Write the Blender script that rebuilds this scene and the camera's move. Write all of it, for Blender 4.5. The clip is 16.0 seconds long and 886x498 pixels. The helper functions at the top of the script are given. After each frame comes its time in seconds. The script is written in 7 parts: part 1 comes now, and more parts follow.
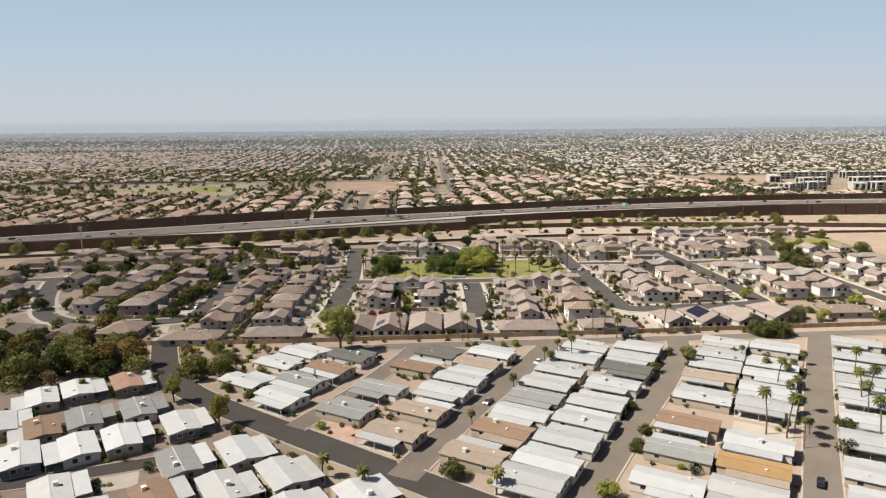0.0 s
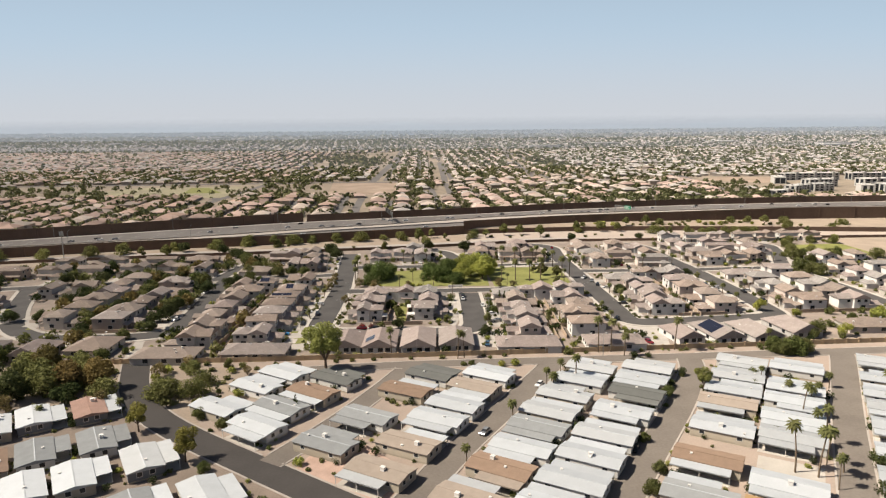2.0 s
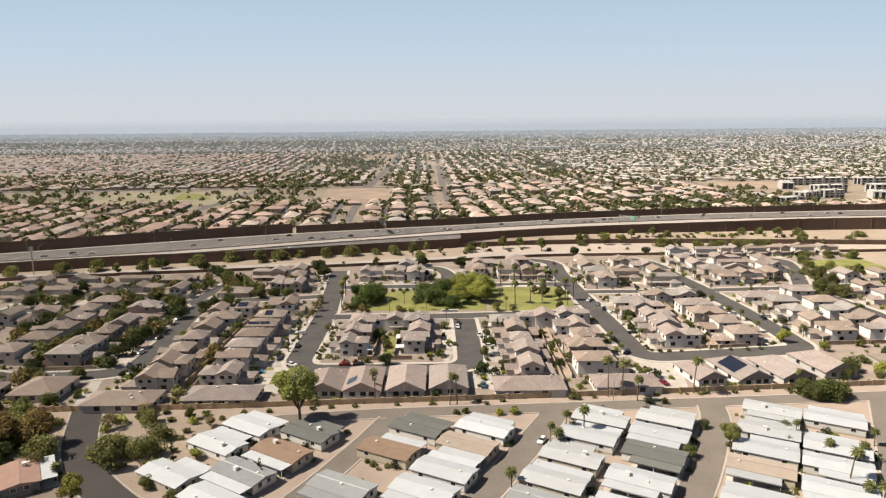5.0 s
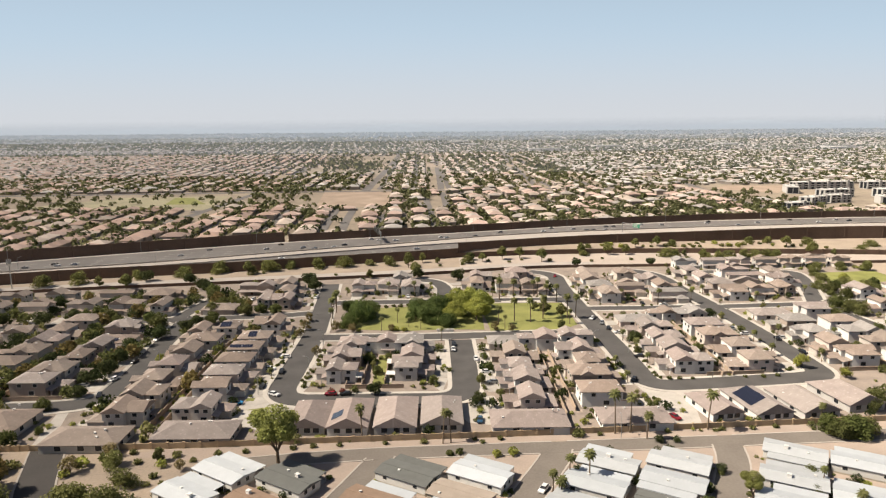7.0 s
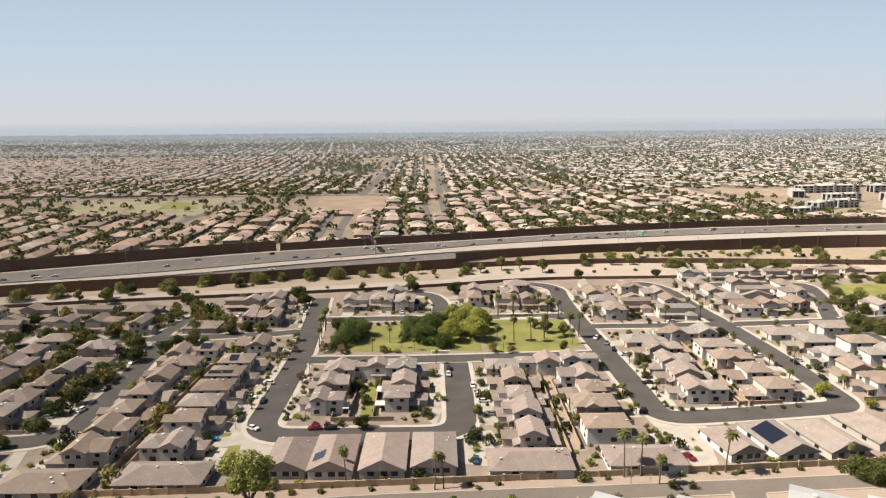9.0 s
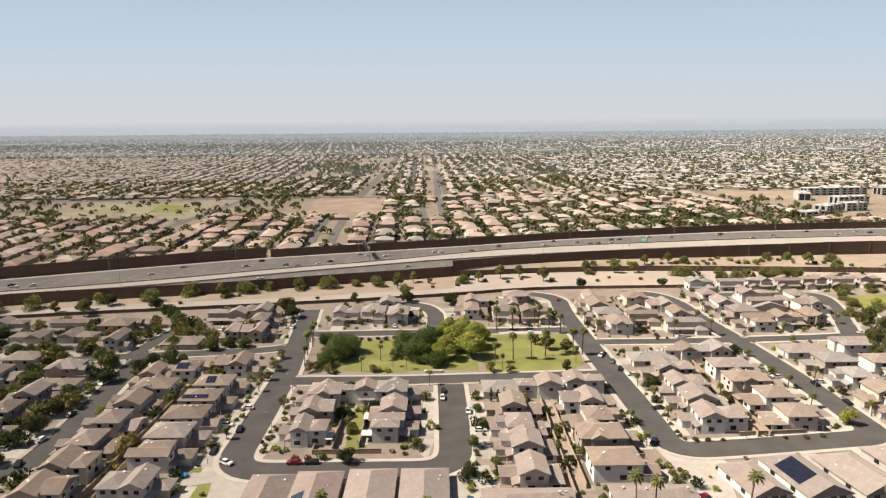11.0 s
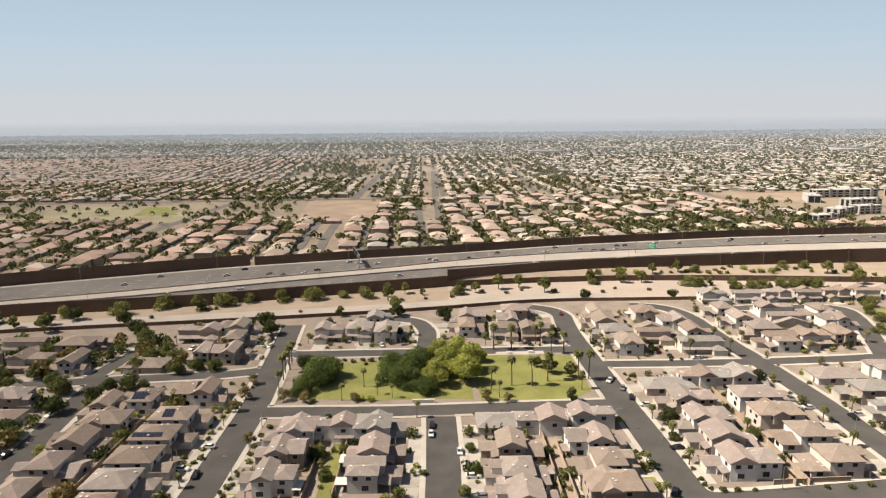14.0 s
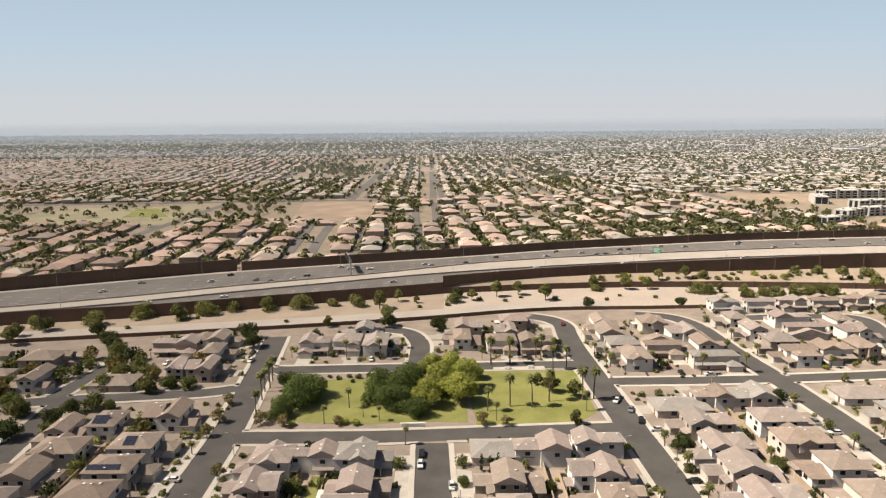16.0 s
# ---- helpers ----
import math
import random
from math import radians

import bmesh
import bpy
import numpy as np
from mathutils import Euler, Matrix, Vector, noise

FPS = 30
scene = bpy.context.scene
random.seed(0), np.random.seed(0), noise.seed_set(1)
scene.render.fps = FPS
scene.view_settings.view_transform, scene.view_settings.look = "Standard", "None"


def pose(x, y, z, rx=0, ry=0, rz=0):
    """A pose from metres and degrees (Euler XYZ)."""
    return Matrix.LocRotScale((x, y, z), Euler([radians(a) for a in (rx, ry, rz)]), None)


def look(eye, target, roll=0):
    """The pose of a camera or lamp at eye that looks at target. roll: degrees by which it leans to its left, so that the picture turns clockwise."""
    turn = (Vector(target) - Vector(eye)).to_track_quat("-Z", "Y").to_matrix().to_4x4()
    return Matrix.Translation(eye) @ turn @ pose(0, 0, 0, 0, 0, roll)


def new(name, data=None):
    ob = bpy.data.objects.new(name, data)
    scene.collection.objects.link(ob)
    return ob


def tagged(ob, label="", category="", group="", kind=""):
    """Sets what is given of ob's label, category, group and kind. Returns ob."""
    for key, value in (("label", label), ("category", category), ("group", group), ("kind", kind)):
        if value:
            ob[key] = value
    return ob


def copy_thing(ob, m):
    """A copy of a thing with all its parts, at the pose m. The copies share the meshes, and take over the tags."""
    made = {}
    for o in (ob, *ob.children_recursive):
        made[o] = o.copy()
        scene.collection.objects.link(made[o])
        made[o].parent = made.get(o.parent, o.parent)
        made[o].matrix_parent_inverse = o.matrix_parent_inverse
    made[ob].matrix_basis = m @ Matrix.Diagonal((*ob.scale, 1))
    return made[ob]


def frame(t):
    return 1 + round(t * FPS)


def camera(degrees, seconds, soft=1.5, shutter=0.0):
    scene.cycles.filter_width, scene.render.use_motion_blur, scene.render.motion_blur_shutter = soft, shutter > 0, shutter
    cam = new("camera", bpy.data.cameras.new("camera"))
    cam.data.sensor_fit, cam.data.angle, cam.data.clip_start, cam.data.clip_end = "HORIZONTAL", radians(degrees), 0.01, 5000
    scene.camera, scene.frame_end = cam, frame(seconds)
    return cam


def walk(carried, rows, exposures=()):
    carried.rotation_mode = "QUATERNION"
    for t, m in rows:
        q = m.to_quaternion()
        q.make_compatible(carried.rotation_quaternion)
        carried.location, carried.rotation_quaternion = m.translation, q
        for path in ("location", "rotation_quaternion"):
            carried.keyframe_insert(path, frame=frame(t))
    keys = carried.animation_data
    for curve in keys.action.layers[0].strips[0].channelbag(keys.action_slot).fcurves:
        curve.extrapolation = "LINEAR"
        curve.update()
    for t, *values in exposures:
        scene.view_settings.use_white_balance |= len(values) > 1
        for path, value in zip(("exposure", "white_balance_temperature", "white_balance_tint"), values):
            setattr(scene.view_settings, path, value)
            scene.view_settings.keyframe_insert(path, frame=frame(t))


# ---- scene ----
cam = camera(68.0, 16.0, 1.24)
# seconds, east, north, height of the drone; it looks north and a little down all the way
ROWS = [
    (0.0, 0.96, 31.7, 86.15), (0.5, 1.55, 36.7, 86.2), (1.0, 2.12, 41.75, 86.25), (1.5, 2.75, 46.75, 86.38),
    (2.0, 3.38, 51.7, 86.65), (2.5, 3.97, 56.7, 87.15), (3.0, 4.58, 61.63, 87.9), (3.5, 5.17, 66.6, 88.83),
    (4.0, 5.76, 71.6, 89.9), (6.5, 8.8, 95.65, 95.65), (7.0, 9.46, 100.6, 96.55), (7.5, 10.1, 105.5, 97.43),
    (8.0, 10.7, 110.4, 98.36), (8.5, 11.3, 115.4, 99.38), (9.0, 11.95, 120.5, 100.38), (9.5, 12.6, 125.7, 101.15),
    (12.0, 15.9, 151.2, 101.86), (12.5, 16.55, 156.2, 101.82), (13.0, 17.25, 161.3, 101.77), (13.5, 17.92, 166.45, 101.7),
    (14.0, 18.6, 171.75, 101.58), (14.5, 19.35, 177.15, 101.38), (15.0, 20.1, 182.6, 101.18), (15.5, 20.85, 188.0, 100.98),
    (16.0, 21.62, 193.45, 100.78),
]
YAW, PITCH, ROLL = 0.32, -10.45, -0.5
AHEAD = Vector((math.sin(radians(YAW)) * math.cos(radians(PITCH)), math.cos(radians(YAW)) * math.cos(radians(PITCH)), math.sin(radians(PITCH))))
walk(cam, [(t, look((x, y, z), Vector((x, y, z)) + 100 * AHEAD, ROLL)) for t, x, y, z in ROWS], [(0.0, 0.45, 7120, 12), (4.0, 0.59, 7200, 12), (6.5, 0.60, 7250, 12), (10.0, 0.59, 7320, 12), (16.0, 0.54, 7420, 12)])

# ---- sky and sun: late morning, sun a little south of west in the plan, half way up
SUN_UP, SUN_ROUND = 50.0, -96.5
sky_world = bpy.data.worlds.new("sky")
scene.world = sky_world
sky_world.use_nodes = True
wn = sky_world.node_tree.nodes
sky = wn.new("ShaderNodeTexSky")
sky.sky_type, sky.sun_disc = "NISHITA", False
sky.sun_elevation, sky.sun_rotation = radians(SUN_UP), radians(SUN_ROUND)
sky.air_density, sky.dust_density, sky.ozone_density, sky.altitude = 0.7, 1.3, 0.6, 0
wn["Background"].inputs["Strength"].default_value = 0.053
sky_world.node_tree.links.new(sky.outputs["Color"], wn["Background"].inputs["Color"])
lamp = bpy.data.lights.new("sun", "SUN")
lamp.energy, lamp.angle, lamp.color = 5.0, radians(0.6), (1.0, 0.95, 0.86)
sun = new("sun", lamp)
TO_SUN = Vector((math.sin(radians(SUN_ROUND)) * math.cos(radians(SUN_UP)), math.cos(radians(SUN_ROUND)) * math.cos(radians(SUN_UP)), math.sin(radians(SUN_UP))))
sun.matrix_world = look(Vector((0, 300, 400)), Vector((0, 300, 400)) - TO_SUN)

# ---- materials


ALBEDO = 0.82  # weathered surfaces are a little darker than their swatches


def mat(name, col, rough=0.9, vary=0.15, scale=0.6, rnd=0.0, isl=0.0, bump=0.0, metal=0.0, fine=None, tint=None, wave=0.0, spec=0.3, spots=0.0):
    """Plain surface with two scales of noise; spots adds pale flecks; rnd varies it from object to object, isl from
    loose piece to loose piece.
    """
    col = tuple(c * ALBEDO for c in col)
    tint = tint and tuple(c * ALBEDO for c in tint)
    m = bpy.data.materials.new(name)
    m.use_nodes = True
    nt = m.node_tree
    n, l = nt.nodes, nt.links
    bsdf = n["Principled BSDF"]
    bsdf.inputs["Roughness"].default_value = rough
    bsdf.inputs["Metallic"].default_value = metal
    if rough >= 0.8:
        bsdf.inputs["Diffuse Roughness"].default_value = 0.75
    bsdf.inputs["Specular IOR Level"].default_value = spec
    geo = n.new("ShaderNodeNewGeometry")
    big = n.new("ShaderNodeTexNoise")
    big.inputs["Scale"].default_value, big.inputs["Detail"].default_value = scale, 4
    small = n.new("ShaderNodeTexNoise")
    small.inputs["Scale"].default_value, small.inputs["Detail"].default_value = (fine or scale * 9), 3
    l.new(geo.outputs["Position"], big.inputs["Vector"])
    l.new(geo.outputs["Position"], small.inputs["Vector"])
    add = n.new("ShaderNodeMath")
    add.operation = "MULTIPLY_ADD"
    l.new(big.outputs["Fac"], add.inputs[0])
    add.inputs[1].default_value = 0.62
    half = n.new("ShaderNodeMath")
    half.operation = "MULTIPLY"
    half.inputs[1].default_value = 0.38
    l.new(small.outputs["Fac"], half.inputs[0])
    l.new(half.outputs[0], add.inputs[2])
    ramp = n.new("ShaderNodeMapRange")
    ramp.inputs["From Min"].default_value, ramp.inputs["From Max"].default_value = 0.32, 0.68
    ramp.inputs["To Min"].default_value, ramp.inputs["To Max"].default_value = 1 - vary, 1 + vary
    l.new(add.outputs[0], ramp.inputs["Value"])
    value = ramp.outputs["Result"]
    for amount, source in ((rnd, "obj"), (isl, "isl")):
        if amount:
            out = n.new("ShaderNodeObjectInfo").outputs["Random"] if source == "obj" else geo.outputs["Random Per Island"]
            r = n.new("ShaderNodeMapRange")
            r.inputs["To Min"].default_value, r.inputs["To Max"].default_value = 1 - amount, 1 + amount
            l.new(out, r.inputs["Value"])
            k = n.new("ShaderNodeMath")
            k.operation = "MULTIPLY"
            l.new(value, k.inputs[0])
            l.new(r.outputs["Result"], k.inputs[1])
            value = k.outputs[0]
    if spots:
        cells = n.new("ShaderNodeTexVoronoi")
        cells.voronoi_dimensions = "2D"
        cells.inputs["Scale"].default_value = 0.42
        l.new(geo.outputs["Position"], cells.inputs["Vector"])
        fleck = n.new("ShaderNodeMapRange")
        fleck.inputs["From Min"].default_value, fleck.inputs["From Max"].default_value = 0.08, 0.16
        fleck.inputs["To Min"].default_value, fleck.inputs["To Max"].default_value = 1 + spots, 1.0
        l.new(cells.outputs["Distance"], fleck.inputs["Value"])
        k = n.new("ShaderNodeMath")
        k.operation = "MULTIPLY"
        l.new(value, k.inputs[0])
        l.new(fleck.outputs["Result"], k.inputs[1])
        value = k.outputs[0]
    base = n.new("ShaderNodeMix")
    base.data_type = "RGBA"
    base.inputs[6].default_value = (*col, 1)
    base.inputs[7].default_value = (*(tint or col), 1)
    if tint:
        if rnd or isl:
            src = n.new("ShaderNodeObjectInfo").outputs["Random"] if rnd else geo.outputs["Random Per Island"]
            w = n.new("ShaderNodeMath")
            w.operation = "FRACT"
            s = n.new("ShaderNodeMath")
            s.operation = "MULTIPLY"
            s.inputs[1].default_value = 7.31
            l.new(src, s.inputs[0])
            l.new(s.outputs[0], w.inputs[0])
            l.new(w.outputs[0], base.inputs[0])
        else:
            l.new(big.outputs["Fac"], base.inputs[0])
    mul = n.new("ShaderNodeVectorMath")
    mul.operation = "SCALE"
    l.new(base.outputs[2], mul.inputs[0])
    l.new(value, mul.inputs["Scale"])
    l.new(mul.outputs["Vector"], bsdf.inputs["Base Color"])
    if bump:
        b = n.new("ShaderNodeBump")
        b.inputs["Strength"].default_value, b.inputs["Distance"].default_value = 1.0, bump
        if wave:
            wv = n.new("ShaderNodeTexWave")
            wv.bands_direction = "DIAGONAL"
            wv.inputs["Scale"].default_value, wv.inputs["Distortion"].default_value = wave, 1.0
            l.new(geo.outputs["Position"], wv.inputs["Vector"])
            l.new(wv.outputs["Fac"], b.inputs["Height"])
        else:
            l.new(small.outputs["Fac"], b.inputs["Height"])
        l.new(b.outputs["Normal"], bsdf.inputs["Normal"])
    return m


def leaf_mat(name, col, tint, see=0.3):
    m = mat(name, col, 0.75, 0.22, 0.5, rnd=0.18, isl=0.24, tint=tint, spec=0.1)
    nt = m.node_tree
    tr = nt.nodes.new("ShaderNodeBsdfTranslucent")
    mix = nt.nodes.new("ShaderNodeMixShader")
    mix.inputs["Fac"].default_value = see
    bsdf = nt.nodes["Principled BSDF"]
    link = bsdf.inputs["Base Color"].links[0].from_socket
    nt.links.new(link, tr.inputs["Color"])
    nt.links.new(bsdf.outputs[0], mix.inputs[1])
    nt.links.new(tr.outputs[0], mix.inputs[2])
    nt.links.new(mix.outputs[0], nt.nodes["Material Output"].inputs["Surface"])
    return m


GROUND = mat("desert_soil", (0.44, 0.36, 0.295), 0.95, 0.25, 0.06, bump=0.05, fine=1.3, tint=(0.37, 0.295, 0.22))
FARGROUND = mat("city_soil", (0.38, 0.31, 0.245), 0.95, 0.35, 0.012, fine=0.11, tint=(0.25, 0.21, 0.155))
YARD = mat("yard_gravel", (0.355, 0.302, 0.262), 0.95, 0.32, 0.12, bump=0.03, fine=2.5, tint=(0.295, 0.235, 0.192))
PINKYARD = mat("pink_gravel", (0.54, 0.385, 0.315), 0.95, 0.18, 0.25, bump=0.03, fine=2.5)
DIRT = mat("bare_dirt", (0.36, 0.27, 0.205), 0.95, 0.22, 0.03, fine=0.6, tint=(0.41, 0.32, 0.25))
DRYGRASS = mat("dry_grass", (0.34, 0.29, 0.15), 0.95, 0.25, 0.02, fine=0.4, tint=(0.25, 0.25, 0.10))
PALEGRASS = mat("pale_dry_grass", (0.40, 0.355, 0.25), 0.95, 0.3, 0.02, fine=0.3, tint=(0.31, 0.29, 0.18))
LAWN = mat("lawn", (0.215, 0.235, 0.065), 0.9, 0.25, 0.09, fine=1.5, bump=0.02, tint=(0.29, 0.28, 0.10))
ASPHALT = mat("asphalt", (0.088, 0.083, 0.080), 0.85, 0.16, 0.12, fine=1.7, bump=0.004, tint=(0.11, 0.103, 0.099))
OLDASPHALT = mat("worn_asphalt", (0.232, 0.202, 0.175), 0.9, 0.2, 0.1, fine=1.4, bump=0.004, tint=(0.18, 0.158, 0.138))
MIDASPHALT = mat("dark_worn_asphalt", (0.075, 0.068, 0.064), 0.9, 0.14, 0.1, fine=1.4, bump=0.004)
FREEWAY = mat("freeway_surface", (0.165, 0.152, 0.143), 0.85, 0.14, 0.03, fine=0.35, tint=(0.19, 0.175, 0.165))
CONCRETE = mat("concrete", (0.54, 0.50, 0.45), 0.85, 0.1, 0.2, rnd=0.1, fine=1.8, bump=0.004)
DRIVE = mat("driveway_concrete", (0.50, 0.462, 0.418), 0.85, 0.16, 0.25, rnd=0.16, fine=1.6, bump=0.004)
PALECONCRETE = mat("pale_concrete", (0.46, 0.412, 0.37), 0.85, 0.12, 0.05, fine=0.7)
PAINT = mat("road_paint", (0.46, 0.45, 0.42), 0.7, 0.15, 0.8)
TILE = mat("roof_tile", (0.382, 0.332, 0.306), 0.85, 0.14, 0.35, rnd=0.13, bump=0.05, wave=1.6, tint=(0.385, 0.31, 0.282), spots=0.2)
TILEBROWN = mat("brown_roof_tile", (0.365, 0.302, 0.26), 0.85, 0.14, 0.35, rnd=0.14, bump=0.05, wave=1.6, tint=(0.34, 0.265, 0.22), spots=0.2)
TILEGREY = mat("grey_roof_tile", (0.37, 0.343, 0.322), 0.85, 0.14, 0.35, rnd=0.12, bump=0.05, wave=1.6, spots=0.2)
TILERED = mat("red_roof_tile", (0.48, 0.31, 0.25), 0.85, 0.12, 0.35, bump=0.05, wave=1.6)
STUCCO = {
    "t": mat("tan_stucco", (0.65, 0.595, 0.535), 0.9, 0.06, 0.4, rnd=0.1, bump=0.006),
    "w": mat("white_stucco", (0.78, 0.76, 0.73), 0.9, 0.05, 0.4, rnd=0.06, bump=0.006),
    "b": mat("brown_stucco", (0.44, 0.365, 0.31), 0.9, 0.07, 0.4, rnd=0.1, bump=0.006),
    "g": mat("grey_stucco", (0.58, 0.56, 0.535), 0.9, 0.06, 0.4, rnd=0.1, bump=0.006),
    "p": mat("rose_stucco", (0.69, 0.595, 0.535), 0.9, 0.06, 0.4, rnd=0.1, bump=0.006),
}
TRIM = mat("white_trim", (0.72, 0.70, 0.66), 0.6, 0.05, 0.8)
GLASS = mat("window_glass", (0.03, 0.034, 0.04), 0.2, 0.1, 0.5, spec=0.35)
DOORMAT = mat("door_paint", (0.20, 0.12, 0.08), 0.6, 0.1, 0.8, rnd=0.3)
GARAGE = mat("garage_paint", (0.60, 0.56, 0.50), 0.6, 0.06, 0.6, rnd=0.12)
VENTMAT = mat("vent_metal", (0.75, 0.73, 0.70), 0.5, 0.08, 1.0)
SOLAR = mat("solar_glass", (0.022, 0.026, 0.045), 0.18, 0.1, 0.6, spec=0.6)
BLOCKWALL = mat("tan_block_wall", (0.41, 0.315, 0.24), 0.95, 0.12, 0.3, rnd=0.1, fine=3.0, bump=0.01)
FENCEWALL = mat("ochre_block_wall", (0.52, 0.39, 0.255), 0.95, 0.1, 0.25, rnd=0.06, fine=3.0, bump=0.01)
SOUNDWALL = mat("brown_sound_wall", (0.165, 0.112, 0.083), 0.95, 0.16, 0.05, fine=0.8, bump=0.02, tint=(0.20, 0.132, 0.098))
BARK = mat("bark", (0.16, 0.115, 0.08), 0.95, 0.25, 2.0, bump=0.03)
PALMBARK = mat("palm_bark", (0.20, 0.15, 0.105), 0.95, 0.2, 2.0, bump=0.03)
LEAF = {
    "green": leaf_mat("green_leaves", (0.115, 0.138, 0.044), (0.155, 0.158, 0.06)),
    "dark": leaf_mat("dark_leaves", (0.058, 0.077, 0.028), (0.085, 0.096, 0.038)),
    "park": leaf_mat("park_leaves", (0.10, 0.14, 0.043), (0.135, 0.17, 0.057)),
    "bright": leaf_mat("bright_leaves", (0.25, 0.275, 0.085), (0.31, 0.31, 0.105)),
    "yellow": leaf_mat("yellow_green_leaves", (0.40, 0.40, 0.095), (0.33, 0.36, 0.095)),
    "dry": leaf_mat("brownish_leaves", (0.27, 0.215, 0.10), (0.20, 0.17, 0.08)),
    "grey": leaf_mat("olive_leaves", (0.207, 0.201, 0.079), (0.159, 0.165, 0.063)),
    "olive": leaf_mat("mesquite_leaves", (0.25, 0.25, 0.092), (0.19, 0.20, 0.072)),
    "gold": leaf_mat("yellowing_leaves", (0.34, 0.30, 0.08), (0.22, 0.215, 0.065)),
    "rust": leaf_mat("rusty_leaves", (0.27, 0.19, 0.075), (0.19, 0.165, 0.062)),
    "palm": leaf_mat("palm_fronds", (0.195, 0.195, 0.079), (0.146, 0.159, 0.061)),
    "red": leaf_mat("red_flowers", (0.22, 0.05, 0.045), (0.13, 0.07, 0.03)),
}
METAL = {
    "w": mat("white_metal_roof", (0.50, 0.53, 0.555), 0.5, 0.07, 0.3, rnd=0.1),
    "l": mat("light_grey_roof", (0.45, 0.47, 0.485), 0.7, 0.08, 0.3, rnd=0.1),
    "g": mat("grey_shingle_roof", (0.33, 0.345, 0.35), 0.85, 0.1, 0.5, rnd=0.1, bump=0.01),
    "d": mat("dark_green_grey_roof", (0.165, 0.17, 0.16), 0.85, 0.1, 0.5, rnd=0.1, bump=0.01),
    "b": mat("brown_shingle_roof", (0.31, 0.215, 0.155), 0.85, 0.12, 0.5, rnd=0.1, bump=0.01),
    "t": mat("beige_shingle_roof", (0.40, 0.335, 0.28), 0.85, 0.1, 0.5, rnd=0.08, bump=0.01),
    "o": mat("ochre_roof", (0.40, 0.26, 0.13), 0.85, 0.1, 0.5, bump=0.01),
    "r": TILERED,
}
SIDING = {
    "w": mat("white_siding", (0.68, 0.67, 0.64), 0.7, 0.05, 0.4, rnd=0.08),
    "c": mat("cream_siding", (0.52, 0.46, 0.37), 0.8, 0.05, 0.4, rnd=0.1),
    "g": mat("grey_siding", (0.20, 0.21, 0.225), 0.8, 0.05, 0.4, rnd=0.15),
}
CARPAINT = {
    "w": mat("white_car_paint", (0.75, 0.75, 0.75), 0.25, 0.02, 0.5, spec=0.6),
    "s": mat("silver_car_paint", (0.40, 0.41, 0.42), 0.25, 0.02, 0.5, metal=0.5, spec=0.6),
    "k": mat("black_car_paint", (0.02, 0.02, 0.022), 0.2, 0.02, 0.5, spec=0.6),
    "r": mat("red_car_paint", (0.26, 0.02, 0.03), 0.25, 0.02, 0.5, spec=0.6),
    "b": mat("blue_car_paint", (0.03, 0.09, 0.16), 0.25, 0.02, 0.5, spec=0.6),
    "c": mat("bright_blue_car_paint", (0.02, 0.22, 0.45), 0.25, 0.02, 0.5, spec=0.6),
}
TYRE = mat("tyre_rubber", (0.02, 0.02, 0.02), 0.9, 0.1, 1.0)
STEEL = mat("galvanised_steel", (0.42, 0.42, 0.41), 0.5, 0.1, 0.8, metal=0.6)
GREEN_SIGN = mat("green_sign_sheet", (0.03, 0.24, 0.14), 0.5, 0.05, 0.5)

# ---- mesh tools


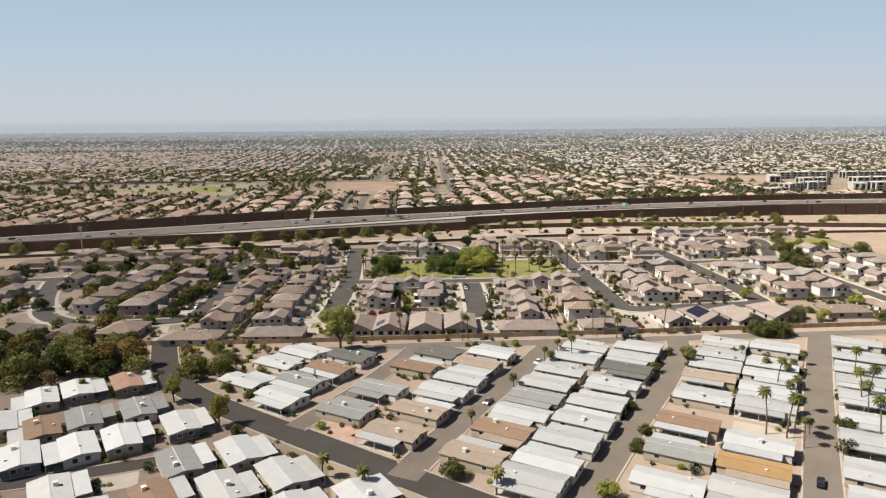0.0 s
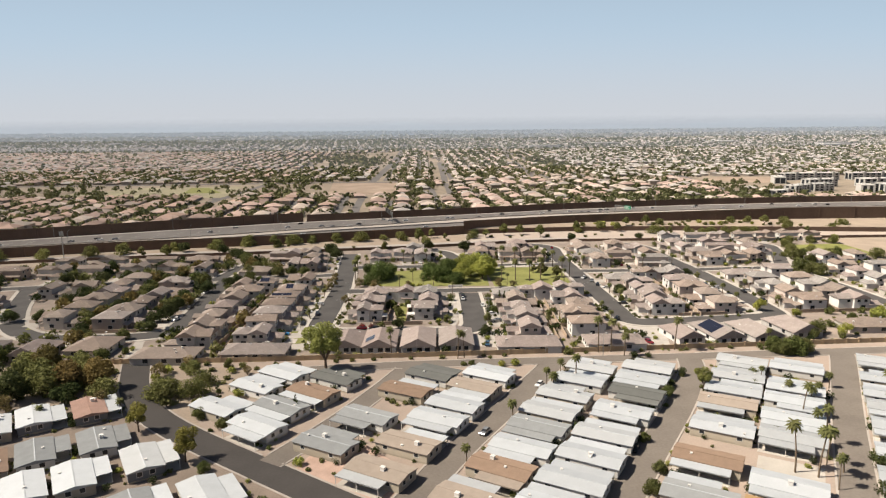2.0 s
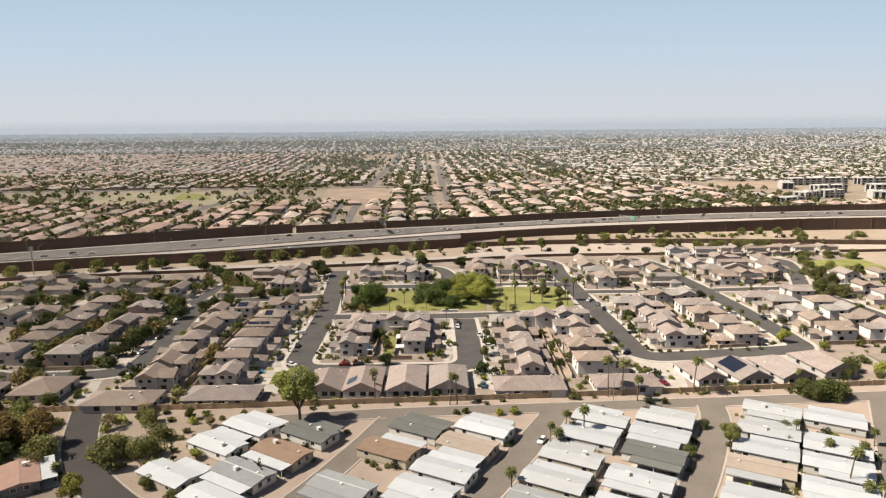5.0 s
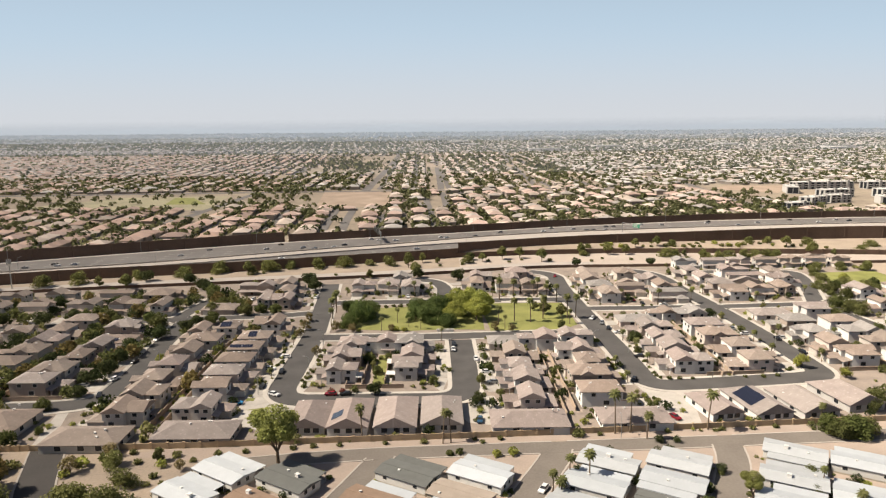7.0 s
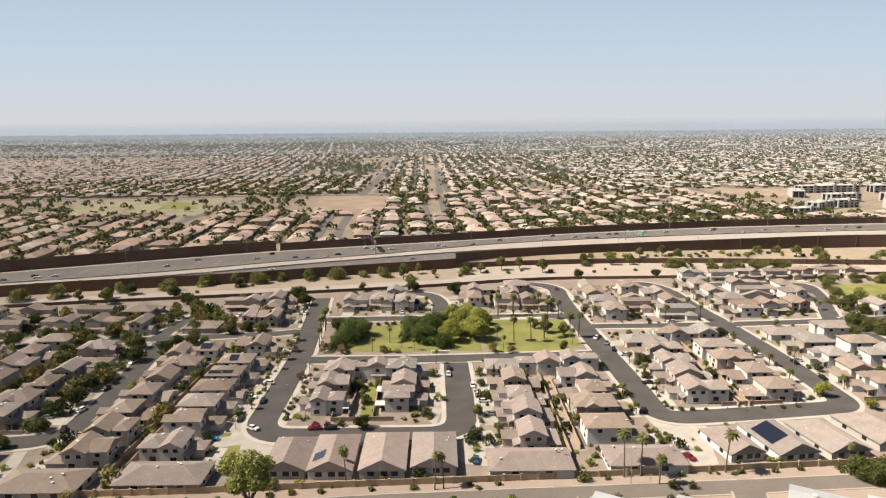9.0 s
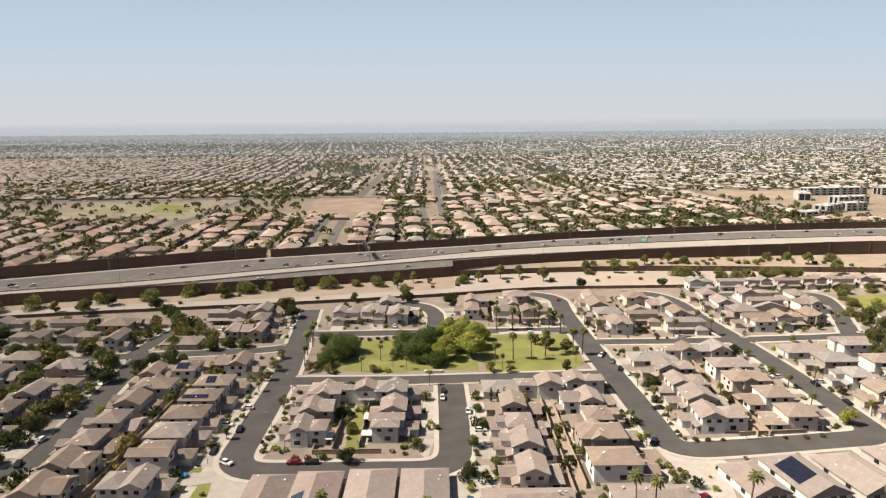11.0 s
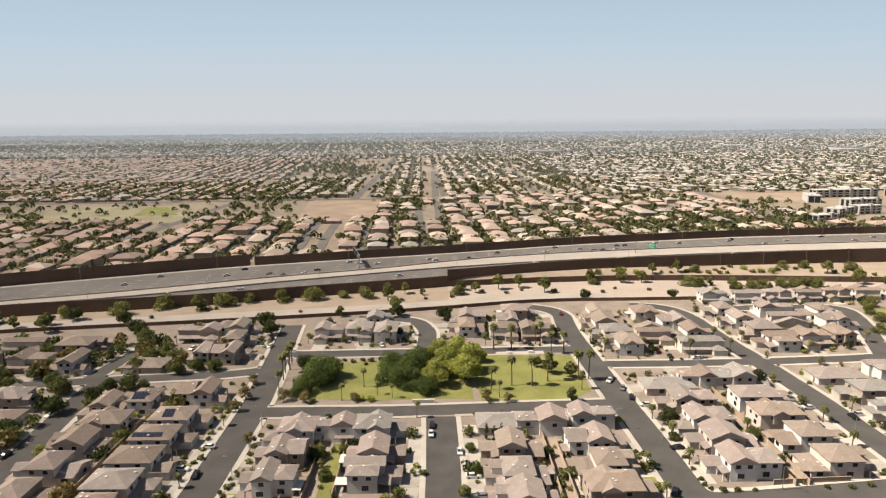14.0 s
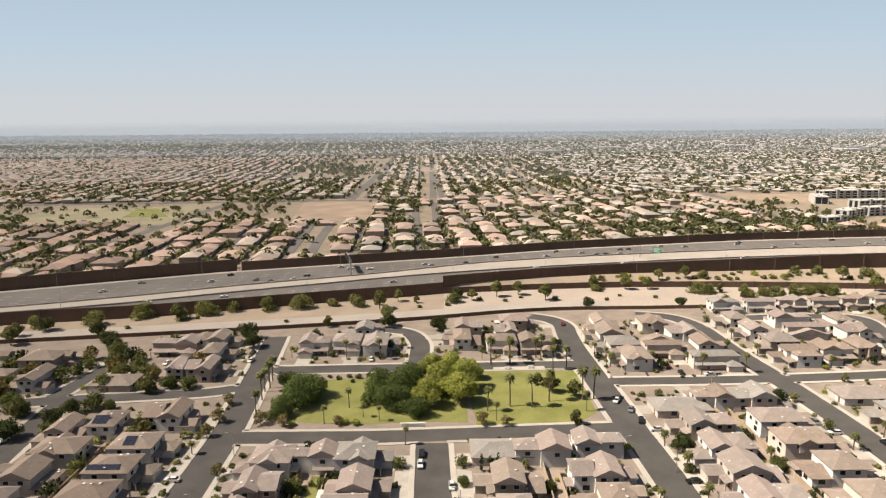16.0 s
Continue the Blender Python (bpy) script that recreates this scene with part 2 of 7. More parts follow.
class Geo:
    """A list of corners and faces that grows piece by piece."""

    def __init__(self):
        self.v, self.f = [], []

    def add(self, pts, faces):
        k = len(self.v)
        self.v += [tuple(p) for p in pts]
        self.f += [tuple(k + i for i in f) for f in faces]
        return self

    def box(self, x0, y0, z0, x1, y1, z1):
        return self.add([(x0, y0, z0), (x1, y0, z0), (x1, y1, z0), (x0, y1, z0), (x0, y0, z1), (x1, y0, z1), (x1, y1, z1), (x0, y1, z1)],
                        [(0, 3, 2, 1), (4, 5, 6, 7), (0, 1, 5, 4), (1, 2, 6, 5), (2, 3, 7, 6), (3, 0, 4, 7)])

    def tube(self, a, b, ra, rb, n=7):
        a, b = Vector(a), Vector(b)
        q = (b - a).to_track_quat("Z", "Y")
        ring = [q @ Vector((math.cos(2 * math.pi * i / n), math.sin(2 * math.pi * i / n), 0)) for i in range(n)]
        pts = [a + ra * r for r in ring] + [b + rb * r for r in ring]
        return self.add(pts, [(i, (i + 1) % n, n + (i + 1) % n, n + i) for i in range(n)] + [tuple(range(n))[::-1], tuple(range(n, 2 * n))])

    def hip(self, x0, y0, x1, y1, z, pitch=0.36, over=0.5, gable=(False, False), lip=0.22, axis=""):
        """A roof with its ridge along the longer side; gable says for either end whether it runs out to a gable."""
        x0, y0, x1, y1 = x0 - over, y0 - over, x1 + over, y1 + over
        w, d = x1 - x0, y1 - y0
        turn = (w >= d) if not axis else axis == "x"
        half = (d if turn else w) / 2
        top = z + half * pitch
        z -= over * pitch * 0.4
        if turn:
            e0, e1 = (0 if gable[0] else half), (0 if gable[1] else half)
            cy = (y0 + y1) / 2
            ra, rb = (x0 + e0, cy), (x1 - e1, cy)
        else:
            e0, e1 = (0 if gable[0] else half), (0 if gable[1] else half)
            cx = (x0 + x1) / 2
            ra, rb = (cx, y0 + e0), (cx, y1 - e1)
        pts = [(x0, y0, z), (x1, y0, z), (x1, y1, z), (x0, y1, z)]
        low = [(p[0], p[1], p[2] - lip) for p in pts]
        pts = low + pts + [(*ra, top), (*rb, top)]
        faces = [(3, 2, 1, 0)] + [(i, (i + 1) % 4, 4 + (i + 1) % 4, 4 + i) for i in range(4)]
        if turn:
            faces += [(4, 5, 9, 8), (6, 7, 8, 9), (7, 4, 8), (5, 6, 9)]
        else:
            faces += [(5, 6, 9, 8), (7, 4, 8, 9), (4, 5, 8), (6, 7, 9)]
        self.add(pts, faces)
        return top


def mesh_of(name, geo, material):
    me = bpy.data.meshes.new(name)
    me.from_pydata(geo.v, [], geo.f)
    me.materials.append(material)
    me.update()
    return me


def part(name, geo, material, parent, label=""):
    ob = new(name, mesh_of(name, geo, material) if isinstance(geo, Geo) else geo)
    ob.parent = parent
    return tagged(ob, label)


def thing(name, m, label, category, group="", kind=""):
    ob = new(name)
    ob.matrix_basis = m
    return tagged(ob, label, category, group, kind)


def sheet(name, verts, faces, material, label="", category="", kind="structure"):
    """One mesh from arrays; faces all have as many corners as the array is wide."""
    verts, faces = np.asarray(verts, float), np.asarray(faces, int)
    me = bpy.data.meshes.new(name)
    k = faces.shape[1]
    me.vertices.add(len(verts))
    me.vertices.foreach_set("co", verts.ravel())
    me.loops.add(faces.size)
    me.loops.foreach_set("vertex_index", faces.ravel())
    me.polygons.add(len(faces))
    me.polygons.foreach_set("loop_start", np.arange(len(faces)) * k)
    me.update(calc_edges=True)
    me.shade_flat()
    me.materials.append(material)
    return tagged(new(name, me), label, category, "", kind)


def curve_through(pts, step=3.0, radius=0.0):
    """Points every few metres along a broken line, its corners rounded."""
    pts = [np.array(p, float) for p in pts]
    line = [pts[0]]
    for a, b, c in zip(pts, pts[1:], pts[2:]):
        r = min(radius, np.linalg.norm(b - a) * 0.49, np.linalg.norm(c - b) * 0.49)
        p, q = b + (a - b) / np.linalg.norm(a - b) * r, b + (c - b) / np.linalg.norm(c - b) * r
        for i in range(9):
            s = i / 8
            line.append((1 - s) ** 2 * p + 2 * s * (1 - s) * b + s * s * q)
    line.append(pts[-1])
    out = [line[0]]
    for a, b in zip(line, line[1:]):
        n = max(1, int(np.linalg.norm(b - a) / step))
        out += [a + (b - a) * (i + 1) / n for i in range(n) if np.linalg.norm(b - a) > 1e-6]
    return np.array(out)


def sides(line):
    d = np.gradient(line, axis=0)
    d /= np.linalg.norm(d, axis=1)[:, None] + 1e-9
    return np.stack([-d[:, 1], d[:, 0]], 1)


def ribbon(name, line, left, right, z0, z1, material, label="", category="", keep=None, kind="structure"):
    """A slab along a line between two offsets to its left, from z0 to z1 (numbers or one per point)."""
    nrm = sides(line)
    a, b = line + nrm * np.reshape(left, (-1, 1)), line + nrm * np.reshape(right, (-1, 1))
    n = len(line)
    z0, z1 = np.broadcast_to(z0, n), np.broadcast_to(z1, n)
    v = np.concatenate([np.c_[a, z0], np.c_[b, z0], np.c_[b, z1], np.c_[a, z1]])
    f = []
    ok = [True] * (n - 1) if keep is None else keep
    for i in range(n - 1):
        if not ok[i]:
            continue
        for r in range(4):
            s = (r + 1) % 4
            f.append((r * n + i, r * n + i + 1, s * n + i + 1, s * n + i))
        if i == 0 or not ok[i - 1]:
            f.append((i, n + i, 2 * n + i, 3 * n + i))
        if i == n - 2 or not ok[i + 1]:
            f.append((i + 1, 3 * n + i + 1, 2 * n + i + 1, n + i + 1))
    if not f:
        return None
    return sheet(name, v, f, material, label, category, kind)


def spline(ctrl):
    c = np.array(ctrl, float)

    def at(u):
        return np.interp(u, c[:, 0], c[:, 1])

    def smooth(u, w=25.0):
        return sum(at(u + w * k) for k in (-1, -0.5, 0, 0.5, 1)) / 5
    return smooth


# ---- ground


def rise(v):
    """The valley floor lifts gently towards the far end."""
    s = np.clip((np.asarray(v, float) - 1700) / 3250, 0, 1)
    return 70 * s ** 1.25


gu = np.concatenate([[-4200], np.arange(-3600, 3601, 240), [4200]])
gv = np.concatenate([[-1500, -300, 100, 500, 900, 1300, 1700], np.arange(1900, 4951, 150)])
GU, GV = np.meshgrid(gu, gv)
gverts = np.stack([GU.ravel(), GV.ravel(), rise(GV).ravel()], 1)
nu = len(gu)
gfaces = [(j * nu + i, j * nu + i + 1, (j + 1) * nu + i + 1, (j + 1) * nu + i) for j in range(len(gv) - 1) for i in range(nu - 1)]
sheet("ground", gverts, gfaces, GROUND, "tan desert soil and gravel of a flat valley", "ground")

# ---- streets
STREETS = [
    ("S1", [(-59, 505), (-54.5, 452), (-50.5, 402), (-50.4, 360), (-50.4, 324.5), (19.2, 324.5), (19.2, 360), (18.6, 392)], 10.6, 13, ASPHALT, 1),
    ("S0", [(-121, 426), (-117.5, 385), (-113.5, 355), (-113.5, 324), (-135, 320), (-165, 319), (-187, 333), (-207, 368), (-225, 410)], 9.6, 14, ASPHALT, 1),
    ("crossN", [(-46, 397), (0, 396.6), (84, 401)], 8.6, 5, ASPHALT, 1),
    ("northSt", [(-54, 459), (10, 460.6), (83, 462.4)], 8.6, 5, ASPHALT, 1),
    ("S3", [(70, 536), (80, 531), (85.5, 520), (84.2, 505), (83.6, 486), (84.5, 455), (85.3, 430), (86.7, 397), (88, 365), (88.4, 334.4), (110, 336.2), (143, 340.4), (160.4, 342.5), (160.6, 372), (160.0, 404), (157.4, 446), (153.8, 480), (153.2, 515), (146, 533), (128, 538)], 10.4, 13, ASPHALT, 1),
    ("crossE", [(88, 442.6), (120, 442.6), (158, 443.6), (196, 446), (262, 453)], 7.6, 8, ASPHALT, 1),
    ("S5", [(12, 461), (12.4, 494), (6, 511), (-8, 516)], 9.0, 8, ASPHALT, 1),
    ("crossW", [(-54, 441), (-68, 435.5), (-100, 432), (-118, 430.3), (-136, 427.8), (-157, 424.7), (-185, 419), (-260, 407)], 7.8, 8, ASPHALT, 1),
    ("WN", [(-127, 430), (-125.5, 446), (-121, 472)], 7.6, 8, ASPHALT, 1),
    ("S6", [(216, 448), (229, 478), (240, 505), (246, 529), (205, 531), (170, 527)], 9.0, 12, ASPHALT, 1),
    ("S7", [(225, 340), (222, 400), (216, 448)], 8.6, 12, ASPHALT, 1),
    ("dark", [(-112, 290), (-101, 263), (-90, 247), (-79, 236), (-66, 225.5), (-35, 203), (0, 178), (60, 135)], 9.6, 16, MIDASPHALT, 2),
    ("r1", [(-42, 212), (-28.5, 235), (-16, 263), (-8, 284)], 7.2, 25, OLDASPHALT, 2),
    ("r2", [(-9, 183), (8.5, 219), (26, 249), (43, 280), (45, 287)], 8.6, 10, OLDASPHALT, 2),
    ("r3", [(18, 145), (41, 184), (54.5, 207), (79.5, 247), (95, 277), (98, 290)], 8.6, 12, OLDASPHALT, 2),
    ("r4", [(68, 132), (90.5, 172), (123, 231), (156, 288), (159, 295)], 8.4, 10, OLDASPHALT, 2),
    ("top", [(-62, 277), (-21, 283.7), (34, 286.7), (92, 289.7), (152, 293.5), (300, 303)], 6.8, 20, OLDASPHALT, 2),
    ("west", [(-150, 172), (-110, 181), (-90, 187), (-72, 193.5)], 6.0, 10, MIDASPHALT, 2),
]
LINES = {k: curve_through(p, 3.0, r) for k, p, w, r, m, c in STREETS}
WIDE = {k: w for k, p, w, r, m, c in STREETS}


def on_road(u, v, skip="", extra=0.0):
    for k, ln in LINES.items():
        if k != skip and np.min(np.hypot(ln[:, 0] - u, ln[:, 1] - v)) < WIDE[k] / 2 + extra:
            return True
    return False


for i, (k, p, w, r, m, c) in enumerate(STREETS):
    ln = LINES[k]
    top = 0.03 + 0.004 * i
    ribbon("road", ln, w / 2, -w / 2, -0.3, top, m, "grey-brown worn asphalt lane of the home park" if c == 2 else "dark asphalt residential street", "road")
    mid = (ln[1:] + ln[:-1]) / 2
    nr = sides(mid)
    for s in (1, -1):
        off = s * (w / 2 + 0.9)
        keep = [not on_road(*(mid[j] + nr[j] * off), skip=k) and not on_road(*(mid[j] + nr[j] * s * (w / 2 + 0.2)), skip=k) for j in range(len(mid))]
        a, b = (w / 2 + (1.75 if c == 1 else 0.55)), w / 2
        ribbon("pavement", ln, s * (a if s > 0 else b), s * (b if s > 0 else a), -0.2, 0.17, CONCRETE if c == 1 else PALECONCRETE, "pale concrete kerb and pavement beside the street", "pavement", keep)


def patch(name, pts, z, material, label, category="ground"):
    """A flat piece of ground cover with its own edge."""
    g = Geo()
    n = len(pts)
    g.add([(*p, -0.1) for p in pts] + [(*p, z) for p in pts], [tuple(range(n))[::-1], tuple(range(n, 2 * n))] + [(i, (i + 1) % n, n + (i + 1) % n, n + i) for i in range(n)])
    ob = new(name, mesh_of(name, g, material))
    return tagged(ob, label, category, "", "structure")


patch("yard_ground", [(-260, 298), (-126, 291), (-23, 293), (90, 299), (180, 306), (300, 315), (300, 545), (80, 548), (-55, 520), (-190, 499), (-260, 490)], 0.010, YARD, "pale tan gravel of the house yards", "gravel")
PARKGRAVEL = mat("pale_lot_gravel", (0.45, 0.375, 0.325), 0.95, 0.2, 0.12, fine=2.0, bump=0.02, tint=(0.36, 0.28, 0.225))
patch("lot_ground", [(-70, 238), (-66, 232), (-8, 190), (60, 141), (120, 100), (330, 100), (330, 300), (152, 290), (92, 286), (34, 283), (-21, 280), (-60, 273)], 0.012, PARKGRAVEL, "pale pinkish gravel of the home park lots", "gravel")
# brown lot soil; the shade between the homes is painted into its colour
SHADEDGRAVEL = mat("brown_lot_gravel", (0.33, 0.265, 0.215), 0.95, 0.25, 0.12, fine=2.0, bump=0.02, tint=(0.25, 0.20, 0.165))
patch("lot_ground", [(-170, 150), (-20, 150), (-30, 196), (-66, 221), (-80, 232), (-96, 250), (-135, 250), (-170, 220)], 0.012, SHADEDGRAVEL, "brown gravel between the park homes, darkened by painted shade", "gravel")
patch("lot_slab", [(83.5, 205.6), (97, 198), (101.5, 206), (88, 213.6)], 0.05, CONCRETE, "pinkish concrete slab of a vacant lot", "slab")
patch("lot_slab", [(-88, 175), (-74, 181), (-78, 191), (-92, 185)], 0.05, CONCRETE, "pale concrete slab beside the lane", "slab")
patch("pink_lot", [(-36, 205.5), (-22, 195.2), (-12, 190), (-3, 205), (-18, 222), (-30, 222)], 0.05, PINKYARD, "pink gravel corner lot beside the park lane", "gravel")
patch("lawn", [(34, 404.5), (70, 406.5), (77.5, 414), (78, 455), (34, 455.5), (32, 440)], 0.055, LAWN, "mown green park lawn", "lawn")
patch("lawn", [(-40, 411), (-24, 408), (-4, 406.5), (14, 408), (31, 407), (31.5, 440), (30, 452), (4, 451), (-22, 448), (-40, 446)], 0.055, LAWN, "mown yellowish park lawn among trees", "lawn")
patch("lawn", [(250, 492), (300, 480), (300, 528), (258, 524)], 0.055, LAWN, "green lawn of a second small park", "lawn")

# ---- freeway: raised a little, between tall brown sound walls
DECK = 4.0
near_wall = spline([(-700, 385), (-400, 472), (-213, 530), (-170, 536), (-142, 542), (-113, 548), (-85, 558), (-54, 567), (-22, 575), (20, 586), (50, 598), (108, 612), (160, 618), (230, 624), (336, 634), (700, 634), (1200, 620)])
far_wall = spline([(-700, 400), (-480, 492), (-350, 546), (-250, 590), (-192, 614), (-127, 641), (-52, 663), (32, 686), (124, 716), (276, 747), (416, 760), (700, 770), (1200, 765)])
med_s = spline([(-700, 378), (-480, 454), (-350, 498), (-221, 537), (-203, 542), (-175, 548), (-150, 560), (-121, 571), (-92, 585), (-59, 596), (-25, 610), (11, 623), (70, 639), (111, 648), (152, 655), (197, 664), (286, 675), (416, 684), (700, 688), (1200, 684)])
med_n = spline([(-700, 388), (-480, 467), (-350, 510), (-211, 554), (-184, 563), (-156, 575), (-127, 587), (-97, 602), (-62, 612), (-27, 626), (11, 641), (31, 655), (73, 667), (117, 679), (161, 686), (207, 694), (254, 701), (303, 707), (416, 716), (700, 722), (1200, 718)])
fu = np.arange(-620, 1101, 12.0)


def strip(name, lo, hi, z0, z1, material, label, category="", us=fu, kind="structure"):
    a, b = np.stack([us, lo(us)], 1), np.stack([us, hi(us)], 1)
    n = len(us)
    v = np.concatenate([np.c_[a, np.full(n, z0)], np.c_[b, np.full(n, z0)], np.c_[b, np.full(n, z1)], np.c_[a, np.full(n, z1)]])
    f = [(r * n + i, r * n + i + 1, ((r + 1) % 4) * n + i + 1, ((r + 1) % 4) * n + i) for i in range(n - 1) for r in range(4)]
    f += [(0, n, 2 * n, 3 * n), (n - 1, 4 * n - 1, 3 * n - 1, 2 * n - 1)]
    return sheet(name, v, f, material, label, category, kind)


def shifted(fn, d):
    return lambda u: fn(u) + d


strip("freeway_road", shifted(near_wall, 0.6), shifted(far_wall, -0.3), 0.0, DECK, FREEWAY, "wide grey freeway carriageways on a low embankment", "freeway")
strip("freeway_median", med_s, med_n, DECK - 0.2, DECK + 0.06, PALECONCRETE, "pale bare median strip of the freeway", "median")
strip("freeway_verge", shifted(far_wall, -6.5), shifted(far_wall, -0.5), DECK - 0.2, DECK + 0.05, PALECONCRETE, "pale shoulder under the far wall", "verge")
strip("median_barrier", shifted(med_n, -0.5), shifted(med_n, 0.1), DECK, DECK + 0.95, PALECONCRETE, "low concrete barrier along the freeway", "barrier")
strip("median_barrier", shifted(med_s, -0.1), shifted(med_s, 0.5), DECK, DECK + 0.95, PALECONCRETE, "low concrete barrier along the freeway", "barrier")


def sound_wall(fn, u0, u1, z0, z1, step, label, thick=0.5):
    """A long wall with flat panels between slightly taller piers."""
    holder = thing("sound_wall", pose(0, 0, 0), label, "wall", "", "structure")
    us = np.arange(u0, u1 + 0.1, step)
    top = z1 if callable(z1) else lambda u: z1
    g = Geo()
    for a, b in zip(us, us[1:]):
        pa, pb = Vector((a, fn(a), 0)), Vector((b, fn(b), 0))
        d = (pb - pa).normalized()
        q = Vector((-d.y, d.x, 0)) * thick
        g.add([pa + Vector((0, 0, z0)), pb + Vector((0, 0, z0)), pb + q + Vector((0, 0, z0)), pa + q + Vector((0, 0, z0)),
               pa + Vector((0, 0, top(a))), pb + Vector((0, 0, top(b))), pb + q + Vector((0, 0, top(b))), pa + q + Vector((0, 0, top(a)))],
              [(0, 3, 2, 1), (4, 5, 6, 7), (0, 1, 5, 4), (2, 3, 7, 6), (1, 2, 6, 5), (3, 0, 4, 7)])
    part("wall_panels", g, SOUNDWALL, holder)
    pier = Geo().box(-0.35, -0.25, 0, 0.35, 0.75, top(u0) - z0 + 0.25)
    me = mesh_of("pier", pier, SOUNDWALL)
    for a in us:
        p = part("pier", me, SOUNDWALL, holder)
        p.location = (a, fn(a), z0 + top(a) - top(u0))
    return holder


sound_wall(near_wall, -600, 24, 0, 7.1, 24, "tall dark brown block sound wall beside the freeway")
sound_wall(near_wall, 24, 1080, 2.0, lambda u: 11.1 + 2.9 * min(max((u - 60) / 260, 0), 1), 32, "tall dark brown block sound wall above a planted bank")
sound_wall(far_wall, -600, -116, DECK - 1, 12.2, 24, "tall dark brown block sound wall on the far side of the freeway")
sound_wall(shifted(far_wall, -1.5), -116, 1080, DECK - 1, 10.4, 32, "tall dark brown block sound wall on the far side of the freeway")
lower = spline([(20, 586), (50, 592), (83, 596), (138, 600), (208, 597), (297, 588), (420, 575), (700, 540)])
sound_wall(lower, 20, 420, 0, 3.7, 20, "lower brown block retaining wall below the planted bank")
bu = np.arange(24, 700, 12.0)
bank = np.concatenate([np.c_[bu, lower(bu) + 0.5, np.full(len(bu), 3.2)], np.c_[bu, near_wall(bu), 5.2 - 1.4 * np.clip((bu - 150) / 180, 0, 1)]])
nb = len(bu)
sheet("planted_bank", bank, [(i, i + 1, nb + i + 1, nb + i) for i in range(nb - 1)], GROUND, "sloping tan gravel bank between two walls", "bank")

# concrete drainage path and the neighbourhood's own wall
edge_wall = spline([(-620, 410), (-400, 460), (-250, 488), (-191, 499), (-126, 508), (-59, 518), (13, 531), (76, 548), (155, 548), (249, 552), (400, 555), (620, 550)])
strip("drainage_path", shifted(edge_wall, 6), shifted(edge_wall, 19), -0.2, 0.06, PALECONCRETE, "pale concrete strip behind the house lots", "path", np.arange(-600, 130, 12.0))
PALEDIRT = mat("pale_channel_dirt", (0.50, 0.435, 0.385), 0.95, 0.16, 0.03, fine=0.5, bump=0.02, tint=(0.47, 0.385, 0.32))
strip("channel_ground", shifted(edge_wall, 0.4), shifted(lower, -0.2), -0.2, 0.03, PALEDIRT, "pale bare dirt between two block walls", "dirt", np.arange(24, 420, 12.0))
fw_edge = thing("boundary_wall", pose(0, 0, 0), "brown block wall behind the house lots", "wall", "", "structure")
g = Geo()
for a in np.arange(-480, 410, 10.0):
    pa, pb = Vector((a, edge_wall(a), 0)), Vector((a + 10, edge_wall(a + 10), 0))
    g.add([pa, pb, pb + Vector((0, 0.3, 0)), pa + Vector((0, 0.3, 0))] + [p + Vector((0, 0, 2.0)) for p in (pa, pb, pb + Vector((0, 0.3, 0)), pa + Vector((0, 0.3, 0)))],
          [(4, 5, 6, 7), (0, 1, 5, 4), (2, 3, 7, 6), (1, 2, 6, 5), (3, 0, 4, 7)])
part("wall_run", g, SOUNDWALL, fw_edge)

# lane lines
dash = Geo()
for fa, fb, s in ((med_n, far_wall, (0.18, 0.34, 0.5, 0.66)), (near_wall, med_s, (0.42, 0.56, 0.7, 0.86))):
    for k in s:
        for a in np.arange(-420, 700, 14.0):
            pa = Vector((a, fa(a) * (1 - k) + (fb(a) - 6.5) * k, DECK + 0.012))
            pb = Vector((a + 4, fa(a + 4) * (1 - k) + (fb(a + 4) - 6.5) * k, DECK + 0.012))
            q = Vector((0, 0.22, 0))
            dash.add([pa - q, pb - q, pb + q, pa + q], [(0, 1, 2, 3)])
tagged(new("lane_marks", mesh_of("lane_marks", dash, PAINT)), "white dashed lane lines on the freeway", "road marking", "", "stuff")

# ---- houses
WIN = {}


def window_meshes(w, h):
    key = (w, h)
    if key not in WIN:
        t = 0.12
        rect = lambda e, y: [(-w / 2 - e, y, -e), (w / 2 + e, y, -e), (w / 2 + e, y, h + e), (-w / 2 - e, y, h + e)]
        shell = Geo().add(rect(t, 0.02) + rect(t, -0.06) + rect(0, -0.06) + rect(0, -0.02),
                          [(k + i, k + (i + 1) % 4, k + 4 + (i + 1) % 4, k + 4 + i) for k in (0, 4, 8) for i in range(4)])
        both = Geo().add(shell.v, shell.f + [(12, 13, 14, 15)])
        one = mesh_of("window", both, TRIM)
        one.materials.append(GLASS)
        one.polygons[12].material_index = 1
        WIN[key] = (mesh_of("window", shell, TRIM), mesh_of("pane", Geo().box(-w / 2, -0.03, 0, w / 2, 0.0, h), GLASS), one)
    return WIN[key]


def window(parent, x, y, z, turn, w=1.5, h=1.2, split=True):
    c, p, both = window_meshes(w, h)
    a = part("window", c if split else both, TRIM, parent)
    a.matrix_basis = pose(x, y, z, 0, 0, turn)
    if split:
        part("pane", p, GLASS, a)


